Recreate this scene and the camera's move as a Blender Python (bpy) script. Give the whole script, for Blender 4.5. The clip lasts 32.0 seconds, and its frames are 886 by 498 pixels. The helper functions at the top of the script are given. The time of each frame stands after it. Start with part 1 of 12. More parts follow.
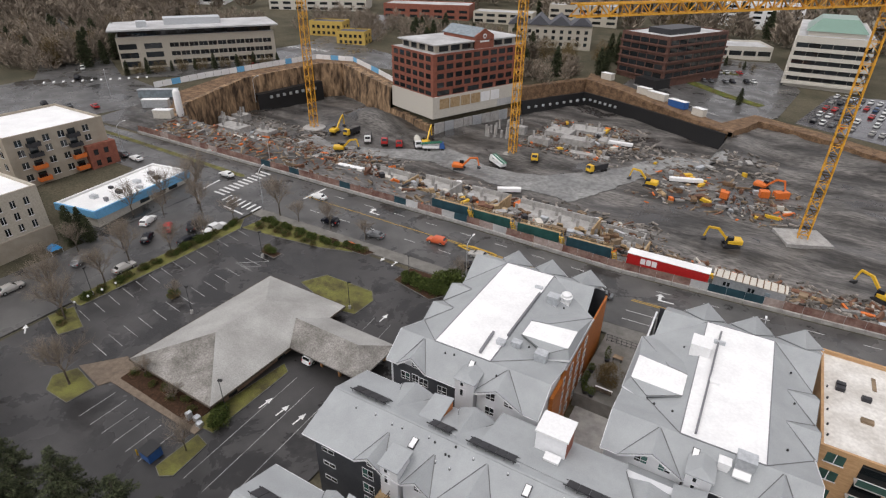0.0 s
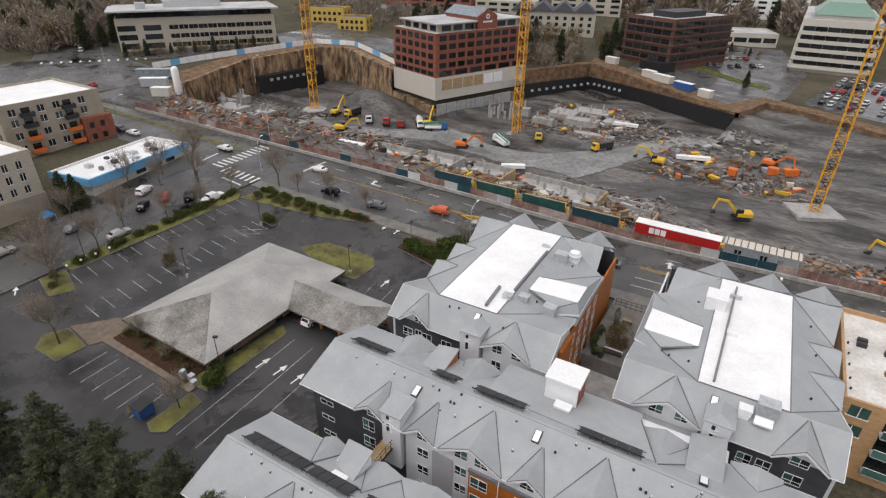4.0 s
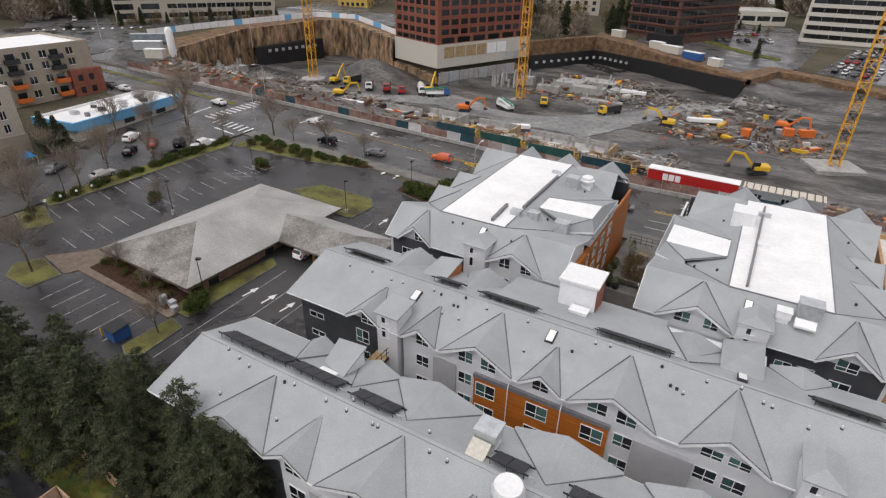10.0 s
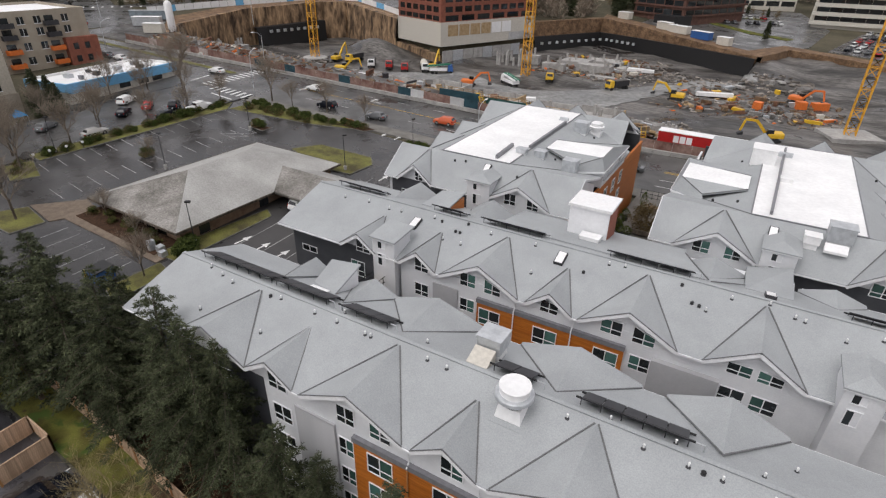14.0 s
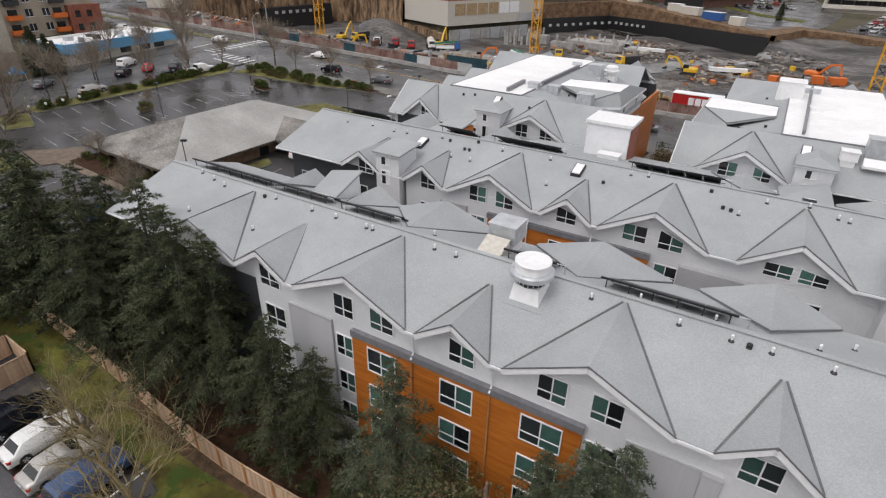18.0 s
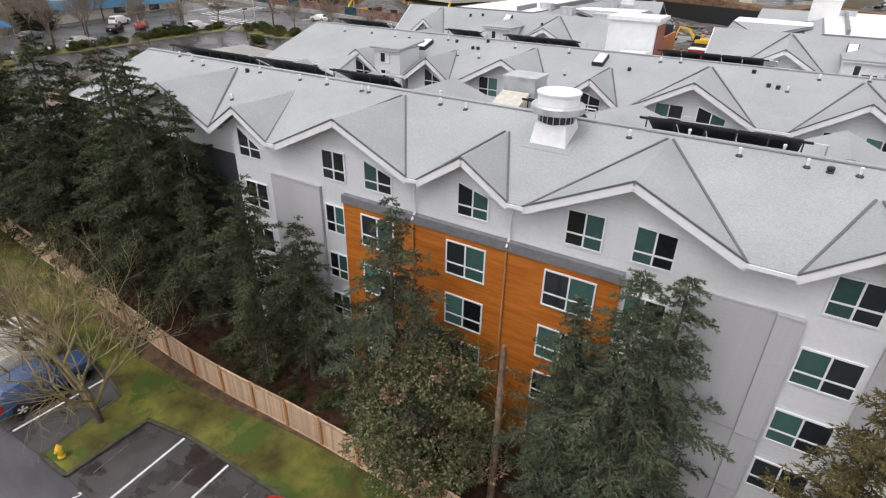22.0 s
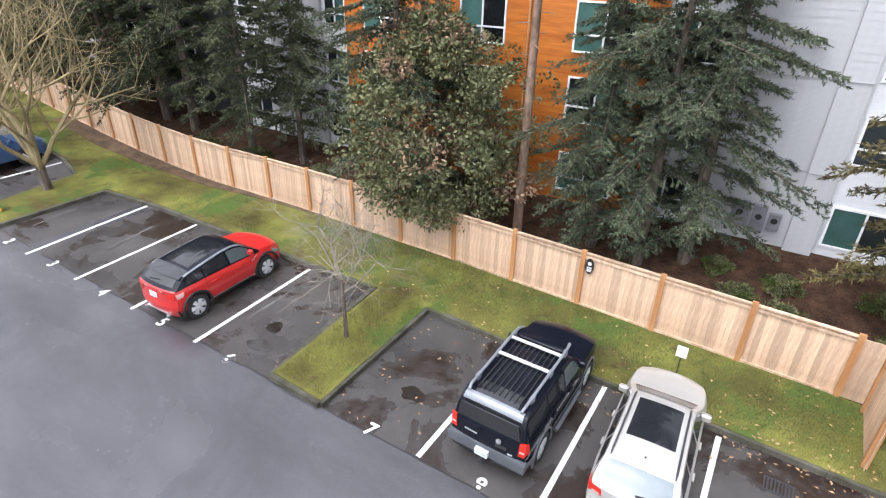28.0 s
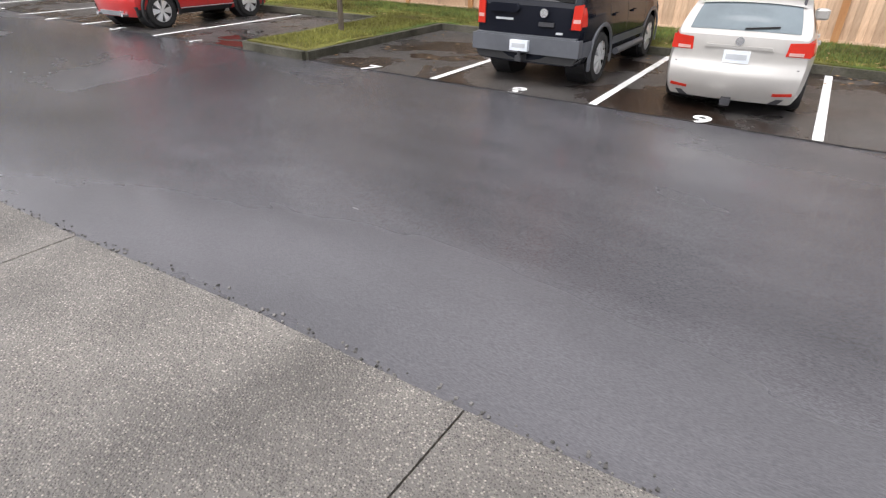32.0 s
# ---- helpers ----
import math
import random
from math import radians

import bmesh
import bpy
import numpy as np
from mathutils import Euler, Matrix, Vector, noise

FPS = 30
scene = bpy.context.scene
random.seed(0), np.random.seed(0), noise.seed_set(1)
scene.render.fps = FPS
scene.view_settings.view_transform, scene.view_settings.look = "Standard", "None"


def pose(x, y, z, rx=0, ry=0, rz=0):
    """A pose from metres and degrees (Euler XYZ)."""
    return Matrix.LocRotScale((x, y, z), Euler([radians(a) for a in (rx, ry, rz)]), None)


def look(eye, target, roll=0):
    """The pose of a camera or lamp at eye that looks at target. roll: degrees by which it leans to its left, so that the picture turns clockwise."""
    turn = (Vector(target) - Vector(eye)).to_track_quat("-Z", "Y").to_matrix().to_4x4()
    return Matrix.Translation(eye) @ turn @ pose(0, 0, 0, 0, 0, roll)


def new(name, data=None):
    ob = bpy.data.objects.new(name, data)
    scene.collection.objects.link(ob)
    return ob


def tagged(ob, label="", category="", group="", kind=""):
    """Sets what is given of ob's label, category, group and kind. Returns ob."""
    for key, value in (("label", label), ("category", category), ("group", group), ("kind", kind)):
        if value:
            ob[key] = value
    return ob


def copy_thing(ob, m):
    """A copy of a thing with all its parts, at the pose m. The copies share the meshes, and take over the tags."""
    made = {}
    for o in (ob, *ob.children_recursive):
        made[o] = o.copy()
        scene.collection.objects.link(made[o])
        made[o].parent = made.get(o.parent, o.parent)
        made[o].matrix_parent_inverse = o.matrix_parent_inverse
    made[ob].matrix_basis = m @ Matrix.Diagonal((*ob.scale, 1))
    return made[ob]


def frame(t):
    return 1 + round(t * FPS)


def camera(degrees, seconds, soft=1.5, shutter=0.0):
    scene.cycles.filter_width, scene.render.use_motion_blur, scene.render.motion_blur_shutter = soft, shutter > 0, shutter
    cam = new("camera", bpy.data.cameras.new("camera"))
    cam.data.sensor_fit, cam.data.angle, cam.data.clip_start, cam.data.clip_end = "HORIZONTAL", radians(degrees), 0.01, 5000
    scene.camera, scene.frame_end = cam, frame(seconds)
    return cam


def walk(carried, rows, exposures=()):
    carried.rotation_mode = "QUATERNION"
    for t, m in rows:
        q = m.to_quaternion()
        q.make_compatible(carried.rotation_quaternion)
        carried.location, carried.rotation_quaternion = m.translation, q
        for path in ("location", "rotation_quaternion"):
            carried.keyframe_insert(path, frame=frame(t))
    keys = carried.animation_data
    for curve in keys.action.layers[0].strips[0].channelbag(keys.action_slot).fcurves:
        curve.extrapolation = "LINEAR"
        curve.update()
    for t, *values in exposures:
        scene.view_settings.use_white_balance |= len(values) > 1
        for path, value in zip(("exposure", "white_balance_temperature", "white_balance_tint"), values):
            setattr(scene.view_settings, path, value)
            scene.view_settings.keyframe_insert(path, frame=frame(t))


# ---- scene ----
cam = camera(78.2, 32.0, 1.25)
METRES, EYE, TILT, LEAN, TURN = 64.0, 65.4, -29.2, -0.7, 31.5
ROWS = [
    (0.0, 0.0, 0.0, 0.0, -0.0, 0.0, -0.0),
    (0.5, -0.002, 0.0046, -0.015, 0.1, -0.06, -0.06),
    (1.0, -0.0028, 0.0102, -0.0295, 0.01, -0.02, -0.04),
    (1.5, -0.0033, 0.016, -0.0431, 0.0, -0.02, -0.03),
    (2.0, -0.0048, 0.0225, -0.0562, 0.04, 0.06, -0.06),
    (2.5, -0.006, 0.0284, -0.0691, 0.1, 0.02, -0.08),
    (3.0, -0.0064, 0.0345, -0.0812, 0.06, -0.01, -0.07),
    (3.5, -0.007, 0.0403, -0.0937, 0.1, 0.03, -0.09),
    (5.5, -0.007, 0.0748, -0.1503, -0.0, 0.21, -0.14),
    (6.0, -0.0061, 0.0846, -0.1651, -0.1, 0.23, -0.14),
    (6.5, -0.0066, 0.0917, -0.1806, 0.0, 0.09, -0.16),
    (7.0, -0.0065, 0.0983, -0.196, -0.0, 0.13, -0.12),
    (7.5, -0.0074, 0.1051, -0.2108, 0.12, 0.18, -0.23),
    (8.0, -0.0085, 0.1126, -0.2252, 0.07, 0.31, -0.2),
    (8.5, -0.0091, 0.1187, -0.2392, 0.36, 0.12, -0.39),
    (9.0, -0.0097, 0.1257, -0.253, 0.32, 0.21, -0.34),
    (9.5, -0.0095, 0.1338, -0.2667, 0.32, 0.22, -0.33),
    (10.0, -0.0091, 0.1415, -0.2796, 0.22, 0.27, -0.33),
    (10.5, -0.0085, 0.1503, -0.2927, 0.41, 0.17, -0.46),
    (11.0, -0.0074, 0.1569, -0.305, 0.28, 0.34, -0.3),
    (11.5, -0.0081, 0.1629, -0.3185, 0.46, 0.27, -0.48),
    (12.0, -0.008, 0.1684, -0.3324, 0.5, 0.2, -0.48),
    (12.5, -0.008, 0.1754, -0.3457, 0.61, 0.21, -0.47),
    (13.0, -0.0079, 0.1814, -0.3584, 0.57, 0.37, -0.51),
    (13.5, -0.0073, 0.1896, -0.3731, 0.67, 0.27, -0.55),
    (14.0, -0.005, 0.1978, -0.3885, 0.59, 0.32, -0.55),
    (14.5, -0.0048, 0.2049, -0.404, 0.56, 0.27, -0.4),
    (15.0, -0.0033, 0.2145, -0.4219, 0.47, 0.36, -0.6),
    (15.5, -0.0012, 0.2241, -0.4399, 0.6, 0.23, -0.64),
    (17.5, -0.006, 0.2409, -0.4847, 1.12, 0.44, -0.92),
    (18.0, -0.0079, 0.247, -0.4952, 1.1, 0.43, -0.95),
    (18.5, -0.0087, 0.2553, -0.5076, 0.85, 0.66, -0.87),
    (19.0, -0.009, 0.2653, -0.5217, 0.93, 0.57, -0.93),
    (19.5, -0.009, 0.2757, -0.5382, 0.77, 0.7, -0.8),
    (20.0, -0.0086, 0.2865, -0.5566, 1.14, 0.53, -1.05),
    (20.5, -0.0073, 0.2937, -0.5682, 0.97, 0.56, -0.89),
    (21.0, -0.0076, 0.3005, -0.5782, 1.14, 0.57, -0.93),
    (21.5, -0.0093, 0.3081, -0.5898, 1.34, 0.57, -1.05),
    (22.0, -0.0107, 0.3158, -0.6026, 1.34, 0.54, -1.19),
    (22.5, -0.0109, 0.3241, -0.6164, 1.11, 0.58, -0.94),
    (23.0, -0.0125, 0.3308, -0.6319, 1.3, 0.48, -0.9),
    (23.5, -0.0132, 0.3355, -0.646, 1.64, 0.23, -1.34),
    (24.0, -0.0129, 0.3401, -0.6569, 1.56, 0.3, -1.23),
    (24.5, -0.0122, 0.3458, -0.6686, 1.62, 0.24, -1.2),
    (25.0, -0.0121, 0.3529, -0.6836, 1.66, 0.3, -1.28),
    (25.5, -0.0127, 0.3603, -0.6999, 1.82, 0.28, -1.39),
    (27.5, -0.0123, 0.3836, -0.767, 1.8, 1.51, -1.6),
    (28.0, -0.0133, 0.3886, -0.7798, 1.91, 1.3, -1.62),
    (28.5, -0.0138, 0.3943, -0.7916, 1.99, 1.23, -1.61),
    (29.0, -0.0143, 0.4016, -0.8029, 1.96, 1.24, -1.62),
    (29.5, -0.015, 0.4095, -0.8166, 1.94, 1.37, -1.44),
    (30.0, -0.0158, 0.4182, -0.8323, 2.16, 1.34, -1.58),
    (30.5, -0.0152, 0.424, -0.8477, 2.44, 1.18, -1.75),
    (31.0, -0.0142, 0.4284, -0.8629, 2.44, 1.03, -1.88),
    (31.5, -0.0141, 0.4325, -0.878, 2.44, 0.84, -1.83),
    (32.0, -0.0161, 0.4373, -0.8928, 2.48, 0.88, -1.77),
]
EXPOSURES = [(0.0, 0.1, 6500, 10), (12.0, 0.05, 6500, 10), (16.0, 0.1, 6500, 10), (18.0, 0.12, 6500, 10), (20.0, 0.27, 6500, 10), (22.0, 0.43, 6450, 10), (24.0, 0.68, 6300, 10), (25.5, 1.25, 6150, 10), (28.0, 1.62, 6000, 10), (30.0, 1.42, 6200, 10), (32.0, 1.32, 6400, 10)]
walk(cam, [(t, pose(0, 0, EYE, TILT, LEAN, TURN) @ pose(METRES * x, METRES * y, METRES * z, 90 + pitch, roll, yaw)) for t, x, y, z, yaw, pitch, roll in ROWS], EXPOSURES)

# ---- sky and sun: an even overcast winter day ----
world = bpy.data.worlds.new("overcast_sky")
scene.world = world
world.use_nodes = True
wn, wl = world.node_tree.nodes, world.node_tree.links
wn.clear()
sky = wn.new("ShaderNodeTexSky")
sky.sky_type, sky.sun_disc = "NISHITA", False
sky.sun_elevation, sky.sun_rotation = radians(60), radians(200)
sky.air_density, sky.dust_density, sky.ozone_density = 1.0, 6.0, 1.0
pale = wn.new("ShaderNodeHueSaturation")
pale.inputs["Saturation"].default_value = 0.22
bg = wn.new("ShaderNodeBackground")
bg.inputs["Strength"].default_value = 0.15
wout = wn.new("ShaderNodeOutputWorld")
cloud = wn.new("ShaderNodeMix")
cloud.data_type, cloud.blend_type = "RGBA", "MIX"
cloud.inputs["Factor"].default_value = 0.5
cloud.inputs["B"].default_value = (6.3, 6.05, 6.3, 1)
wl.new(sky.outputs[0], pale.inputs["Color"])
wl.new(pale.outputs[0], cloud.inputs["A"])
wl.new(cloud.outputs["Result"], bg.inputs["Color"])
wl.new(bg.outputs[0], wout.inputs["Surface"])
lamp = bpy.data.lights.new("sun", "SUN")
lamp.energy, lamp.angle, lamp.color = 0.6, radians(50), (1.0, 0.95, 0.94)
sun_ob = new("sun", lamp)
sun_ob.matrix_world = look((0, 0, 300), (12, 110, 0))


# ---- materials ----
def surf(name, c1, c2, scale=1.0, rough=0.8, rough2=None, bump=0.0, bscale=None, metal=0.0, stretch=(1, 1, 1),
         bands=0.0, bandbump=0.0, bandaxis="Z", fine=0.0, spread=0.0, ior=1.45, contrast=(0.35, 0.65), rscale=None, coat=0.0):
    """A Principled material: two colours mixed by a broad noise, a finer grain, bump, and horizontal courses where wanted."""
    m = bpy.data.materials.new(name)
    m.use_nodes = True
    n, l = m.node_tree.nodes, m.node_tree.links
    p = n["Principled BSDF"]
    tc = n.new("ShaderNodeTexCoord")
    mp = n.new("ShaderNodeMapping")
    mp.inputs["Scale"].default_value = stretch
    l.new(tc.outputs["Object"], mp.inputs["Vector"])
    nz = n.new("ShaderNodeTexNoise")
    nz.inputs["Scale"].default_value, nz.inputs["Detail"].default_value, nz.inputs["Roughness"].default_value = scale, 6, 0.6
    l.new(mp.outputs[0], nz.inputs["Vector"])
    cr = n.new("ShaderNodeValToRGB")
    cr.color_ramp.elements[0].position, cr.color_ramp.elements[1].position = contrast
    cr.color_ramp.elements[0].color, cr.color_ramp.elements[1].color = (*c1, 1), (*c2, 1)
    l.new(nz.outputs["Fac"], cr.inputs["Fac"])
    col = cr.outputs["Color"]
    if fine or spread:
        hs = n.new("ShaderNodeHueSaturation")
        l.new(col, hs.inputs["Color"])
        val = None
        if fine:
            f = n.new("ShaderNodeTexNoise")
            f.inputs["Scale"].default_value, f.inputs["Detail"].default_value = (bscale or scale * 20), 3
            l.new(mp.outputs[0], f.inputs["Vector"])
            mr = n.new("ShaderNodeMapRange")
            mr.inputs["To Min"].default_value, mr.inputs["To Max"].default_value = 1 - fine, 1 + fine
            mr.inputs["From Min"].default_value, mr.inputs["From Max"].default_value = 0.3, 0.7
            l.new(f.outputs["Fac"], mr.inputs["Value"])
            val = mr.outputs[0]
        if spread:
            oi = n.new("ShaderNodeObjectInfo")
            gi = n.new("ShaderNodeNewGeometry")
            ad = n.new("ShaderNodeMath")
            ad.operation = "ADD"
            l.new(oi.outputs["Random"], ad.inputs[0])
            l.new(gi.outputs["Random Per Island"], ad.inputs[1])
            fr = n.new("ShaderNodeMath")
            fr.operation = "FRACT"
            l.new(ad.outputs[0], fr.inputs[0])
            m2 = n.new("ShaderNodeMapRange")
            m2.inputs["To Min"].default_value, m2.inputs["To Max"].default_value = 1 - spread, 1 + spread
            l.new(fr.outputs[0], m2.inputs["Value"])
            if val is None:
                val = m2.outputs[0]
            else:
                mm = n.new("ShaderNodeMath")
                mm.operation = "MULTIPLY"
                l.new(val, mm.inputs[0])
                l.new(m2.outputs[0], mm.inputs[1])
                val = mm.outputs[0]
        l.new(val, hs.inputs["Value"])
        col = hs.outputs[0]
    l.new(col, p.inputs["Base Color"])
    p.inputs["Metallic"].default_value, p.inputs["Roughness"].default_value, p.inputs["IOR"].default_value = metal, rough, ior
    p.inputs["Coat Weight"].default_value = coat
    if rough2 is not None:
        r = n.new("ShaderNodeTexNoise")
        r.inputs["Scale"].default_value, r.inputs["Detail"].default_value = (rscale or scale), 5
        l.new(mp.outputs[0], r.inputs["Vector"])
        mr = n.new("ShaderNodeMapRange")
        mr.inputs["From Min"].default_value, mr.inputs["From Max"].default_value = 0.35, 0.65
        mr.inputs["To Min"].default_value, mr.inputs["To Max"].default_value = rough, rough2
        l.new(r.outputs["Fac"], mr.inputs["Value"])
        l.new(mr.outputs[0], p.inputs["Roughness"])
    normal = None
    if bump:
        b = n.new("ShaderNodeTexNoise")
        b.inputs["Scale"].default_value, b.inputs["Detail"].default_value = (bscale or scale * 20), 4
        l.new(mp.outputs[0], b.inputs["Vector"])
        bp = n.new("ShaderNodeBump")
        bp.inputs["Strength"].default_value, bp.inputs["Distance"].default_value = bump, 0.02
        l.new(b.outputs["Fac"], bp.inputs["Height"])
        normal = bp
    if bands:
        w = n.new("ShaderNodeTexWave")
        w.wave_type, w.bands_direction, w.wave_profile = "BANDS", bandaxis, "SAW"
        w.inputs["Scale"].default_value = 0.314 / bands
        w.inputs["Distortion"].default_value = 0.0
        l.new(tc.outputs["Object"], w.inputs["Vector"])
        bp2 = n.new("ShaderNodeBump")
        bp2.inputs["Strength"].default_value, bp2.inputs["Distance"].default_value = bandbump, 0.02
        l.new(w.outputs["Fac"], bp2.inputs["Height"])
        if normal:
            l.new(normal.outputs[0], bp2.inputs["Normal"])
        normal = bp2
    if normal:
        l.new(normal.outputs[0], p.inputs["Normal"])
    return m


def plain(name, c, rough=0.5, metal=0.0, coat=0.0, var=0.12, scale=3.0):
    return surf(name, tuple(v * (1 - var) for v in c), tuple(min(1, v * (1 + var)) for v in c), scale, rough, metal=metal, coat=coat)


def glass(name, c, rough=0.06, spread=0.35):
    m = surf(name, c, tuple(v * 1.5 for v in c), 0.8, rough, spread=spread, ior=1.5)
    m.node_tree.nodes["Principled BSDF"].inputs["Specular IOR Level"].default_value = 0.6
    return m


def pebbled(name, base, lo, hi, scale):
    """Exposed aggregate: rounded stones of many greys set in a darker matrix, with broad damp stains."""
    m = surf(name, base, tuple(v * 1.5 for v in base), 0.9, 0.55, 0.8, 0.2, 60, rscale=0.8)
    n, l = m.node_tree.nodes, m.node_tree.links
    p = n["Principled BSDF"]
    tc = next(q for q in n if q.bl_idname == "ShaderNodeTexCoord")
    vo = n.new("ShaderNodeTexVoronoi")
    vo.inputs["Scale"].default_value, vo.inputs["Randomness"].default_value = scale, 1.0
    l.new(tc.outputs["Object"], vo.inputs["Vector"])
    cr = n.new("ShaderNodeValToRGB")
    cr.color_ramp.elements[0].color, cr.color_ramp.elements[1].color = (*lo, 1), (*hi, 1)
    cr.color_ramp.elements[0].position = 0.15
    cr.color_ramp.elements.new(0.66).color = (*(0.68 * a + 0.32 * b for a, b in zip(lo, hi)), 1)
    bw = n.new("ShaderNodeRGBToBW")
    l.new(vo.outputs["Color"], bw.inputs["Color"])
    l.new(bw.outputs[0], cr.inputs["Fac"])
    ed = n.new("ShaderNodeMapRange")
    ed.inputs["From Min"].default_value, ed.inputs["From Max"].default_value = 0.30, 0.62
    ed.inputs["To Min"].default_value, ed.inputs["To Max"].default_value = 1.0, 0.0
    l.new(vo.outputs["Distance"], ed.inputs["Value"])
    stain = p.inputs["Base Color"].links[0].from_socket
    mx = n.new("ShaderNodeMix")
    mx.data_type = "RGBA"
    l.new(ed.outputs[0], mx.inputs["Factor"])
    l.new(stain, mx.inputs["A"])
    l.new(cr.outputs["Color"], mx.inputs["B"])
    big = n.new("ShaderNodeTexNoise")
    big.inputs["Scale"].default_value, big.inputs["Detail"].default_value = 0.7, 4
    l.new(tc.outputs["Object"], big.inputs["Vector"])
    br = n.new("ShaderNodeMapRange")
    br.inputs["From Min"].default_value, br.inputs["From Max"].default_value = 0.35, 0.65
    br.inputs["To Min"].default_value, br.inputs["To Max"].default_value = 0.72, 1.2
    l.new(big.outputs["Fac"], br.inputs["Value"])
    hs = n.new("ShaderNodeHueSaturation")
    l.new(mx.outputs["Result"], hs.inputs["Color"])
    l.new(br.outputs[0], hs.inputs["Value"])
    l.new(hs.outputs[0], p.inputs["Base Color"])
    bp = n.new("ShaderNodeBump")
    bp.inputs["Strength"].default_value, bp.inputs["Distance"].default_value = 0.8, 0.006
    l.new(ed.outputs[0], bp.inputs["Height"])
    l.new(bp.outputs[0], p.inputs["Normal"])
    return m


M = {}
M["aggregate"] = pebbled("exposed_aggregate_concrete", (0.105, 0.098, 0.088), (0.062, 0.057, 0.054), (0.40, 0.365, 0.32), 78.0)
M["asphalt"] = surf("wet_asphalt", (0.040, 0.039, 0.043), (0.088, 0.086, 0.093), 0.5, 0.13, 0.36, 0.2, 130, fine=0.3, rscale=0.35, coat=0.12, stretch=(0.3, 1, 1), contrast=(0.3, 0.7))
M["bayasphalt"] = surf("old_bay_asphalt", (0.031, 0.028, 0.027), (0.072, 0.067, 0.064), 0.6, 0.20, 0.5, 0.5, 70, fine=0.45, rscale=0.6, contrast=(0.3, 0.7))


def wetten(m, scale, lo, hi, colour, rough, seed=0.0):
    """Soft wet patches: darker and smoother where water stands in the hollows."""
    n, l = m.node_tree.nodes, m.node_tree.links
    p = n["Principled BSDF"]
    tc = n.new("ShaderNodeTexCoord")
    mp = n.new("ShaderNodeMapping")
    mp.inputs["Location"].default_value = (seed, seed * 0.7, 0)
    l.new(tc.outputs["Object"], mp.inputs["Vector"])
    nz = n.new("ShaderNodeTexNoise")
    nz.inputs["Scale"].default_value, nz.inputs["Detail"].default_value, nz.inputs["Roughness"].default_value, nz.inputs["Distortion"].default_value = scale, 7, 0.62, 0.4
    l.new(mp.outputs[0], nz.inputs["Vector"])
    mr = n.new("ShaderNodeMapRange")
    mr.interpolation_type = "SMOOTHSTEP"
    mr.inputs["From Min"].default_value, mr.inputs["From Max"].default_value = lo, hi
    l.new(nz.outputs["Fac"], mr.inputs["Value"])
    mx = n.new("ShaderNodeMix")
    mx.data_type = "RGBA"
    l.new(mr.outputs[0], mx.inputs["Factor"])
    l.new(p.inputs["Base Color"].links[0].from_socket, mx.inputs["A"])
    mx.inputs["B"].default_value = (*colour, 1)
    l.new(mx.outputs["Result"], p.inputs["Base Color"])
    rx = n.new("ShaderNodeMix")
    l.new(mr.outputs[0], rx.inputs["Factor"])
    rx.inputs["A"].default_value = p.inputs["Roughness"].default_value
    if p.inputs["Roughness"].links:
        l.new(p.inputs["Roughness"].links[0].from_socket, rx.inputs["A"])
    rx.inputs["B"].default_value = rough
    l.new(rx.outputs["Result"], p.inputs["Roughness"])


wetten(M["bayasphalt"], 0.42, 0.49, 0.60, (0.020, 0.0125, 0.009), 0.12, 3.7)
wetten(M["asphalt"], 0.16, 0.46, 0.74, (0.036, 0.035, 0.039), 0.11, 1.3)
M["puddle"] = surf("standing_water", (0.016, 0.013, 0.012), (0.030, 0.025, 0.022), 1.5, 0.04, 0.10)
M["fadedpaint"] = surf("worn_away_paint", (0.06, 0.058, 0.055), (0.17, 0.165, 0.16), 2.5, 0.7, fine=0.4, bscale=40)
M["road"] = surf("damp_road_asphalt", (0.055, 0.054, 0.053), (0.105, 0.102, 0.098), 0.12, 0.22, 0.55, 0.3, 60, fine=0.2, rscale=0.15)
M["concrete"] = surf("damp_concrete", (0.27, 0.26, 0.25), (0.42, 0.41, 0.39), 0.6, 0.6, 0.85, 0.3, 25, fine=0.12)
M["kerb"] = surf("mossy_kerb_concrete", (0.028, 0.027, 0.016), (0.085, 0.080, 0.062), 1.6, 0.9, bump=0.5, bscale=30, fine=0.25)
M["soil"] = surf("bark_mulch", (0.030, 0.018, 0.012), (0.075, 0.042, 0.026), 2.5, 0.95, bump=1.0, bscale=25, fine=0.4)
M["mulch"] = surf("brown_bark_mulch", (0.042, 0.026, 0.014), (0.112, 0.070, 0.038), 1.6, 0.95, bump=1.0, bscale=25, fine=0.4)
M["land"] = surf("winter_ground", (0.055, 0.052, 0.035), (0.105, 0.092, 0.064), 0.06, 0.95, bump=0.5, bscale=2, fine=0.3)
M["grass"] = surf("mossy_grass", (0.058, 0.048, 0.018), (0.172, 0.172, 0.042), 0.45, 0.95, bump=1.0, bscale=40, fine=0.35)
wetten(M["grass"], 0.38, 0.50, 0.60, (0.066, 0.100, 0.024), 0.95, 2.0)
wetten(M["grass"], 1.1, 0.60, 0.68, (0.075, 0.055, 0.026), 0.95, 6.0)
M["moss"] = surf("winter_moss_lawn", (0.056, 0.047, 0.020), (0.160, 0.158, 0.040), 0.35, 0.95, bump=1.0, bscale=10, fine=0.4)
M["freshblade"] = surf("fresh_grass_blades", (0.045, 0.070, 0.018), (0.110, 0.165, 0.040), 0.6, 0.9, spread=0.45)
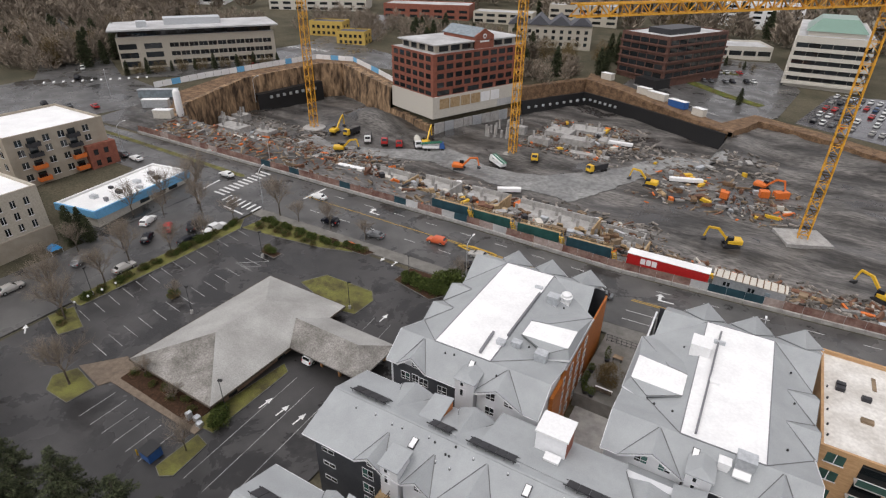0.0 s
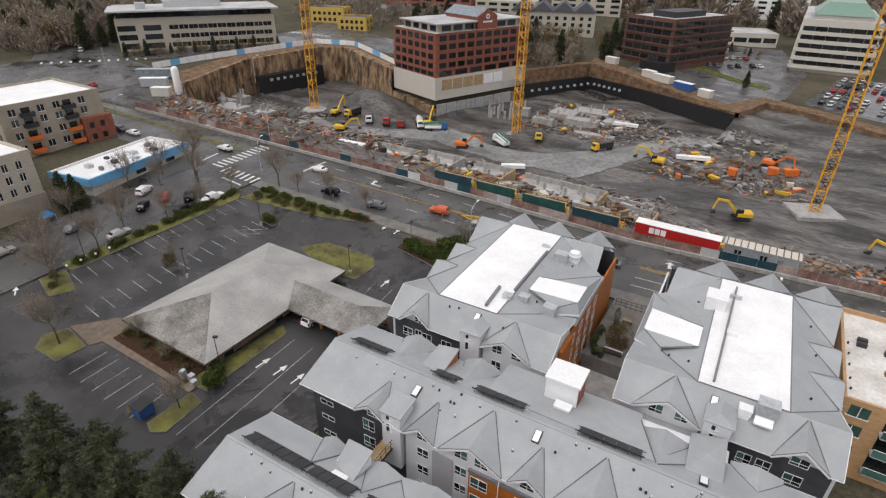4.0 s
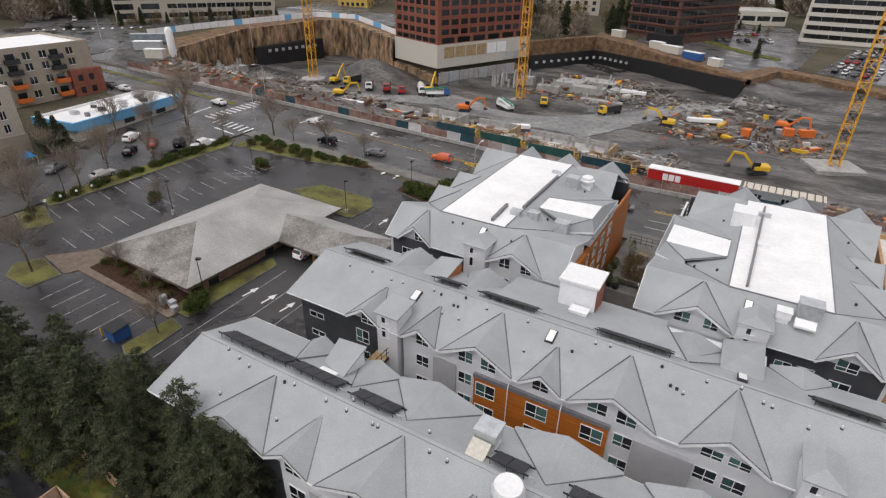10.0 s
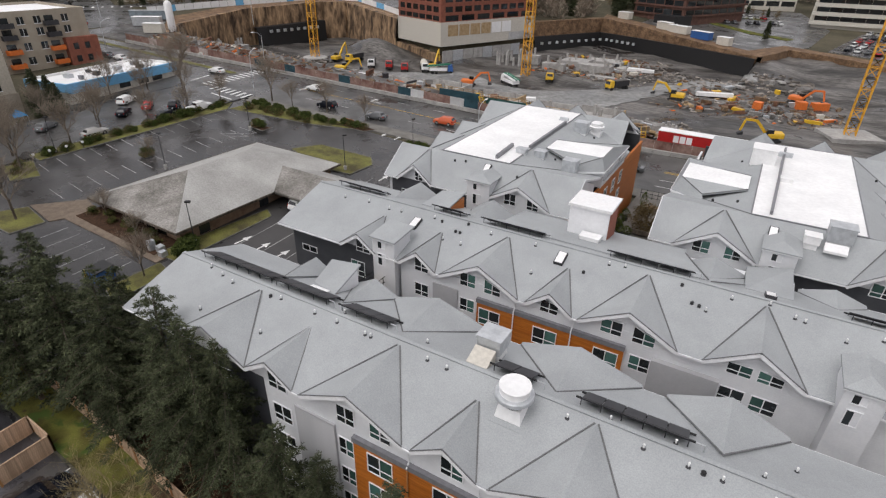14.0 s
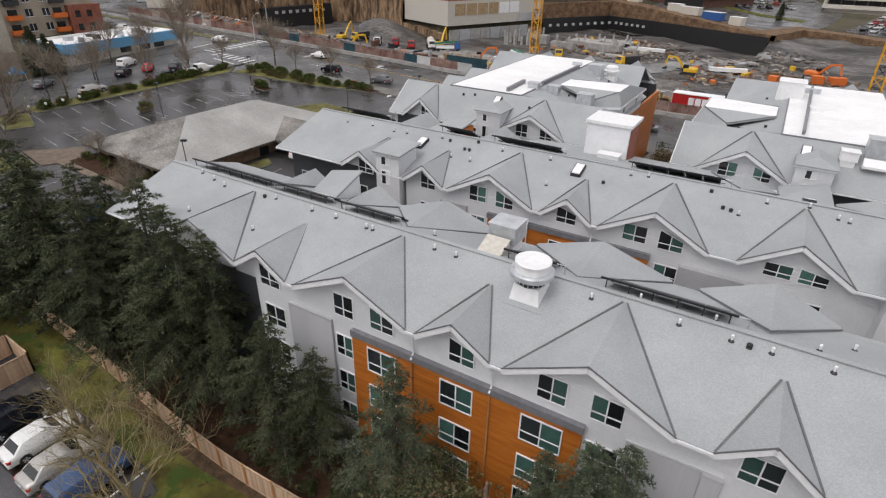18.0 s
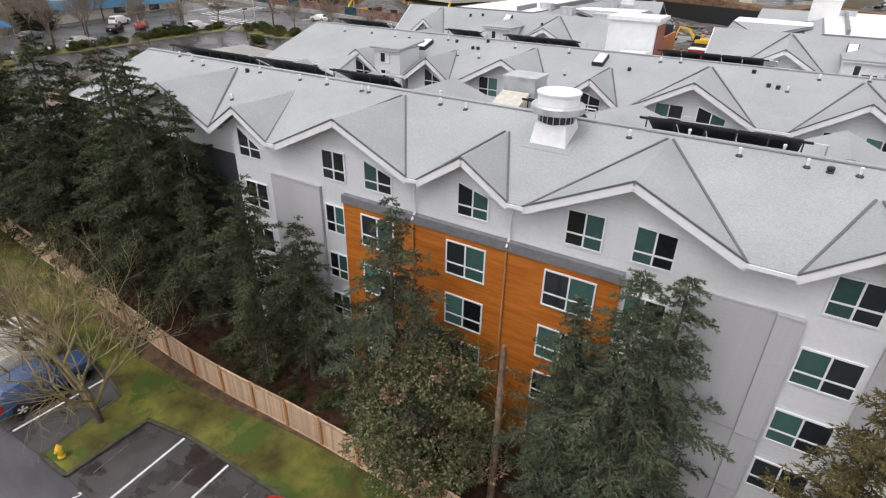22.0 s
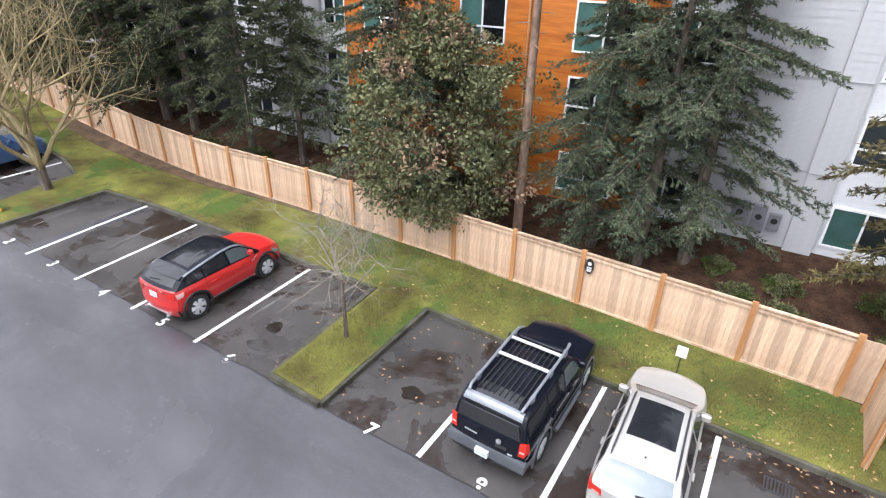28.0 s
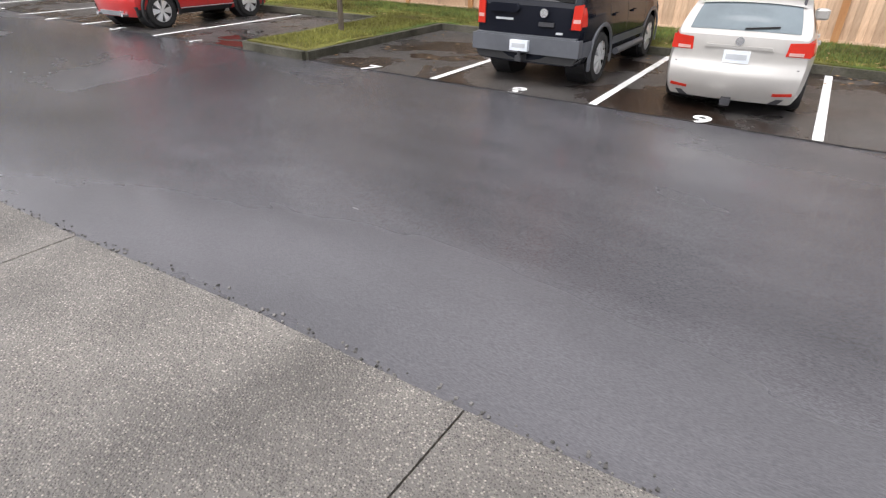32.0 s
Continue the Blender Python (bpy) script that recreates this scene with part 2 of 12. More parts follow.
M["blade"] = surf("grass_blades", (0.066, 0.062, 0.020), (0.178, 0.178, 0.048), 0.6, 0.9, spread=0.45)
M["paint"] = surf("white_road_paint", (0.55, 0.55, 0.54), (0.78, 0.78, 0.77), 3, 0.5, bump=0.2, bscale=60, fine=0.12)
M["yellowpaint"] = surf("yellow_road_paint", (0.50, 0.30, 0.03), (0.65, 0.42, 0.06), 3, 0.6, fine=0.15)
M["shingle"] = surf("grey_asphalt_shingles", (0.300, 0.315, 0.323), (0.360, 0.377, 0.385), 0.25, 0.62, 0.8, 0.3, 14, fine=0.11, bands=0.05, bandbump=0.3)
M["valley"] = plain("dark_valley_flashing", (0.12, 0.12, 0.123), 0.6)
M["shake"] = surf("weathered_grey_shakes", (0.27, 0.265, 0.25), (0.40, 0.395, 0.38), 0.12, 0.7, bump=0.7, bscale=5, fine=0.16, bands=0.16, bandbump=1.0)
# stained copy of the shakes, also darkened to paint shade on south slopes
M["shakeshade"] = surf("dark_stained_shakes", (0.10, 0.092, 0.080), (0.29, 0.275, 0.255), 0.22, 0.75, bump=0.8, bscale=4, fine=0.34, bands=0.16, bandbump=1.0)
M["lot"] = surf("dark_wet_lot_asphalt", (0.026, 0.025, 0.025), (0.058, 0.055, 0.054), 0.10, 0.2, 0.5, 0.2, 40, fine=0.25, rscale=0.08)
wetten(M["lot"], 0.11, 0.50, 0.62, (0.020, 0.019, 0.019), 0.14, 5.0)
wetten(M["road"], 0.09, 0.52, 0.64, (0.034, 0.033, 0.032), 0.14, 8.0)
M["walk"] = surf("tan_brick_paving", (0.12, 0.092, 0.068), (0.20, 0.155, 0.115), 1.2, 0.8, fine=0.25, bscale=12)
M["dullpaint"] = surf("dull_white_paint", (0.20, 0.20, 0.195), (0.46, 0.46, 0.45), 0.7, 0.6, fine=0.3)
M["islandkerb"] = surf("damp_island_kerb", (0.10, 0.098, 0.088), (0.20, 0.195, 0.18), 1.0, 0.8, fine=0.2)
M["tpo"] = surf("white_roof_membrane", (0.74, 0.74, 0.74), (0.86, 0.86, 0.855), 0.18, 0.5, fine=0.05, bscale=3)
M["white"] = surf("white_lap_siding", (0.66, 0.67, 0.69), (0.74, 0.745, 0.76), 0.4, 0.55, bands=0.18, bandbump=0.9, fine=0.03)
M["greyboard"] = surf("light_grey_board", (0.40, 0.40, 0.41), (0.46, 0.46, 0.47), 0.4, 0.6, fine=0.03)
M["whiteboard"] = surf("white_board", (0.66, 0.67, 0.69), (0.74, 0.745, 0.76), 0.4, 0.55, fine=0.03)
M["grey"] = surf("light_grey_lap_siding", (0.40, 0.40, 0.41), (0.46, 0.46, 0.47), 0.4, 0.6, bands=0.18, bandbump=0.9, fine=0.03)
M["charcoal"] = surf("charcoal_lap_siding", (0.045, 0.048, 0.056), (0.07, 0.073, 0.08), 0.5, 0.55, bands=0.18, bandbump=0.4)
M["orange"] = surf("orange_stained_wood_cladding", (0.34, 0.095, 0.012), (0.50, 0.165, 0.025), 1.2, 0.45, stretch=(0.35, 0.35, 6), fine=0.16, bscale=5, bands=0.2, bandbump=0.15)
M["trim"] = plain("white_painted_trim", (0.74, 0.745, 0.76), 0.5, var=0.04)
M["coping"] = plain("grey_metal_coping", (0.20, 0.20, 0.215), 0.45, 0.2)
M["teal"] = glass("window_glass_over_blinds", (0.042, 0.092, 0.080))
M["dark"] = glass("dark_window_glass", (0.014, 0.017, 0.019), spread=0.5)
M["solar"] = surf("solar_collector_glass", (0.022, 0.022, 0.026), (0.042, 0.042, 0.047), 0.6, 0.5)
M["galv"] = surf("galvanised_steel", (0.46, 0.48, 0.50), (0.62, 0.64, 0.66), 2, 0.35, 0.5, metal=0.55, fine=0.06)
M["whitemetal"] = plain("white_painted_metal", (0.78, 0.78, 0.78), 0.4, var=0.05)
M["black"] = plain("black_plastic", (0.015, 0.015, 0.016), 0.5)
M["steel"] = plain("dark_steel", (0.05, 0.05, 0.055), 0.5, 0.5)
M["fence"] = surf("cedar_fence_boards", (0.40, 0.258, 0.160), (0.60, 0.44, 0.312), 1.3, 0.75, stretch=(5, 5, 0.5), bump=0.3, bscale=12, fine=0.14, spread=0.22)
M["post"] = surf("stained_cedar_posts", (0.33, 0.15, 0.055), (0.45, 0.235, 0.10), 1.5, 0.75, stretch=(4, 4, 0.5), fine=0.15, spread=0.1)
M["bark"] = surf("grey_brown_bark", (0.05, 0.038, 0.028), (0.14, 0.115, 0.09), 4, 0.95, bump=1.0, bscale=14, stretch=(1, 1, 0.3), fine=0.3)
M["snagbark"] = surf("reddish_brown_bark", (0.11, 0.068, 0.045), (0.26, 0.185, 0.135), 3, 0.95, bump=1.0, bscale=14, stretch=(1, 1, 0.3), fine=0.3)
M["twig"] = surf("lichened_twigs", (0.16, 0.128, 0.068), (0.34, 0.28, 0.155), 1.5, 0.9, spread=0.25)
M["greytwig"] = surf("grey_twigs", (0.16, 0.14, 0.115), (0.28, 0.25, 0.21), 1.5, 0.9, spread=0.25)
M["needle"] = surf("conifer_needles", (0.021, 0.027, 0.015), (0.092, 0.104, 0.055), 1.2, 0.75, spread=0.5)
M["needle2"] = surf("bluish_conifer_needles", (0.032, 0.043, 0.027), (0.122, 0.142, 0.086), 1.5, 0.75, spread=0.5)
M["oldneedle"] = surf("olive_conifer_needles", (0.05, 0.045, 0.018), (0.14, 0.115, 0.05), 1.5, 0.8, spread=0.5)
M["leaf"] = surf("evergreen_leaves", (0.050, 0.060, 0.029), (0.165, 0.168, 0.082), 1.2, 0.5, spread=0.5)
M["leafred"] = surf("reddish_young_leaves", (0.15, 0.085, 0.055), (0.27, 0.19, 0.12), 1.2, 0.55, spread=0.4)
M["hedge"] = surf("clipped_hedge_leaves", (0.035, 0.055, 0.014), (0.10, 0.12, 0.035), 1.5, 0.7, spread=0.5)
M["brownhedge"] = surf("dry_brown_shrub", (0.09, 0.065, 0.03), (0.17, 0.125, 0.06), 1.5, 0.85, spread=0.4)
for key in ("needle", "needle2", "oldneedle", "leaf", "leafred", "hedge", "brownhedge", "twig", "greytwig", "grass", "blade", "soil", "land"):
    M[key].node_tree.nodes["Principled BSDF"].inputs["Specular IOR Level"].default_value = 0.12
M["winter"] = surf("bare_winter_twigs", (0.15, 0.122, 0.095), (0.30, 0.25, 0.195), 0.08, 0.95, spread=0.4)
M["tan"] = surf("tan_stucco", (0.30, 0.26, 0.205), (0.38, 0.335, 0.27), 0.3, 0.85, fine=0.05)
M["brick"] = surf("red_brick_cladding", (0.215, 0.070, 0.045), (0.29, 0.105, 0.068), 0.8, 0.8, fine=0.12, bscale=6, bands=0.3, bandbump=0.2)
M["mud"] = surf("wet_grey_mud", (0.032, 0.029, 0.026), (0.145, 0.135, 0.125), 0.075, 0.3, 0.85, 1.0, 0.9, fine=0.6, stretch=(0.5, 1.6, 1), contrast=(0.40, 0.62), rscale=0.05)
wetten(M["mud"], 0.045, 0.52, 0.62, (0.032, 0.029, 0.027), 0.2, 11.0)
M["rock"] = surf("shored_earth_wall", (0.055, 0.034, 0.020), (0.34, 0.225, 0.13), 0.4, 0.9, bump=1.0, bscale=1.2, stretch=(1, 1, 0.3), fine=0.4, contrast=(0.38, 0.62))
M["dirt"] = surf("orange_brown_dirt", (0.085, 0.048, 0.026), (0.21, 0.13, 0.072), 0.45, 0.9, bump=1.0, bscale=2, fine=0.35)
M["crane"] = plain("yellow_crane_paint", (0.72, 0.36, 0.035), 0.5)
M["machine"] = plain("yellow_machine_paint", (0.68, 0.42, 0.03), 0.45)
M["redpaint"] = plain("red_paint", (0.42, 0.02, 0.02), 0.4)
M["orangepaint"] = plain("orange_paint", (0.65, 0.16, 0.03), 0.55)
M["bluepaint"] = plain("blue_paint", (0.03, 0.10, 0.30), 0.45)
M["skyblue"] = plain("sky_blue_fascia", (0.16, 0.42, 0.68), 0.5)
M["paleroof"] = plain("pale_green_roof_glazing", (0.17, 0.27, 0.22), 0.3)
M["greenpaint"] = plain("green_paint", (0.03, 0.16, 0.10), 0.5)
M["damp_pavement"] = surf("damp_mossy_pavement", (0.11, 0.105, 0.092), (0.20, 0.19, 0.175), 0.5, 0.6, 0.85, 0.3, 25, fine=0.15)
M["tealnet"] = surf("dark_teal_netting", (0.008, 0.035, 0.05), (0.02, 0.065, 0.085), 0.5, 0.7, bump=0.5, bscale=3)
M["darkgreen"] = surf("dark_green_netting", (0.008, 0.05, 0.045), (0.02, 0.085, 0.075), 0.5, 0.7, bump=0.5, bscale=3)
M["cream"] = plain("cream_render", (0.45, 0.41, 0.34), 0.8)
M["creamlight"] = plain("cream_panels", (0.55, 0.52, 0.46), 0.7)
M["ochre"] = plain("ochre_render", (0.52, 0.36, 0.09), 0.8)
M["timber"] = surf("formwork_timber", (0.30, 0.20, 0.10), (0.46, 0.34, 0.20), 1.0, 0.8, fine=0.2)
M["greyroof"] = surf("grey_flat_roof", (0.34, 0.34, 0.34), (0.52, 0.52, 0.52), 0.1, 0.7, fine=0.1, bscale=1)
M["cladding"] = surf("tan_timber_cladding", (0.40, 0.235, 0.115), (0.52, 0.33, 0.17), 0.8, 0.7, stretch=(1, 1, 4), fine=0.12, bscale=4)
M["paledeck"] = surf("pale_roof_deck", (0.50, 0.47, 0.43), (0.72, 0.70, 0.66), 0.25, 0.6, fine=0.08, bscale=2)
M["darkroof"] = plain("dark_shingle_roof", (0.09, 0.092, 0.105), 0.8)
M["tarp"] = plain("blue_tarp", (0.02, 0.20, 0.45), 0.4)
M["rubber"] = plain("tyre_rubber", (0.018, 0.018, 0.018), 0.8)
M["alloy"] = plain("alloy_wheel", (0.66, 0.67, 0.68), 0.3, 0.4)
M["tail"] = plain("red_lamp_lens", (0.44, 0.022, 0.012), 0.15)
M["chrome"] = plain("bright_metal", (0.62, 0.63, 0.65), 0.2, 0.9)
M["carglass"] = glass("tinted_car_glass", (0.012, 0.013, 0.015), 0.04, 0.1)
# pale base colour carries the reflected sky
M["paleglass"] = glass("sky_reflecting_car_glass", (0.16, 0.19, 0.21), 0.05, 0.1)
M["bumpergrey"] = plain("grey_bumper_plastic", (0.085, 0.090, 0.102), 0.4)
# rear and front side panes: sky reflection painted in as a lighter base colour
M["rearglass"] = glass("rear_window_glass", (0.085, 0.105, 0.115), 0.06, 0.05)
M["frontglass"] = glass("clear_side_window_glass", (0.055, 0.068, 0.070), 0.05, 0.1)
M["rackgrey"] = plain("silver_grey_rack", (0.20, 0.212, 0.235), 0.35, 0.3)
M["skyblack"] = plain("glossy_black_spoiler", (0.016, 0.017, 0.020), 0.10, coat=0.35)
M["paletail"] = plain("pale_red_lamp_lens", (0.50, 0.30, 0.27), 0.15)
M["joint"] = plain("siding_joint", (0.33, 0.33, 0.335), 0.6)
M["brownbrick"] = surf("dark_brown_brick", (0.085, 0.042, 0.032), (0.15, 0.075, 0.055), 0.5, 0.8, fine=0.12, bscale=4)
M["palemud"] = surf("pale_wet_haul_road", (0.13, 0.13, 0.128), (0.27, 0.27, 0.262), 0.09, 0.35, 0.8, 0.8, 0.8, fine=0.3)
M["platebar"] = plain("number_plate_print", (0.42, 0.44, 0.46), 0.4)
M["plate"] = plain("pale_number_plate", (0.62, 0.66, 0.70), 0.4)
M["oldtimber"] = surf("weathered_site_timber", (0.12, 0.085, 0.055), (0.30, 0.22, 0.14), 0.6, 0.85, fine=0.2)
M["rubble"] = surf("grey_rubble", (0.12, 0.115, 0.108), (0.30, 0.29, 0.275), 0.5, 0.85, fine=0.2)
M["ruststeel"] = surf("rusty_reinforcing_steel", (0.085, 0.038, 0.022), (0.20, 0.10, 0.06), 0.5, 0.8, fine=0.2, bscale=3)
M["pinkpale"] = surf("faded_pink_banner", (0.26, 0.20, 0.18), (0.42, 0.35, 0.32), 0.3, 0.8, fine=0.2, bscale=2)
M["netting"] = surf("printed_fence_banner", (0.12, 0.05, 0.038), (0.27, 0.18, 0.15), 0.35, 0.8, fine=0.2, bscale=2)
for key, c in (("silver", (0.44, 0.425, 0.40)), ("cwhite", (0.72, 0.72, 0.71)), ("cblack", (0.006, 0.0072, 0.012)), ("cred", (0.42, 0.018, 0.017)),
               ("cgrey", (0.12, 0.125, 0.13)), ("cblue", (0.035, 0.075, 0.17)), ("corange", (0.55, 0.10, 0.03))):
    M[key] = plain("car_paint_" + key[1:] if key[0] == "c" else "car_paint_silver", c, 0.12 if key == "cblack" else 0.28, 0.35 if key == "silver" else 0.0, coat=0.0 if key == "cblack" else 0.35, var=0.03)
M["cblack"].node_tree.nodes["Principled BSDF"].inputs["Specular IOR Level"].default_value = 0.22


# ---- building blocks ----
def empty(name, loc, label, category, group="", kind=""):
    e = new(name)
    e.empty_display_size = 0.5
    e.location = loc
    return tagged(e, label, category, group, kind)


def mesh(name, verts, faces, material, smooth=False):
    me = bpy.data.meshes.new(name)
    me.from_pydata([tuple(v) for v in verts], [], [tuple(f) for f in faces])
    me.materials.append(material)
    if smooth:
        me.polygons.foreach_set("use_smooth", [True] * len(me.polygons))
    me.update()
    if smooth and len(me.polygons) < 4000:
        me.set_sharp_from_angle(angle=radians(38))
    return me


def part(name, me, parent, label="", at=None, rz=0.0):
    """One mesh object under a thing or under a part. Without at, the mesh is already in the place's own coordinates."""
    ob = new(name, me)
    if parent is not None:
        ob.parent = parent
        if parent.parent is None:
            ob.matrix_parent_inverse = parent.matrix_basis.inverted()
        elif at is None:
            ob.matrix_parent_inverse = (parent.matrix_parent_inverse @ parent.matrix_basis).inverted() if parent.parent.matrix_basis == Matrix() else (parent.parent.matrix_basis @ parent.matrix_parent_inverse @ parent.matrix_basis).inverted()
    if at is not None:
        ob.matrix_basis = pose(*at, 0, 0, rz)
    return tagged(ob, label)


class Shape:
    """Collects boxes, prisms, tubes and sheets into one mesh."""

    def __init__(self):
        self.v, self.f = [], []

    def add(self, verts, faces):
        k = len(self.v)
        self.v += [tuple(p) for p in verts]
        self.f += [tuple(i + k for i in f) for f in faces]
        return self

    def box(self, x0, x1, y0, y1, z0, z1, m=None):
        p = [(x, y, z) for z in (z0, z1) for y in (y0, y1) for x in (x0, x1)]
        if m is not None:
            p = [m @ Vector(q) for q in p]
        return self.add(p, [(0, 2, 3, 1), (4, 5, 7, 6), (0, 1, 5, 4), (2, 6, 7, 3), (0, 4, 6, 2), (1, 3, 7, 5)])

    def prism(self, poly, z0, z1):
        """A polygon in plan, anticlockwise, drawn up from z0 to z1 (numbers or one height a corner)."""
        n = len(poly)
        a = z0 if hasattr(z0, "__len__") else [z0] * n
        b = z1 if hasattr(z1, "__len__") else [z1] * n
        p = [(x, y, a[i]) for i, (x, y) in enumerate(poly)] + [(x, y, b[i]) for i, (x, y) in enumerate(poly)]
        return self.add(p, [tuple(range(n - 1, -1, -1)), tuple(range(n, 2 * n))] + [(i, (i + 1) % n, n + (i + 1) % n, n + i) for i in range(n)])

    def slab(self, poly, thick):
        """A flat sheet through the given corners (anticlockwise from above) with its thickness below it."""
        n = len(poly)
        p = [tuple(q) for q in poly] + [(q[0], q[1], q[2] - thick) for q in poly]
        return self.add(p, [tuple(range(n)), tuple(range(2 * n - 1, n - 1, -1))] + [((i + 1) % n, i, n + i, n + (i + 1) % n) for i in range(n)])

    def beam(self, a, b, w, h=None):
        """A square bar from a to b."""
        a, b = Vector(a), Vector(b)
        d = b - a
        if d.length < 1e-6:
            return self
        h = h or w
        q = d.to_track_quat("Y", "Z").to_matrix().to_4x4()
        return self.box(-w / 2, w / 2, 0, d.length, -h / 2, h / 2, Matrix.Translation(a) @ q)

    def tube(self, a, b, r0, r1=None, n=10, caps=True):
        a, b = Vector(a), Vector(b)
        r1 = r0 if r1 is None else r1
        q = (b - a).to_track_quat("Z", "Y").to_matrix()
        ring = [(math.cos(2 * math.pi * i / n), math.sin(2 * math.pi * i / n)) for i in range(n)]
        p = [a + q @ Vector((r0 * c, r0 * s, 0)) for c, s in ring] + [b + q @ Vector((r1 * c, r1 * s, 0)) for c, s in ring]
        f = [(i, (i + 1) % n, n + (i + 1) % n, n + i) for i in range(n)]
        if caps:
            f += [tuple(range(n - 1, -1, -1)), tuple(range(n, 2 * n))]
        return self.add(p, f)

    def lathe(self, profile, n=24, at=(0, 0, 0)):
        """A turned form from (radius, height) pairs."""
        p = [(at[0] + r * math.cos(2 * math.pi * i / n), at[1] + r * math.sin(2 * math.pi * i / n), at[2] + z) for r, z in profile for i in range(n)]
        f = [(k * n + i, k * n + (i + 1) % n, (k + 1) * n + (i + 1) % n, (k + 1) * n + i) for k in range(len(profile) - 1) for i in range(n)]
        f += [tuple(range(n - 1, -1, -1)), tuple((len(profile) - 1) * n + i for i in range(n))]
        return self.add(p, f)

    def mesh(self, name, material, smooth=False):
        return mesh(name, self.v, self.f, material, smooth)


def words(text, size, material, name="lettering", depth=0.01):
    """Lettering in the built-in font, as a mesh in the plane x, y."""
    cu = bpy.data.curves.new(name, "FONT")
    cu.body, cu.size, cu.extrude, cu.align_x, cu.align_y = text, size, depth, "CENTER", "CENTER"
    cu.offset = 0.012 if size > 0.4 else 0.0
    ob = bpy.data.objects.new(name, cu)
    scene.collection.objects.link(ob)
    me = bpy.data.meshes.new_from_object(ob.evaluated_get(bpy.context.evaluated_depsgraph_get()))
    bpy.data.objects.remove(ob)
    me.materials.clear()
    me.materials.append(material)
    return me


# ---- the lie of the land ----
GX, GZ = [-2500, -600, -220, -107, -58, -20, 0, 60, 2500], [26.0, 22.0, 11.0, 5.5, 3.0, 0.26, 0.0, -0.8, -6.0]


def land(x, y):
    """The height of the natural ground, falling gently towards the camera's side."""
    yy = y if y < 420 else 420 + (y - 420) * 0.3
    return 0.03 * (yy - 4.3) + float(np.interp(x, GX, GZ))


def road_y(x, off):
    """Across the main road: off metres from its near kerb."""
    return 85.8 + 0.08 * (x + 50) + off

# ---- the ground: one sheet to the horizon, with the excavated pit in it ----
PIT = [(-176, 112), (-186, 122), (-197, 159), (-190, 199), (-181, 206), (-139, 187), (-113, 177), (-96, 222.6), (-78, 256), (-60, 248), (-12, 221),
       (-4, 242), (16, 233), (36, 219), (110, 190), (110, 112), (20, 112), (-60, 112), (-120, 112)]
PITFLOOR = 0.4


def inside(x, y, poly):
    hit = False
    for (x0, y0), (x1, y1) in zip(poly, poly[1:] + poly[:1]):
        if (y0 > y) != (y1 > y) and x < (x1 - x0) * (y - y0) / (y1 - y0) + x0:
            hit = not hit
    return hit


def edge_gap(x, y, poly):
    best = 1e9
    for (x0, y0), (x1, y1) in zip(poly, poly[1:] + poly[:1]):
        dx, dy = x1 - x0, y1 - y0
        t = max(0, min(1, ((x - x0) * dx + (y - y0) * dy) / (dx * dx + dy * dy)))
        best = min(best, math.hypot(x - x0 - t * dx, y - y0 - t * dy))
    return best


def ground_z(x, y):
    z = land(x, y)
    if -48 < x < 24 and 12.0 < y < 48:
        up = min(1, max(0, (y - 12.2) / 4.0)) * min(1, (x + 48) / 6) * min(1, (24 - x) / 4) * min(1, (48 - y) / 6)
        z = max(z, z + (1.78 - z) * up)
    if -204 < x < 112 and 110 < y < 264:
        within, d = inside(x, y, PIT), edge_gap(x, y, PIT)
        if not within and (d > 2.6 or y < 113):
            return z
        wall = min(1.0, d / 16.0) if within and y < 140 and d < 22 and y - 112 < d + 0.5 else 1.0
        lumps = 1.1 * noise.noise(Vector((x * 0.05, y * 0.05, 0.3))) + 0.5 * noise.noise(Vector((x * 0.17, y * 0.17, 2.0)))
        lumps += 6.5 * math.exp(-(((x + 141) / 13) ** 2 + ((y - 175) / 9) ** 2))
        if x > -14 and y > 150:
            lumps += 5.0 * max(0.0, 1 - d / 34) ** 1.3
        z = z + (PITFLOOR + lumps - z) * wall
    return z


def strip(a, b, step):
    n = max(1, int(round((b - a) / step)))
    return [a + (b - a) * i / n for i in range(n)]


gxs = strip(-2500, -600, 380) + strip(-600, -210, 30) + strip(-210, 112, 2.0) + strip(112, 600, 35) + strip(600, 2500, 380) + [2500]
gys = strip(-2500, -300, 440) + strip(-300, -20, 40) + strip(-20, 18, 1.0) + strip(18, 108, 4.5) + strip(108, 262, 2.0) + strip(262, 700, 30) + strip(700, 2500, 360) + [2500]
gv = [(x, y, ground_z(x, y) - (0.25 if y > -25 and y < 106 and -125 < x < 60 else 0.06)) for y in gys for x in gxs]
nx = len(gxs)
gf, gm = [], []
for j in range(len(gys) - 1):
    for i in range(nx - 1):
        gf.append((j * nx + i, j * nx + i + 1, (j + 1) * nx + i + 1, (j + 1) * nx + i))
        cx, cy = (gxs[i] + gxs[i + 1]) / 2, (gys[j] + gys[j + 1]) / 2
        gm.append(1 if -200 < cx < 112 and 110 < cy < 260 and inside(cx, cy, PIT) else 0)
gme = mesh("ground", gv, gf, M["land"], True)
gme.materials.append(M["mud"])
gme.polygons.foreach_set("material_index", gm)
tagged(new("ground", gme), "bare winter ground with an excavated muddy building pit", "ground", kind="structure")


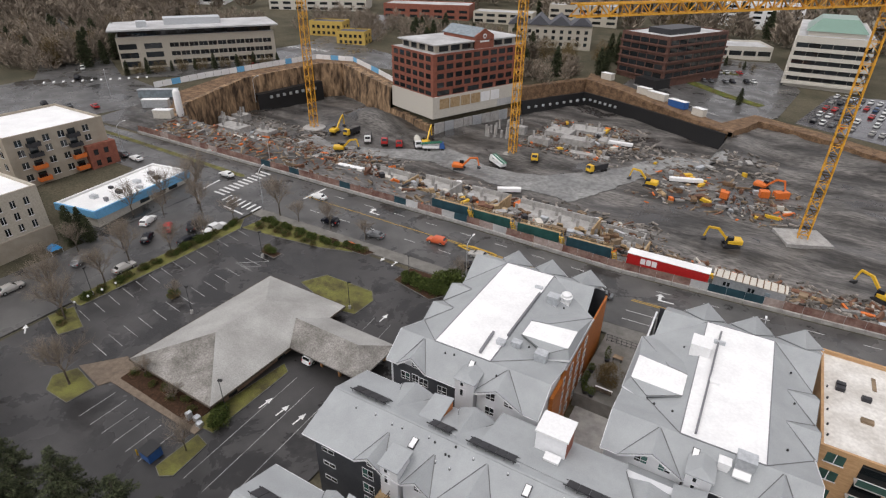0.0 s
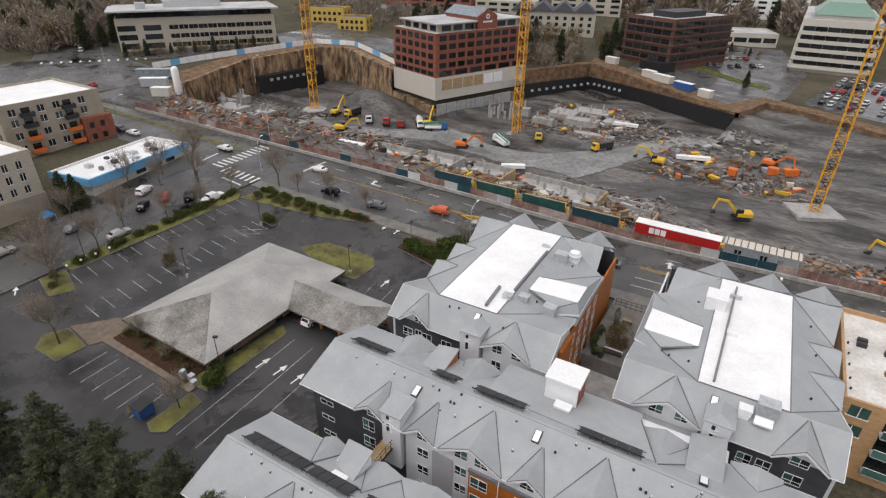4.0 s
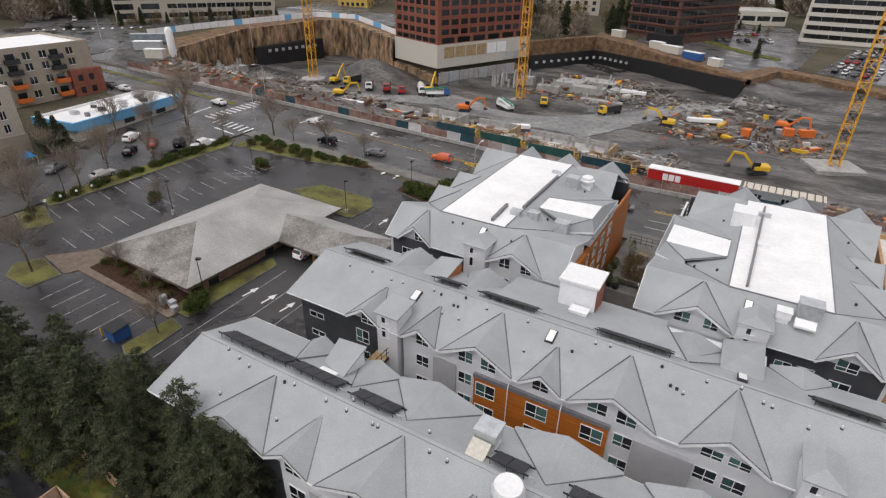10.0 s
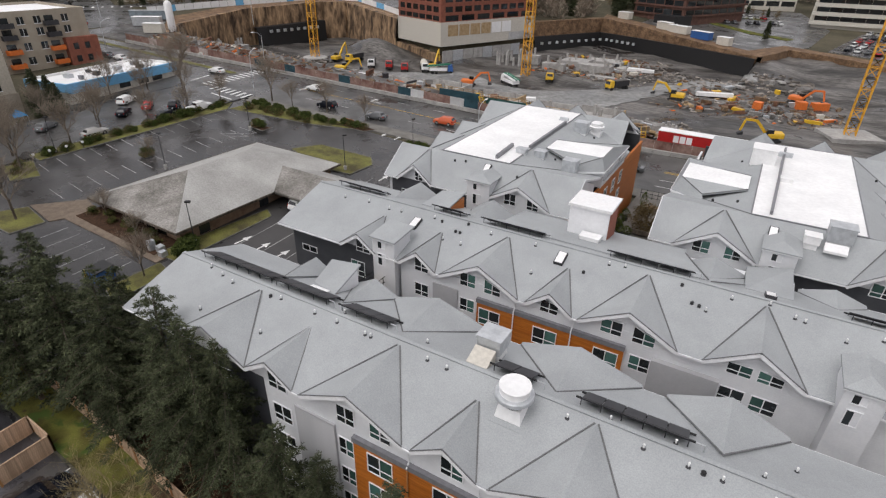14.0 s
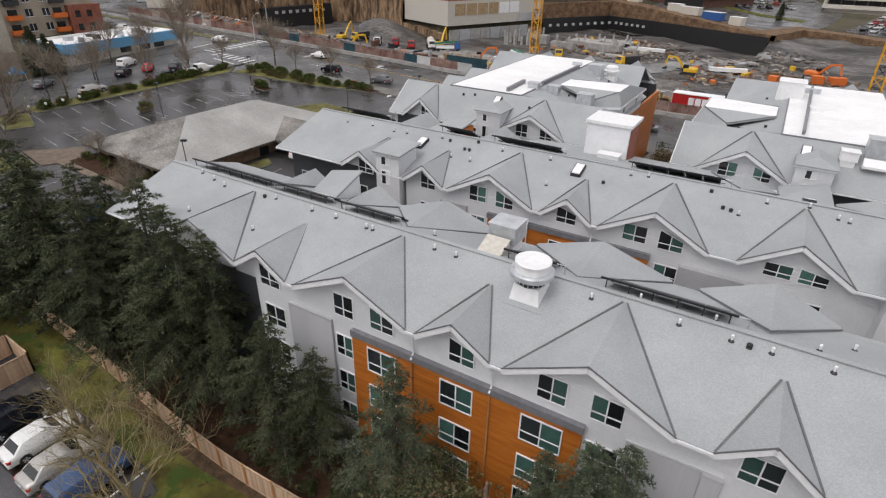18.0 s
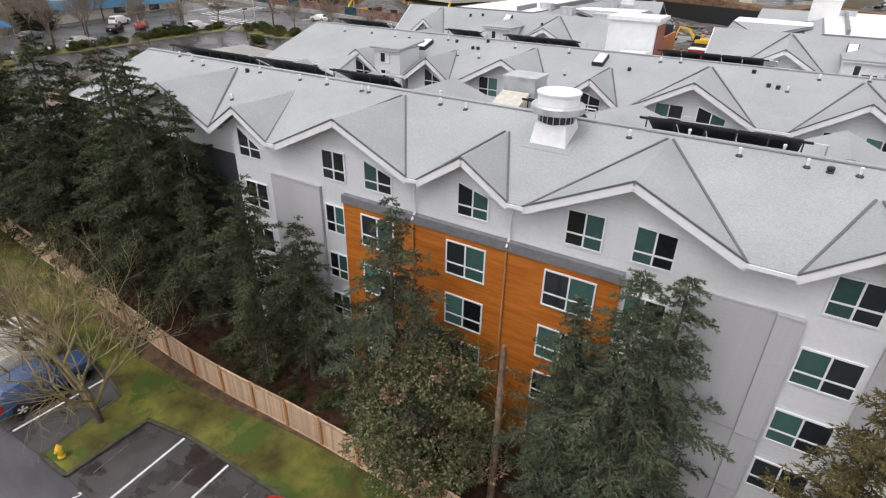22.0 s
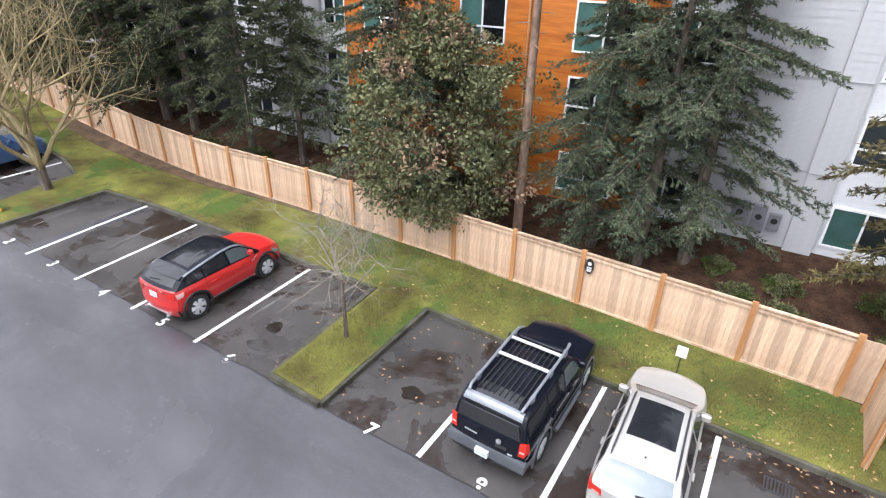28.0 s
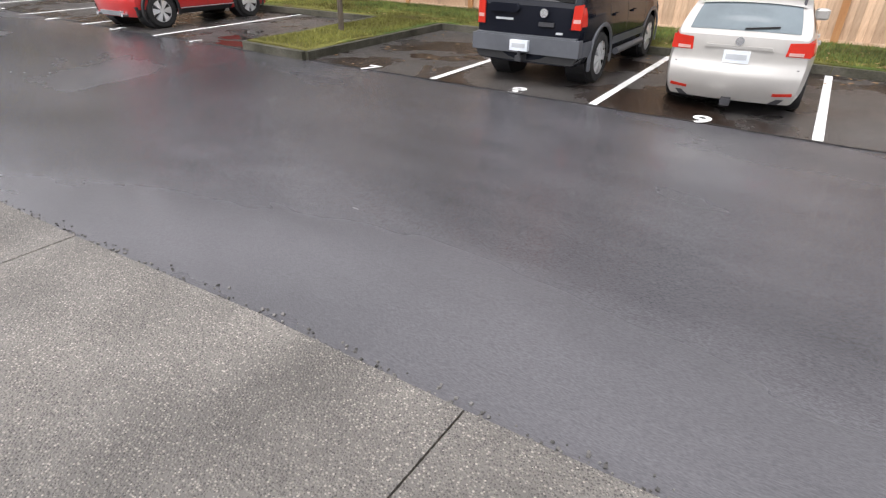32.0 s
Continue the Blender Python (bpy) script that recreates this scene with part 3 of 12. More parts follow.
def sheet(name, poly, material, lift=0.0, step=3.0, label="", category="road", under=0.4, zfun=None):
    """A paved or planted area that follows the land: a plan polygon cut into a grid, with a skirt down into the ground."""
    zfun = zfun or (lambda x, y: land(x, y))
    bm = bmesh.new()
    bm.faces.new([bm.verts.new((x, y, 0)) for x, y in poly])
    xs, ys = [p[0] for p in poly], [p[1] for p in poly]
    for axis, lo, hi in ((0, min(xs), max(xs)), (1, min(ys), max(ys))):
        k = math.ceil(lo / step) * step
        while k < hi:
            co, no = ((k, 0, 0), (1, 0, 0)) if axis == 0 else ((0, k, 0), (0, 1, 0))
            bmesh.ops.bisect_plane(bm, geom=bm.verts[:] + bm.edges[:] + bm.faces[:], plane_co=co, plane_no=no)
            k += step
    for v in bm.verts:
        v.co.z = zfun(v.co.x, v.co.y) + lift
    bmesh.ops.recalc_face_normals(bm, faces=bm.faces[:])
    if sum(f.normal.z for f in bm.faces) < 0:
        bmesh.ops.reverse_faces(bm, faces=bm.faces[:])
    rim = [e for e in bm.edges if e.is_boundary]
    ex = bmesh.ops.extrude_edge_only(bm, edges=rim)
    for v in ex["geom"]:
        if isinstance(v, bmesh.types.BMVert):
            v.co.z -= under
    me = bpy.data.meshes.new(name)
    bm.to_mesh(me)
    bm.free()
    me.materials.append(material)
    ob = new(name, me)
    return tagged(ob, label, category, kind="structure")


def ribbon(sh, pts, width, lift=0.03, zfun=land, closed=False):
    """A painted stripe laid over the ground along plan points."""
    for (x0, y0), (x1, y1) in zip(pts, pts[1:] + (pts[:1] if closed else [])):
        d = math.hypot(x1 - x0, y1 - y0)
        n = max(1, int(d / 6))
        ux, uy = (x1 - x0) / d * width / 2, (y1 - y0) / d * width / 2
        for k in range(n):
            a, b = k / n, (k + 1) / n
            ax, ay, bx, by = x0 + (x1 - x0) * a, y0 + (y1 - y0) * a, x0 + (x1 - x0) * b, y0 + (y1 - y0) * b
            q = [(ax + uy, ay - ux), (bx + uy, by - ux), (bx - uy, by + ux), (ax - uy, ay + ux)]
            sh.add([(x, y, zfun(x, y) + lift) for x, y in q], [(0, 1, 2, 3)])
    return sh


def kerb(name, poly, label, width=0.16, high=0.15, closed=True, step=2.0, material=None):
    """A raised kerb along plan points."""
    sh = Shape()
    ends = list(zip(poly, poly[1:] + (poly[:1] if closed else [])))
    for (x0, y0), (x1, y1) in ends:
        d = math.hypot(x1 - x0, y1 - y0)
        n = max(1, int(d / step))
        ux, uy = (x1 - x0) / d, (y1 - y0) / d
        for k in range(n):
            a, b = d * k / n + 0.006, d * (k + 1) / n - 0.006
            p = [(x0 + ux * s - uy * o, y0 + uy * s + ux * o) for s, o in ((a, -width / 2), (b, -width / 2), (b, width / 2), (a, width / 2))]
            sh.prism(p, [land(*q) - 0.2 for q in p], [land(*q) + high for q in p])
    return tagged(new(name, sh.mesh(name, material or M["kerb"])), label, "kerb", kind="structure")


# main road, side street and the car parks
xs_road = [-420, -300, -210, -160, -125, -90, -60, -30, 0, 40, 90, 160, 420]
sheet("road", [(x, road_y(x, 0)) for x in xs_road] + [(x, road_y(x, 18.2)) for x in reversed(xs_road)], M["road"], 0.0, 12, "wide damp asphalt main road beside the building pit")
sheet("side_street", [(-121, -40), (-102.5, -40), (-102.5, road_y(-102.5, 0) + 0.3), (-121, road_y(-121, 0) + 0.3)], M["road"], 0.01, 10, "damp asphalt side street beside the bank's car park")
sheet("west_street", [(-262, 60), (-236, 60), (-226, road_y(-226, 0)), (-236, 130), (-330, 172), (-420, 210), (-430, 190), (-340, 155), (-262, 108)], M["road"], 0.03, 20, "wide asphalt street crossing beyond the apartments")
sheet("north_street", [(-236, 128), (-214, 150), (-205, 205), (-150, 212), (-132, 195), (-128, 205), (-145, 232), (-195, 240), (-235, 330), (-255, 330), (-225, 225), (-238, 150)], M["road"], 0.03, 12, "asphalt street running past the far side of the pit")
sheet("pavement", [(-101.8, road_y(-101.8, -3.4)), (120, road_y(120, -3.4)), (120, road_y(120, -0.2)), (-101.8, road_y(-101.8, -0.2))], M["damp_pavement"], 0.12, 12, "damp concrete pavement along the main road", "pavement")
LOT = [(-101.5, 8), (-40, 8), (-40, 47), (-39, 60), (-44, 80.5), (-101.5, 79.5)]
sheet("bank_car_park", LOT, M["lot"], 0.02, 5, "dark wet asphalt car park around the bank", "car park")
APRON = [(-70, -2.6), (-8, -1.95), (-4.1, -1.64), (-0.93, -1.37), (0.53, -1.30), (1.34, -1.25), (5, -1.0), (16, -0.6)]
sheet("car_park", APRON + [(16, 9.0), (4.2, 9.15), (-70, 8.9)], M["asphalt"], 0.0, 1.5, "dark wet asphalt car park with numbered bays", "car park")
sheet("parking_bays", [(-40.5, 3.35), (-27.2, 3.5), (-24.0, 3.75), (-8.3, 4.22), (-6.5, 4.30), (4.9, 4.78), (16, 5.0), (16, 9.0), (4.2, 9.1), (-40.5, 8.75)], M["bayasphalt"], 0.005, 1.2, "older dark brownish asphalt of the parking bays", "car park", under=0.03)
sheet("site_yard", [(x, road_y(x, 19.4)) for x in (-196, -160, -120, -80, -40, 0, 50, 111)] + [(111, 113.5), (-120, 113.5), (-176, 113.0), (-187, 123), (-199, 126)], M["mud"], 0.03, 8, "wet muddy strip between the site fence and the pit", "ground")
sheet("west_junction", [(-262, 60), (-226, 60), (-200, road_y(-200, -4)), (-200, road_y(-200, 20)), (-196, 112), (-205, 128), (-238, 132), (-262, 110)], M["road"], 0.02, 12, "wide damp asphalt junction", "road")
sheet("shop_yard", [(-128, 49), (-121.2, 49), (-121.2, 82), (-150, 84), (-150, 80)], M["road"], 0.03, 8, "asphalt yard of a shop", "car park")
HAUL = [(-150, 143), (-131, 135), (-112, 143), (-95, 150), (-70, 143), (-54, 146), (-44, 143), (-38, 156), (-32, 169), (-26, 188), (-9, 202), (-10, 210), (-31, 199.5), (-37, 182), (-45, 171), (-58, 159), (-78, 157), (-98, 164), (-120, 150), (-133, 144), (-150, 151)]
HAUL = [(ax + (bx - ax) * k / 6 + 1.3 * noise.noise(Vector((ax + k, ay * 0.4, 0))), ay + (by - ay) * k / 6 + 1.3 * noise.noise(Vector((ax * 0.4, ay + k, 5)))) for (ax, ay), (bx, by) in zip(HAUL, HAUL[1:] + HAUL[:1]) for k in range(6)]
sheet("haul_road", HAUL, M["palemud"], 0.16, 3, "pale wet haul road across the pit", "road", zfun=ground_z)
slabs = [-70, -40, -20, -9.8, -6.35, -2.9, 0.55, 4.0, 7.5, 16]
for xa, xb in zip(slabs, slabs[1:]):
    top = [(xa + 0.006, float(np.interp(xa, [p[0] for p in APRON], [p[1] for p in APRON])))] + [p for p in APRON if xa + 0.1 < p[0] < xb - 0.1] + [(xb - 0.006, float(np.interp(xb, [p[0] for p in APRON], [p[1] for p in APRON])))]
    edge = [(x, y - 0.004 + 0.012 * math.sin(x * 7.3)) for x, y in top]
    sheet("walkway_slab", [(xa + 0.006, -9)] + [(xb - 0.006, -9)] + edge[::-1], M["aggregate"], 0.02, 1.5, "exposed aggregate concrete slab beside the car park", "pavement")
sheet("walkway_bed", [(-70, -9), (16, -9), (16, -0.62)] + [(x, y - 0.02) for x, y in APRON[::-1]][1:], M["dirt"], -0.012, 2, "dirt-filled joints under the concrete slabs", "pavement")
sheet("east_yard", [(-14.5, 46), (-7.5, 46), (-7.5, 86), (-14.5, 86)], M["concrete"], 0.04, 4, "paved courtyard between two apartment blocks", "pavement")
sheet("office_car_park", [(-62, 252), (-14, 226), (2, 250), (8, 300), (-6, 360), (-58, 345)], M["road"], 0.05, 10, "wet asphalt car park behind the pit", "car park")
sheet("east_car_park", [(8, 246), (70, 222), (150, 240), (150, 330), (20, 300)], M["asphalt"], 0.05, 10, "crowded asphalt car park beyond the pit", "car park")

# ---- apartment buildings: parts ----
KIT = {}


def upright(sh, pts, y0, y1):
    """A plate standing in the plane x, z, given anticlockwise as seen from the south, from y0 back to y1."""
    n = len(pts)
    return sh.add([(x, y0, z) for x, z in pts] + [(x, y1, z) for x, z in pts],
                  [tuple(range(n)), tuple(range(2 * n - 1, n - 1, -1))] + [((i + 1) % n, i, n + i, n + (i + 1) % n) for i in range(n)])


def window(parent, x, y, z, w, h, rz=0.0, kind="td", style="quad", right=None):
    """A white-framed window standing just proud of its wall: an upright mullion, a transom at a third, a pane either side.
    right: the height of the right-hand jamb where the head slopes down under a rake."""
    right = h if right is None else right
    key = (round(w, 2), round(h, 2), style, round(right, 2))
    if key not in KIT:
        f, b, t3 = Shape(), 0.06, min(h, right) * 0.34 if right == h else h * 0.30

        def head(u):
            return h + (right - h) * (u + w / 2) / w

        a = w / 2
        f.box(-a, a, -0.06, 0.02, 0, b)
        upright(f, [(-a, head(-a) - b), (a, head(a) - b), (a, head(a)), (-a, head(-a))], -0.06, 0.02)
        for u0, u1 in ((-a, -a + b), (a - b, a)) + (((-0.03, 0.03),) if style != "single" else ()):
            upright(f, [(u0, b), (u1, b), (u1, head(u1) - b), (u0, head(u0) - b)], -0.058, 0.018)
        if style == "quad":
            f.box(-a + b, -0.03, -0.05, 0.02, t3, t3 + 0.06).box(0.03, a - b, -0.05, 0.02, t3, t3 + 0.06)
        lo, hi = -a + b, a - b
        panes = {k: [upright(Shape(), [(u0 - c, b), (u1 - c, b), (u1 - c, head(u1) - b), (u0 - c, head(u0) - b)], -0.02, 0.0).mesh("pane", M[m]) for u0, u1, c in ((lo, 0, 0), (0, hi, hi))]
                 for k, m in (("t", "teal"), ("d", "dark"))}
        KIT[key] = (f.mesh("window_frame", M["trim"]), panes)
    frame_me, panes = KIT[key]
    ob = part("window", frame_me, parent, at=(x, y, z), rz=rz)
    for i, k in enumerate(kind):
        part("pane", panes[k][i], ob, at=(0 if i == 0 else w / 2 - 0.06, 0, 0))
    return ob


def wall(parent, x0, x1, y0, y1, z0, z1, m, name="wall", label=""):
    return part(name, Shape().box(x0, x1, y0, y1, z0, z1).mesh(name, M[m]), parent, label)


def turned(side, edge, along):
    """Maps (u along the eave, v inwards from it, z) into the place for a roof face that looks south, north, west or east."""
    s = {"S": lambda u, v, z: (along + u, edge + v, z), "N": lambda u, v, z: (along - u, edge - v, z),
         "W": lambda u, v, z: (edge + v, along - u, z), "E": lambda u, v, z: (edge - v, along + u, z)}
    return s[side]


def gable(parent, side, edge, along, hw, ze, zp, depth, back=0.66, m="white", body=True, valleys=True, zb=None):
    """A gable on a roof slope: two roof faces, white rakes, the gable wall under them and dark valley flashings."""
    f = turned(side, edge, along)
    r, zb = Shape(), zp if zb is None else zb
    for s in (-1, 1):
        a, b, c = f(0, 0, zp), f(0, depth, zb), f(s * hw, 0, ze)
        r.slab([a, c, b] if s < 0 else [a, b, c], 0.12)
    part("gable_roof", r.mesh("gable_roof", M["shingle"]), parent)
    t = Shape()
    for s in (-1, 1):
        t.beam(f(0, 0.0, zp - 0.20), f(s * hw * 1.02, 0.0, ze - 0.20), 0.06, 0.26)
    part("rake_trim", t.mesh("rake_trim", M["trim"]), parent)
    k = Shape()
    for s in (-1, 1):
        k.beam(f(0, -0.03, zp + 0.012), f(s * hw * 1.02, -0.03, ze + 0.012), 0.05, 0.05)
    part("rake_edge", k.mesh("rake_edge", M["valley"]), parent)
    if body:
        w = Shape()
        pts = [f(-hw, back, ze - 0.25), f(hw, back, ze - 0.25), f(0, back, zp - 0.2), f(-hw, back + 0.3, ze - 0.25), f(hw, back + 0.3, ze - 0.25), f(0, back + 0.3, zp - 0.2)]
        w.add(pts, [(0, 1, 2), (5, 4, 3), (0, 3, 4, 1), (1, 4, 5, 2), (2, 5, 3, 0)])
        part("gable_wall", w.mesh("gable_wall", M[m]), parent)
    if valleys:
        for s in (-1, 1):
            part("valley", Shape().beam(f(s * hw, 0.06, ze + 0.02), f(s * 0.1, depth - 0.05, zb + 0.03), 0.085, 0.04).mesh("valley", M["valley"]), parent, "dark metal valley flashing")


def cross_hip(parent, side, edge, along, hw, ze, zr, start, over, m="white", drop=6.0, valleys=True, end=None):
    """A hipped roof that runs out over the eave edge: start is where its ridge leaves the main roof, over how far it passes the eave."""
    f = turned(side, edge, along)
    r = Shape()
    top, end = zr, max(0.2, over - hw * 0.55) if end is None else end
    a, b = f(0, start, top), f(0, -end, top)
    l0, l1, r0, r1 = f(-hw, 0, ze), f(-hw, -over, ze), f(hw, 0, ze), f(hw, -over, ze)
    r.slab([a, l0, l1, b], 0.14)
    r.slab([a, b, r1, r0], 0.14)
    r.slab([b, l1, r1], 0.14)
    part("hip_roof", r.mesh("hip_roof", M["shingle"]), parent)
    if valleys:
        for s, q in ((-1, l0), (1, r0)):
            part("valley", Shape().beam((q[0], q[1], q[2] + 0.03), (a[0], a[1], a[2] + 0.03), 0.085, 0.04).mesh("valley", M["valley"]), parent, "dark metal valley flashing")
    w = Shape()
    c = [f(-hw + 0.4, 0.5, 0), f(hw - 0.4, 0.5, 0), f(hw - 0.4, -over + 0.5, 0), f(-hw + 0.4, -over + 0.5, 0)]
    w.prism([(q[0], q[1]) for q in c], ze - drop, ze - 0.16)
    part("wall", w.mesh("wall", M[m]), parent)


def notched(x0, x1, y0, ze, slope, notches):
    """The eave line of a slope, stepping up round the gables that stand on it, with the plain stretches between them."""
    pts, runs, x = [(x0, y0, ze)], [], x0
    for xc, hw, d in sorted(notches):
        a, b, dd = max(x0, xc - hw), min(x1, xc + hw), d - 0.12
        pts += [(a, y0, ze), (xc, y0 + dd, ze + slope * dd), (b, y0, ze)]
        runs.append((x, a))
        x = b
    pts.append((x1, y0, ze))
    runs.append((x, x1))
    return [q for i, q in enumerate(pts) if i == 0 or (Vector(q) - Vector(pts[i - 1])).length > 0.02], [r for r in runs if r[1] - r[0] > 0.1]


def pitched(parent, x0, x1, y0, yr, y1, ze, zr, ze2=None, notches=()):
    """The main roof along x: two shingled slopes, a ridge cap, white fascias and a gutter."""
    ze2 = ze if ze2 is None else ze2
    edge, runs = notched(x0, x1, y0, ze, (zr - ze) / (yr - y0), notches)
    part("roof_slope", Shape().slab(edge + [(x1, yr, zr), (x0, yr, zr)], 0.16).mesh("roof_slope", M["shingle"]), parent)
    r = Shape()
    r.slab([(x0, yr, zr), (x1, yr, zr), (x1, y1, ze2), (x0, y1, ze2)], 0.16)
    part("roof_slope", r.mesh("roof_slope", M["shingle"]), parent)
    part("ridge_cap", Shape().beam((x0, yr, zr + 0.02), (x1, yr, zr + 0.02), 0.28, 0.06).mesh("ridge_cap", M["shingle"]), parent)
    for a, b in runs:
        part("gutter", Shape().beam((a, y0 - 0.02, ze - 0.10), (b, y0 - 0.02, ze - 0.10), 0.10, 0.13).mesh("gutter", M["trim"]), parent, "white gutter")
        part("soffit", Shape().box(a, b, y0 + 0.03, y0 + 0.66, ze - 0.2, ze - 0.165).mesh("soffit", M["trim"]), parent)
    part("gutter", Shape().beam((x0, y1 + 0.02, ze2 - 0.10), (x1, y1 + 0.02, ze2 - 0.10), 0.10, 0.13).mesh("gutter", M["trim"]), parent, "white gutter")
    for x in (x0 + 0.02, x1 - 0.02):
        t = Shape().beam((x, y0, ze - 0.13), (x, yr, zr - 0.13), 0.05, 0.24).beam((x, yr, zr - 0.13), (x, y1, ze2 - 0.13), 0.05, 0.24)
        part("rake_trim", t.mesh("rake_trim", M["trim"]), parent)


def pipe(parent, pts, r=0.05, m="trim"):
    s = Shape()
    for a, b in zip(pts, pts[1:]):
        s.tube(a, b, r, n=8)
    return part("downpipe", s.mesh("downpipe", M[m]), parent)


ROWS_Z = [(2.15, 1.45), (4.72, 1.55), (7.05, 1.6), (9.65, 1.62)]


def street_face(parent, y, top):
    """The main face of a wing: white gables over grey, white and orange bays, each with its windows."""
    b, g = 1.75, y
    wall(parent, -23.4, 5.9, g, g + 0.35, 11.9, top - 0.1, "white")
    wall(parent, -23.4, -20.7, g, g + 0.35, b, 11.9, "white")
    wall(parent, -20.7, -17.45, g - 0.16, g + 0.35, b, 11.95, "grey")
    wall(parent, -17.45, -15.95, g, g + 0.35, b, 11.9, "white")
    wall(parent, -15.95, -3.05, g - 0.22, g + 0.35, b, 11.55, "orange", label="orange stained wood cladding")
    wall(parent, -16.0, -3.0, g - 0.30, g + 0.35, 11.55, 11.95, "coping", "coping", "grey metal coping")
    wall(parent, -3.05, -1.25, g, g + 0.35, b, 11.9, "white")
    wall(parent, -1.25, 1.75, g - 0.10, g + 0.35, b, 12.1, "grey")
    wall(parent, 1.75, 2.52, g - 0.24, g + 0.35, b, 12.1, "grey")
    wall(parent, 2.52, 4.6, g, g + 0.35, b, 11.9, "white")
    wall(parent, 4.6, 5.9, g - 0.12, g + 0.35, b, 11.95, "grey")
    for x, w, h, k, r in ((-22.15, 1.6, 1.62, "dd", 0.62), (-16.57, 1.4, 1.45, "dd", None), (-14.03, 1.55, 1.42, "td", 0.92), (-9.28, 1.45, 1.48, "dt", 1.08), (-4.7, 1.42, 1.45, "dt", None), (-2.25, 1.42, 1.45, "td", 1.36), (3.54, 1.45, 1.42, "td", None)):
        window(parent, x, g, 12.42, w, h, kind=k, right=r)
    for i, (z, h) in enumerate(ROWS_Z):
        window(parent, -22.05, g, z, 1.65, h * 0.92, kind="dd")
        window(parent, -16.7, g, z, 1.2, h * 0.92, kind="dt")
        for x, w in ((-14.0, 1.85), (-9.4, 1.88), (-4.9, 2.05)):
            window(parent, x, g - 0.22, z, w, h, kind="dt" if i % 2 else "td")
        window(parent, -2.15, g, z, 1.5, h * 0.92, kind="td")
        window(parent, 3.55, g, z, 1.78, h * 0.9, kind="dd" if i == 1 else "td", style="quad" if i else "double")
    for x in (-11.75, -7.3):
        pipe(parent, [(x, g - 0.5, top - 0.2), (x - 0.25, g - 0.15, 12.5), (x - 0.25, g - 0.12, 12.05), (x - 0.25, g - 0.36, 11.75)])
        pipe(parent, [(x - 0.25, g - 0.30, 11.5), (x - 0.25, g - 0.30, 1.9)], 0.045, "post")
    for z in (4.35, 7.0):
        for x0, x1, o in ((-20.7, -17.45, 0.17), (-1.25, 1.75, 0.11), (1.75, 2.52, 0.25)):
            wall(parent, x0, x1, g - o - 0.028, g - o + 0.02, z, z + 0.03, "joint", "joint_strip")


# ---- wing A: the long building nearest the car park ----
BEFORE = set(scene.objects)
wing = empty("apartment_building", (-12, 21, 1.8), "four-storey apartment building with grey gabled roofs and orange bays", "apartment building", "apartment complex")
ZA, ZAR = 13.78, 15.7
GA = ((-27.9, 3.55, 15.55, 5.2), (-22.25, 2.05, 15.12, 4.2), (-15.85, 3.72, 15.55, 5.3), (-9.55, 2.0, 15.12, 4.0), (-3.2, 3.65, 15.58, 5.4), (3.6, 1.75, 15.12, 4.0))
pitched(wing, -37.2, 14.0, 15.68, 21.4, 27.0, ZA, ZAR, 13.9, [(a, b, d) for a, b, c, d in GA])
street_face(wing, 16.32, ZA)


def siding(parent, x0, x1, y, z0, z1, m="greyboard", course=0.2):
    """Lap siding: every board leans out over the one below it."""
    n = int((z1 - z0) / course)
    me = Shape().add([(x0, 0.004, 0), (x1, 0.004, 0), (x1, -0.015, 0), (x0, -0.015, 0), (x0, 0.004, course), (x1, 0.004, course), (x1, -0.006, course), (x0, -0.006, course)],
                     [(3, 2, 1, 0), (4, 5, 6, 7), (0, 1, 5, 4), (2, 3, 7, 6), (1, 2, 6, 5), (3, 0, 4, 7)]).mesh("siding_board", M[m])
    for k in range(n):
        part("siding_board", me, parent, at=(0, y, z0 + k * course))


siding(wing, -1.24, 1.74, 16.22, 1.76, 12.0)
siding(wing, 1.76, 2.51, 16.08, 1.76, 12.0)
siding(wing, -20.69, -17.46, 16.16, 1.76, 11.8)
siding(wing, 5.95, 13.5, 16.5, 1.76, 13.0, "whiteboard")
wall(wing, 5.9, 13.6, 16.5, 16.85, 1.75, ZA - 0.1, "white")
wall(wing, -36.6, -23.4, 16.9, 17.25, 1.0, 12.1, "charcoal", label="charcoal lap siding")
wall(wing, -36.6, -23.4, 16.88, 17.25, 12.1, ZA - 0.1, "white")
wall(wing, -23.4, -23.1, 16.67, 17.3, 1.0, ZA - 0.1, "white")
wall(wing, -36.6, 13.6, 26.1, 26.4, 1.0, 13.6, "white")
for x in (-36.6, 13.3):
    s = Shape().prism([(x, 17.25), (x + 0.3, 17.25), (x + 0.3, 26.2), (x, 26.2)], 0.8, ZA - 0.1)
    s.add([(x, 17.25, ZA - 0.1), (x, 26.2, ZA - 0.1), (x, 21.4, ZAR - 0.25), (x + 0.3, 17.25, ZA - 0.1), (x + 0.3, 26.2, ZA - 0.1), (x + 0.3, 21.4, ZAR - 0.25)], [(0, 2, 1), (3, 4, 5), (0, 3, 5, 2), (1, 2, 5, 4)])
    part("wall", s.mesh("wall", M["charcoal"]), wing)
for x in (-33.0, -28.5):
    for z, h in ROWS_Z:
        window(wing, x, 16.9, z, 1.7, h * 0.9, kind="dd")
for i, y in enumerate((19.2, 23.6)):
    for z, h in ROWS_Z:
        window(wing, -36.6, y, z, 1.5, h * 0.6, -90, "dd", "double")
for xc, hw, zp, d in GA:
    gable(wing, "S", 15.68, xc, hw, ZA, zp, d)
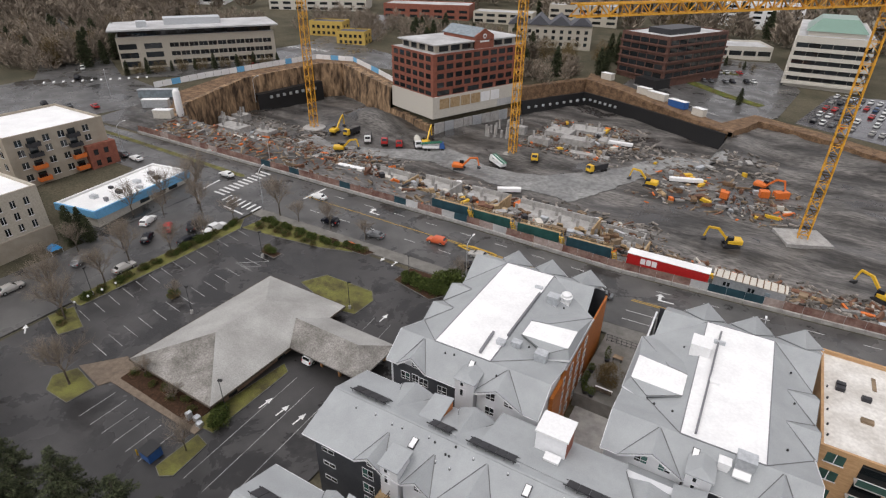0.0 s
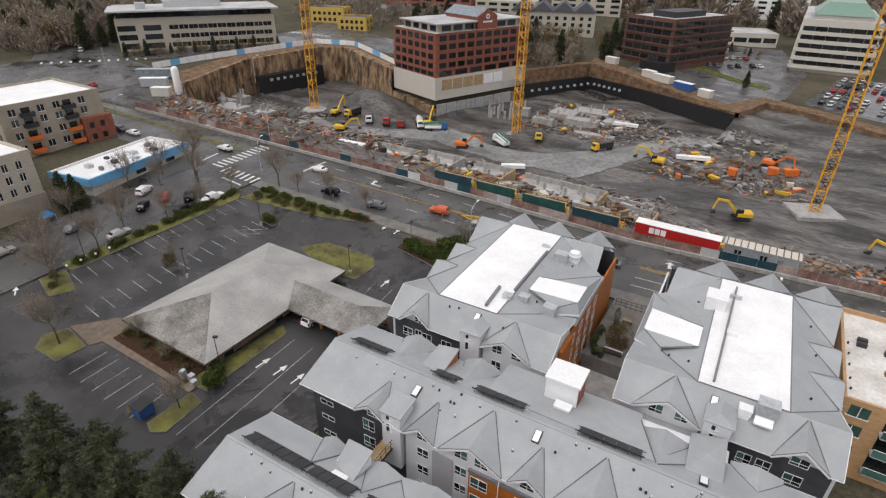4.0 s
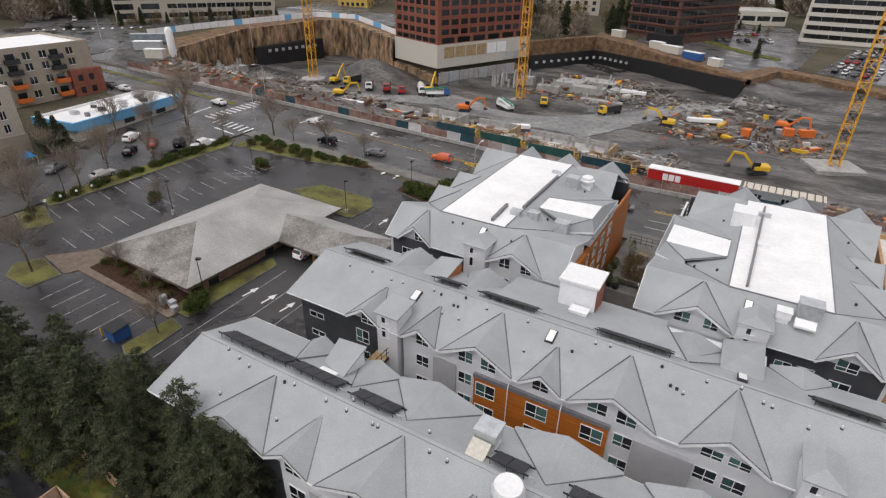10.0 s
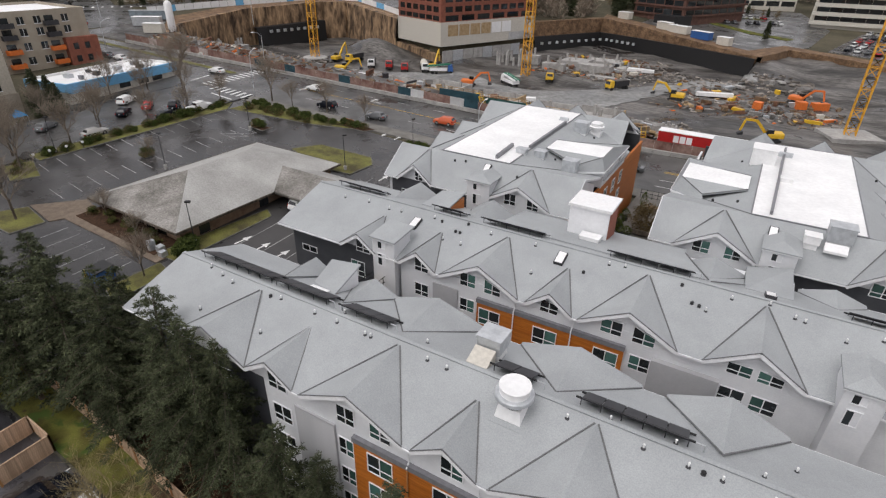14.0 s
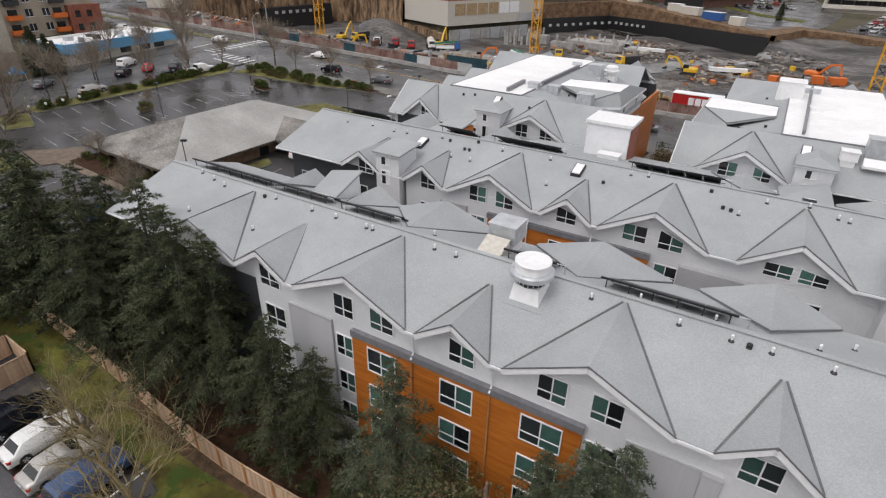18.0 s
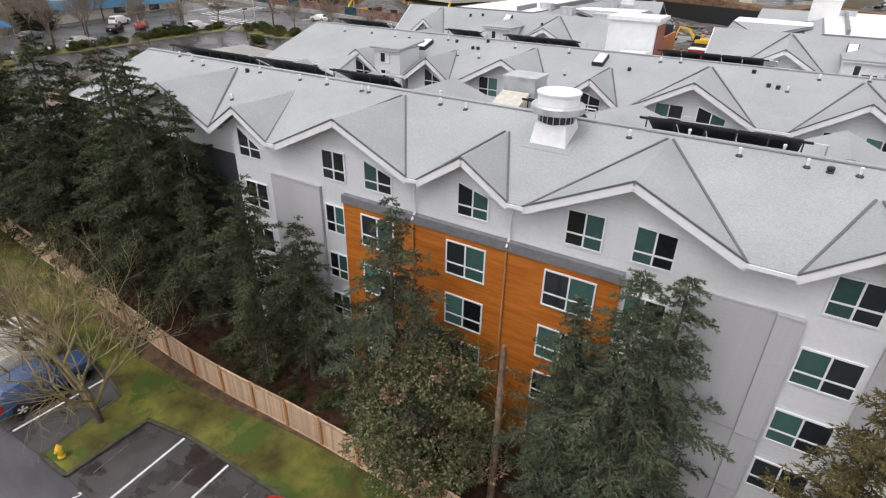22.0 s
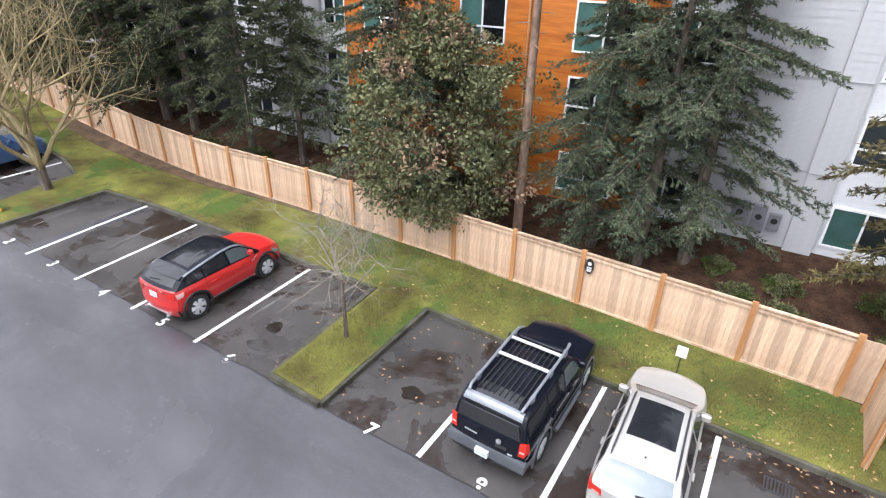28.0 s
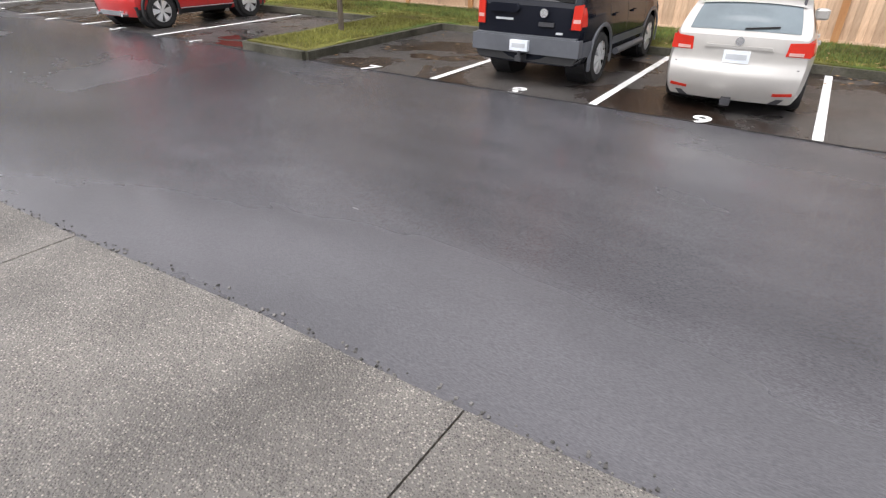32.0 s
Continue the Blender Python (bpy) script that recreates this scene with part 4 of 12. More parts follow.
for xc, hw, zr, start in ((-28.3, 1.7, 15.2, 3.6), (-22.3, 2.0, 15.1, 3.8), (-16.55, 3.95, 15.35, 4.6), (-5.95, 4.05, 15.35, 4.6), (2.85, 3.3, 15.5, 4.6)):
    cross_hip(wing, "N", 27.0, xc, hw, 13.95, zr, start, 0.3, drop=11.5, end=0.1)
part("shed_roof", Shape().slab([(-26.5, 24.8, 14.65), (-23.75, 24.0, 14.88), (-23.5, 26.9, 16.1), (-27.0, 27.5, 15.2)], 0.14).mesh("shed_roof", M["shingle"]), wing)
part("wall", Shape().prism([(-26.8, 25.0), (-23.9, 24.3), (-23.72, 26.75), (-26.9, 27.3)], 9.0, [14.35, 14.72, 15.82, 14.98]).mesh("wall", M["trim"]), wing, "white boarded dormer wall")
part("flat_roof", Shape().slab([(-26.2, 22.9, 15.2), (-24.2, 22.9, 15.2), (-24.4, 24.2, 14.9), (-26.0, 24.2, 14.9)], 0.1).mesh("flat_roof", M["tpo"]), wing, "small white membrane roof")
bridge = empty("walkway", (-26, 30.5, 10.6), "timber access bridge with black railings between two wings", "walkway")
for k in range(22):
    part("plank", Shape().box(-27.0, -25.5, 28.2 + k * 0.2, 28.37 + k * 0.2, 10.75, 10.82).mesh("plank", M["timber"]), bridge)
for x in (-27.0, -25.55):
    part("beam", Shape().box(x, x + 0.1, 28.1, 32.6, 10.45, 10.74).mesh("beam", M["steel"]), bridge)
    for z in (11.3, 11.85):
        part("rail", Shape().box(x + 0.03, x + 0.08, 28.1, 32.6, z, z + 0.05).mesh("rail", M["black"]), bridge)
    for k in range(6):
        part("post", Shape().box(x + 0.03, x + 0.08, 28.15 + k * 0.86, 28.2 + k * 0.86, 10.5, 11.86).mesh("post", M["black"]), bridge)

# ---- wing B: the middle building, across a narrow court ----
wingb = empty("apartment_building", (-12, 38, 1.8), "four-storey apartment building with grey gabled roofs facing a court", "apartment building", "apartment complex")
ZB, ZBR = 13.9, 16.0
GB = ((-28.45, 2.0, 15.3, 4.4), (-22.2, 1.85, 15.3, 4.3), (-16.4, 3.5, 15.8, 5.8), (-10.45, 1.85, 15.3, 4.3), (-4.65, 3.45, 15.8, 5.8), (3.45, 3.0, 15.8, 5.9))
pitched(wingb, -38.2, 14.5, 31.9, 38.4, 44.8, ZB, ZBR, None, [(a, b, d) for a, b, c, d in GB])
for x0, x1, dy, z1, m in ((-24.15, -20.8, 0, 13.8, "white"), (-20.8, -18.4, 0.14, 12.6, "grey"), (-18.4, -16.5, 0, 13.8, "white"), (-16.5, -4.55, 0.22, 12.2, "orange"), (-4.55, -2.62, 0, 13.8, "white"), (-2.62, 1.77, 0.45, 12.4, "grey"), (1.77, 5.2, 0, 13.8, "white")):
    wall(wingb, x0, x1, 32.5 - dy, 32.85, 1.75, z1, m, label="orange stained wood cladding" if m == "orange" else "")
    if z1 < 13:
        wall(wingb, x0, x1, 32.5, 32.85, z1 + (0.4 if m == "orange" else 0), 13.8, "white")
wall(wingb, -16.55, -4.5, 32.2, 32.85, 12.2, 12.6, "coping", "coping", "grey metal coping")
for x, z, w, h, k, r in ((-22.0, 13.2, 1.42, 1.42, "dd", 0.6), (-17.52, 13.2, 1.48, 1.3, "dt", None), (-15.3, 13.15, 1.5, 1.38, "td", 0.75), (-10.5, 13.2, 1.5, 1.3, "dd", 0.85), (-5.75, 13.15, 1.6, 1.25, "td", None), (-3.45, 13.1, 1.6, 1.4, "dt", 0.85),
                         (2.68, 13.15, 1.55, 0.95, "dt", None), (4.52, 13.15, 1.55, 1.0, "td", 0.75)):
    window(wingb, x, 32.5, z, w, h, kind=k, right=r)
for i, z in enumerate((10.75, 8.15, 5.55, 2.95)):
    for x, w, k in ((-22.0, 1.42, "dd"), (-17.5, 1.4, "dt"), (-3.4, 1.5, "td"), (2.65, 1.6, "dd"), (4.6, 1.6, "td")):
        window(wingb, x, 32.5, z, w, 1.28, kind=k)
    for x, w, k in ((-15.35, 1.9, "td"), (-10.55, 1.95, "dt"), (-5.8, 1.85, "dt")):
        window(wingb, x, 32.28, z - 0.5, w, 1.52, kind=k)
for x in (-13.0, -8.3):
    pipe(wingb, [(x, 31.95, 13.7), (x - 0.2, 32.3, 12.9), (x - 0.2, 32.1, 12.5), (x - 0.2, 32.1, 2.0)])
wall(wingb, 5.1, 14.0, 32.6, 32.95, 1.2, ZB - 0.1, "white")
wall(wingb, -37.4, -24.15, 33.0, 33.35, 0.8, ZB - 0.1, "charcoal", label="charcoal lap siding")
wall(wingb, -37.4, 14.0, 43.9, 44.2, 0.8, ZB - 0.1, "white")
for x in (-37.4, 13.7):
    s = Shape().prism([(x, 33.35), (x + 0.3, 33.35), (x + 0.3, 43.9), (x, 43.9)], 0.8, ZB - 0.1)
    s.add([(x, 33.35, ZB - 0.1), (x, 43.9, ZB - 0.1), (x, 38.4, ZBR - 0.25), (x + 0.3, 33.35, ZB - 0.1), (x + 0.3, 43.9, ZB - 0.1), (x + 0.3, 38.4, ZBR - 0.25)], [(0, 2, 1), (3, 4, 5), (0, 3, 5, 2), (1, 2, 5, 4)])
    part("wall", s.mesh("wall", M["charcoal"]), wingb)
for z, h in ((11.0, 0.7), (8.6, 0.7), (6.0, 0.7)):
    window(wingb, -35.4, 33.0, z, 1.9, h, kind="dd", style="double")
for z, h in ROWS_Z:
    window(wingb, -29.4, 33.0, z + 0.5, 1.6, h, kind="td")
for xc, hw, zp, d in GB:
    gable(wingb, "S", 31.9, xc, hw, ZB, zp, d)
window(wingb, -28.25, 32.5, 13.25, 1.55, 1.35, kind="dd", right=0.6)
for xc, hw, zr, start in ((-30.0, 2.4, 15.5, 5.6), (-21.3, 2.4, 15.5, 5.6), (-0.5, 2.4, 15.2, 4.2), (8.1, 2.3, 14.9, 3.2)):
    cross_hip(wingb, "N", 44.8, xc, hw, ZB, zr, start, 0.6, drop=12, end=0.05)
part("shed_roof", Shape().slab([(-26.9, 40.2, 15.45), (-24.1, 40.2, 15.45), (-24.3, 44.6, 15.75), (-27.1, 44.6, 15.3)], 0.14).mesh("shed_roof", M["shingle"]), wingb)
wall(wingb, -26.7, -24.4, 40.6, 44.4, 9.0, 15.2, "orange")


def stair_tower(parent, x0, x1, y0, y1, z1, hip=True):
    """A small white stair head with a shallow grey roof and two windows."""
    wall(parent, x0, x1, y0, y1, 8.0, z1 - 0.15, "white")
    xa, xb, ya, yb = x0 - 0.18, x1 + 0.22, y0 - 0.25, y1 + 0.4
    r = Shape()
    if hip:
        xc, zr = (x0 + x1) / 2, z1 + 0.5
        r.slab([(xa, ya, z1), (xb, ya, z1), (xc, y0 + 1.0, zr)], 0.12)
        r.slab([(xa, yb, z1), (xa, ya, z1), (xc, y0 + 1.0, zr), (xc, yb, zr)], 0.12)
        r.slab([(xb, ya, z1), (xb, yb, z1), (xc, yb, zr), (xc, y0 + 1.0, zr)], 0.12)
    else:
        r.slab([(xa, ya, z1), (xb, ya, z1), (xb, yb, z1 + 0.3), (xa, yb, z1 + 0.3)], 0.14)
    part("stair_roof", r.mesh("stair_roof", M["shingle"]), parent)
    part("rake_trim", Shape().beam((x0 - 0.18, y0 - 0.21, z1 - 0.1), (x1 + 0.18, y0 - 0.21, z1 - 0.1), 0.04, 0.2).mesh("rake_trim", M["trim"]), parent)
    for z in (z1 - 1.1, z1 - 2.75):
        window(parent, (x0 + x1) / 2 - 0.2, y0, z, 0.85, 0.75 if z > z1 - 2 else 1.2, kind="d", style="single")


stair_tower(wingb, -26.7, -24.4, 31.9, 34.4, 15.7, False)
stair_tower(wingb, 7.9, 10.0, 31.2, 34.0, 15.85)

# ---- blocks C and D: flat white roofs inside grey skirts ----


def block(label, out, u0, ua, ub, u1, y0, ys, yn, y1, north, front, white2, east=None):
    """A block round a white flat roof: a gabled wing along its south end and another along its north end, sawtooth gables on the outer side
    and a wide dormer under a second white roof on the inner side. out: -1 when the outer side lies west, +1 when it lies east.
    u0, ua, ub, u1: the outer eave, the white roof's outer and inner edges and the inner eave, counted away from the outer side."""
    s = -out
    e = empty("apartment_building", (s * (u0 + u1) / 2, (y0 + y1) / 2, 1.5), label, "apartment building", "apartment complex")
    ze, zr = 13.9, 16.75
    k_in = (zr - 13.95) / (u1 - ub)

    def q(u, y, z):
        return (s * u, y, z)

    def face(pts, name="roof_slope", m="shingle", thick=0.16):
        pts = [q(*p) for p in pts]
        area = sum(a[0] * b[1] - b[0] * a[1] for a, b in zip(pts, pts[1:] + pts[:1]))
        return part(name, Shape().slab(pts if area > 0 else pts[::-1], thick).mesh(name, M[m]), e)

    def line(a, b, name="valley", m="valley", w=0.1, h=0.05, dz=0.03):
        a, b = q(*a), q(*b)
        return part(name, Shape().beam((a[0], a[1], a[2] + dz), (b[0], b[1], b[2] + dz), w, h).mesh(name, M[m]), e)

    xa, xb = sorted((s * u0, s * u1))
    edge, runs = notched(xa, xb, y0, ze, (zr - ze) / (ys - y0), [(a, b, d) for a, b, zp, d, ks in front])
    part("roof_slope", Shape().slab(edge + [(xb, ys, zr), (xa, ys, zr)], 0.16).mesh("roof_slope", M["shingle"]), e)
    fo, fi = ys + 6.5, yn - 4.6
    cut = (ub + 5.4 * (u1 - ub) / 8.6, ys + 6.1)
    zc = zr - k_in * (cut[0] - ub)
    face([(ua, ys, zr), (u0, ys, zr), (u0, fo, 14.0)])
    face([(ub, ys, zr), (u1, ys, zr), (u1, ys + 7.8, 14.5), (cut[0], cut[1], zc)])
    face([(ua, ys, zr), (u0, fo, 14.0), (u0, yn - 5.4, 14.0), (ua, yn, zr)])
    face([(ub, ys, zr), (cut[0], cut[1], zc), (u1, ys + 8.4, 13.95), (u1, fi, 13.95), (ub, yn, zr)])
    un = u1 - 1.7
    face([(ua, yn, zr), (u0 - 0.4, yn, zr), (u0, yn - 5.4, 14.0)])
    face([(ub, yn, zr), (un, yn, zr), (un + 0.4, fi, 14.1), (un - 0.6, fi, 14.1)])
    face([(u0 - 0.4, yn, zr), (un, yn, zr), (un, y1, ze), (u0 - 0.4, y1, ze)])
    face([(ua, ys, zr + 0.05), (ub, ys, zr + 0.05), (ub, yn, zr + 0.05), (ua, yn, zr + 0.05)], "flat_roof", "tpo", 0.3)
    for a, b in (((ua, ys), (ub, ys)), ((ub, ys), (ub, yn)), ((ub, yn), (ua, yn)), ((ua, yn), (ua, ys))):
        line((*a, zr), (*b, zr), "roof_edge", "coping", 0.12, 0.12)
    for a, b in (((ua, ys, zr), (u0, fo, 14.0)), ((ub, ys, zr), (cut[0], cut[1], zc)), ((ua, yn, zr), (u0, yn - 5.4, 14.0)), ((ub, yn, zr), (un - 0.3, fi, 14.1))):
        line(a, b)
    # sawtooth gables on the outer side, gables along the north eave and on the south face
    for yc, hw in ((ys + 9.6, 3.1), (ys + 15.8, 3.1)):
        gable(e, "W" if out < 0 else "E", s * u0 + out * 0.25, yc, hw, 14.0, 15.7, 3.7)
    for x in north:
        gable(e, "N", y1 + 0.2, x, 3.0, ze + 0.1, 16.55, 5.4)
    for along, hw, zp, d, ks in front:
        gable(e, "S", y0, along, hw, ze, zp, d, zb=zr - 0.08)
        for k, dx_, w, h, z, r in ks:
            window(e, along + dx_, y0 + 0.6, z, w, h, kind=k, right=r)
            window(e, along + dx_, y0 + 0.6, z - 2.6, w, 1.35, kind=k)
    # rakes and end walls of the two wings
    for u in (u0, u1):
        t = Shape().beam(q(u, y0, ze - 0.13), q(u, ys, zr - 0.13), 0.06, 0.26).beam(q(u, ys, zr - 0.13), q(u, ys + 6.4, 14.1 if u == u0 else 14.75), 0.06, 0.26)
        part("rake_trim", t.mesh("rake_trim", M["trim"]), e)
        w = u + (0.55 if u == u0 else -0.55)
        c = [(y0 + 0.6, 0.8), (ys + 5.6, 0.8), (ys + 5.6, 14.2), (ys, zr - 0.2), (y0 + 0.6, ze)]
        v = [q(w + d, y, z) for d in (-0.15, 0.15) for y, z in c]
        part("wall", Shape().add(v, [tuple(range(5)), tuple(range(9, 4, -1))] + [((i + 1) % 5, i, 5 + i, 5 + (i + 1) % 5) for i in range(5)]).mesh("wall", M["white"]), e)
    for a, b in runs:
        part("gutter", Shape().beam((a, y0, ze - 0.1), (b, y0, ze - 0.1), 0.10, 0.13).mesh("gutter", M["trim"]), e, "white gutter")
        part("soffit", Shape().box(a, b, y0 + 0.03, y0 + 0.6, ze - 0.2, ze - 0.165).mesh("soffit", M["trim"]), e)
    wall(e, xa + 0.7, xb - 0.7, y1 - 0.9, y1 - 0.6, 0.8, ze - 0.1, "charcoal")
    side = sorted((s * (u0 + 0.55), s * (u0 + 0.85)))
    wall(e, side[0], side[1], ys + 5.6, y1 - 0.9, 0.8, ze - 0.1, "white")
    # the dormer under the second white roof
    a0, a1, b0, b1 = white2
    zt, um = 16.72, a0 + 0.62 * (a1 - a0)
    p1, p2, p3, p4 = (a0, b0, zt), (a1, b0 + 0.25, zt), (a1, b1, zt), (a0, b1 - 0.9, zt)
    low, tw, te, tn = (um, b0 - 1.1, 15.7), (um - 0.3, b0 - 1.6, 15.05), (u1 + 0.1, b0 - 0.2, 15.25), (u1 + 0.1, fi - 1.6, 15.25)
    face([p1, p2, p3, p4], "flat_roof", "tpo", 0.1)
    face([p1, low, p2])
    face([p2, low, tw, te])
    face([p2, te, tn, p3])
    face([p3, tn, (u1 - 2.2, fi - 0.6, 14.7), (a0 + 0.9, b1 + 2.2, zr - k_in * (a0 + 0.9 - ub) + 0.03), p4])
    for a, b in ((p1, low), (low, p2), (p4, (a0 + 2.4, b1 - 0.4, zt - 0.05)), ((a0 + 2.4, b1 - 0.4, zt - 0.05), tn)):
        line(a, b)
    line(tw, te, "rake_trim", "trim", 0.06, 0.24, -0.14)
    line(te, tn, "gutter", "trim", 0.10, 0.16, -0.1)
    c = [tw, te, (te[0], te[1], 13.2), (tw[0], tw[1], 13.2)]
    v = [q(u - 0.2, y + 0.25 + d, z - (0.15 if z > 14 else 0)) for d in (0, 0.2) for u, y, z in c]
    part("wall", Shape().add(v, [(0, 1, 2, 3), (7, 6, 5, 4), (0, 4, 5, 1), (1, 5, 6, 2), (2, 6, 7, 3), (3, 7, 4, 0)]).mesh("wall", M["white"]), e)
    side = sorted((s * (u1 - 0.5), s * (u1 - 0.2)))
    wall(e, side[0], side[1], b0 + 0.1, fi - 1.7, 13.0, 15.1, "white")
    wall(e, side[0], side[1], ys + 5.6, y1 - 0.9, 0.8, 13.0, east or "white", label="orange stained wood cladding" if east == "orange" else "")
    for y in (b0 + 2.4, b0 + 8.0):
        window(e, s * (u1 - 0.2), y, 13.7, 0.9, 1.1, 90 * s, "dd", "double")
    for y in (ys + 7.0, ys + 10.6, ys + 14.2, ys + 17.8):
        for z in (2.6, 5.2, 7.8, 10.4):
            window(e, s * (u1 - 0.2), y, z, 1.5, 1.7, 90 * s, "td")
    return e


blockc = block("apartment block with a long white flat roof inside grey slopes", -1, -37.8, -32.1, -23.5, -14.9, 47.6, 51.55, 76.6, 82.0, (-32.3, -25.8, -18.9),
               ((-33.65, 2.35, 15.85, 3.75, (("dd", 0.35, 1.1, 1.35, 13.8, 0.55),)), (-20.75, 3.7, 15.95, 3.8, (("dd", -1.0, 1.35, 1.35, 13.5, None), ("dd", 1.6, 1.35, 1.3, 13.45, 0.6)))), (-22.15, -15.4, 59.2, 63.9), "orange")
blockd = block("apartment block with a wide white flat roof inside grey slopes", 1, -14.8, -9.45, -0.55, 7.2, 48.5, 52.4, 76.95, 82.6, (0.1, 6.95, 13.4),
               ((-1.6, 3.5, 15.95, 3.75, (("dt", -1.05, 1.5, 1.3, 13.4, None), ("td", 1.6, 1.4, 1.3, 13.4, 0.75))), (11.15, 2.5, 15.85, 3.75, (("td", 0, 1.7, 1.3, 13.2, 1.1),))), (0.2, 6.55, 58.9, 64.2))
# the bare inner gable end of the first block is boarded in orange below its white rake
wall(blockc, -15.2, -14.7, 52.6, 56.8, 0.8, 13.4, "orange", label="orange stained wood cladding")
wall(blockc, -37.2, -26.7, 48.25, 48.5, 0.8, 13.75, "charcoal", label="charcoal lap siding")
wall(blockc, -23.7, -15.6, 48.25, 48.5, 0.8, 13.75, "white")
wall(blockd, -6.6, 1.9, 49.15, 49.4, 0.8, 13.75, "white")
wall(blockd, 4.7, 14.2, 49.15, 49.4, 0.8, 13.75, "charcoal", label="charcoal lap siding")
for z in (3.2, 5.8, 8.4, 11.0):
    for x, k in ((-35.0, "dt"), (-32.0, "dd"), (-29.0, "dd")):
        window(blockc, x, 48.25, z, 1.5, 1.35, kind=k)
    for x, k in ((6.6, "td"), (8.4, "dd")):
        window(blockd, x, 49.15, z, 1.4, 1.35, kind=k)
stair_tower(blockc, -26.6, -23.9, 47.5, 50.2, 15.75)
stair_tower(blockd, 2.15, 4.75, 48.2, 50.9, 15.75)

# ---- the link between the wings, with the white lift head ----
link = empty("link_building", (-3, 45, 2), "grey-roofed link between the apartment blocks", "apartment building", "apartment complex")
wall(link, -18.4, 5.6, 41.5, 46.8, 1.2, 13.6, "white")
part("roof_slope", Shape().slab([(-18.6, 40.0, 15.6), (-0.6, 39.6, 15.68), (-3.0, 45.6, 14.46), (-3.0, 46.9, 14.2), (-18.6, 46.9, 14.2)], 0.2).mesh("roof_slope", M["shingle"]), link)
part("roof_slope", Shape().slab([(1.9, 40.6, 15.3), (5.2, 40.6, 15.3), (5.2, 47.2, 14.7), (1.9, 47.2, 13.9)], 0.3).mesh("roof_slope", M["shingle"]), link)
part("roof_slope", Shape().slab([(-3.2, 44.7, 13.95), (2.3, 44.7, 13.95), (2.3, 48.6, 12.7), (-3.2, 48.6, 12.7)], 0.16).mesh("roof_slope", M["shingle"]), link)
for a, b in (((-0.6, 39.6, 15.72), (-3.0, 45.6, 14.5)), ((-0.4, 39.5, 15.7), (1.9, 41.2, 15.25))):
    part("valley", Shape().beam(a, b, 0.1, 0.05).mesh("valley", M["valley"]), link, "dark metal valley flashing")
head = empty("lift_head", (-11.3, 46.8, 14.2), "white rendered lift head with a brick-red side on the link roof", "roof structure")
part("body", Shape().box(-13.0, -9.45, 43.2, 46.4, 13.6, 17.6).mesh("body", M["trim"]), head)
part("side_panel", Shape().box(-9.45, -9.39, 43.5, 46.2, 13.8, 17.3).mesh("side_panel", M["brick"]), head, "brick-red cladding panel")
part("cap", Shape().box(-13.15, -9.25, 43.05, 46.55, 17.6, 17.85).mesh("cap", M["whitemetal"]), head)

# ---- things on the roofs ----


def roof_a(y):
    return (ZAR - 0.3357 * (21.4 - y)) if y < 21.4 else (ZAR - 0.3214 * (y - 21.4))


def roof_b(y):
    return (ZBR - 0.323 * (38.4 - y)) if y < 38.4 else (ZBR - 0.328 * (y - 38.4))


def solar_array(x0, x1, yr, zr, n, slope):
    """A row of dark collectors raised on legs just behind the ridge."""
    e = empty("solar_array", ((x0 + x1) / 2, yr + 0.8, zr), "row of dark solar collectors on metal legs behind the roof ridge", "solar panel", "solar arrays")
    w = (x1 - x0) / n
    ya, yb, za, zb = yr + 0.45, yr + 2.05, zr + 0.42, zr - 0.42
    for i in range(n):
        a, b = x0 + i * w + 0.03, x0 + (i + 1) * w - 0.03
        p = Shape().slab([(a, ya, za), (b, ya, za), (b, yb, zb), (a, yb, zb)], 0.07)
        part("panel", p.mesh("panel", M["solar"]), e)
    for y, z in ((ya + 0.1, za - 0.11), (yb - 0.1, zb - 0.09)):
        part("rail", Shape().beam((x0 - 0.3, y, z), (x1 + 0.3, y, z), 0.09).mesh("rail", M["black"]), e)
    for i in range(n + 1):
        x = x0 + i * w
        part("leg", Shape().tube((x, ya + 0.1, zr - slope * (ya + 0.1 - yr) - 0.05), (x, ya + 0.1, za - 0.09), 0.03, n=6).mesh("leg", M["steel"]), e)
        part("leg", Shape().tube((x, yb - 0.1, zr - slope * (yb - yr) - 0.05), (x, yb - 0.1, zb - 0.1), 0.03, n=6).mesh("leg", M["steel"]), e)
    part("pipe", Shape().tube((x1 + 0.3, ya + 0.1, za - 0.1), (x1 + 0.75, ya + 0.1, za - 0.1), 0.03, n=6).tube((x1 + 0.75, ya + 0.1, za - 0.1), (x1 + 0.75, ya + 0.2, zr - slope * 0.6 - 0.1), 0.03, n=6).mesh("pipe", M["galv"]), e)


for x0, x1, n in ((-35.4, -28.0, 6), (-27.5, -22.7, 4), (-21.3, -17.5, 3), (-9.7, -7.3, 2), (-4.4, 1.2, 5)):
    solar_array(x0, x1, 21.45, ZAR, n, 0.3214)
for x0, x1, n in ((-36.0, -31.1, 4), (-24.7, -21.9, 3), (-19.5, -13.9, 5), (-8.0, -1.9, 5), (8.5, 12.9, 4)):
    solar_array(x0, x1, 38.5, ZBR, n, 0.328)


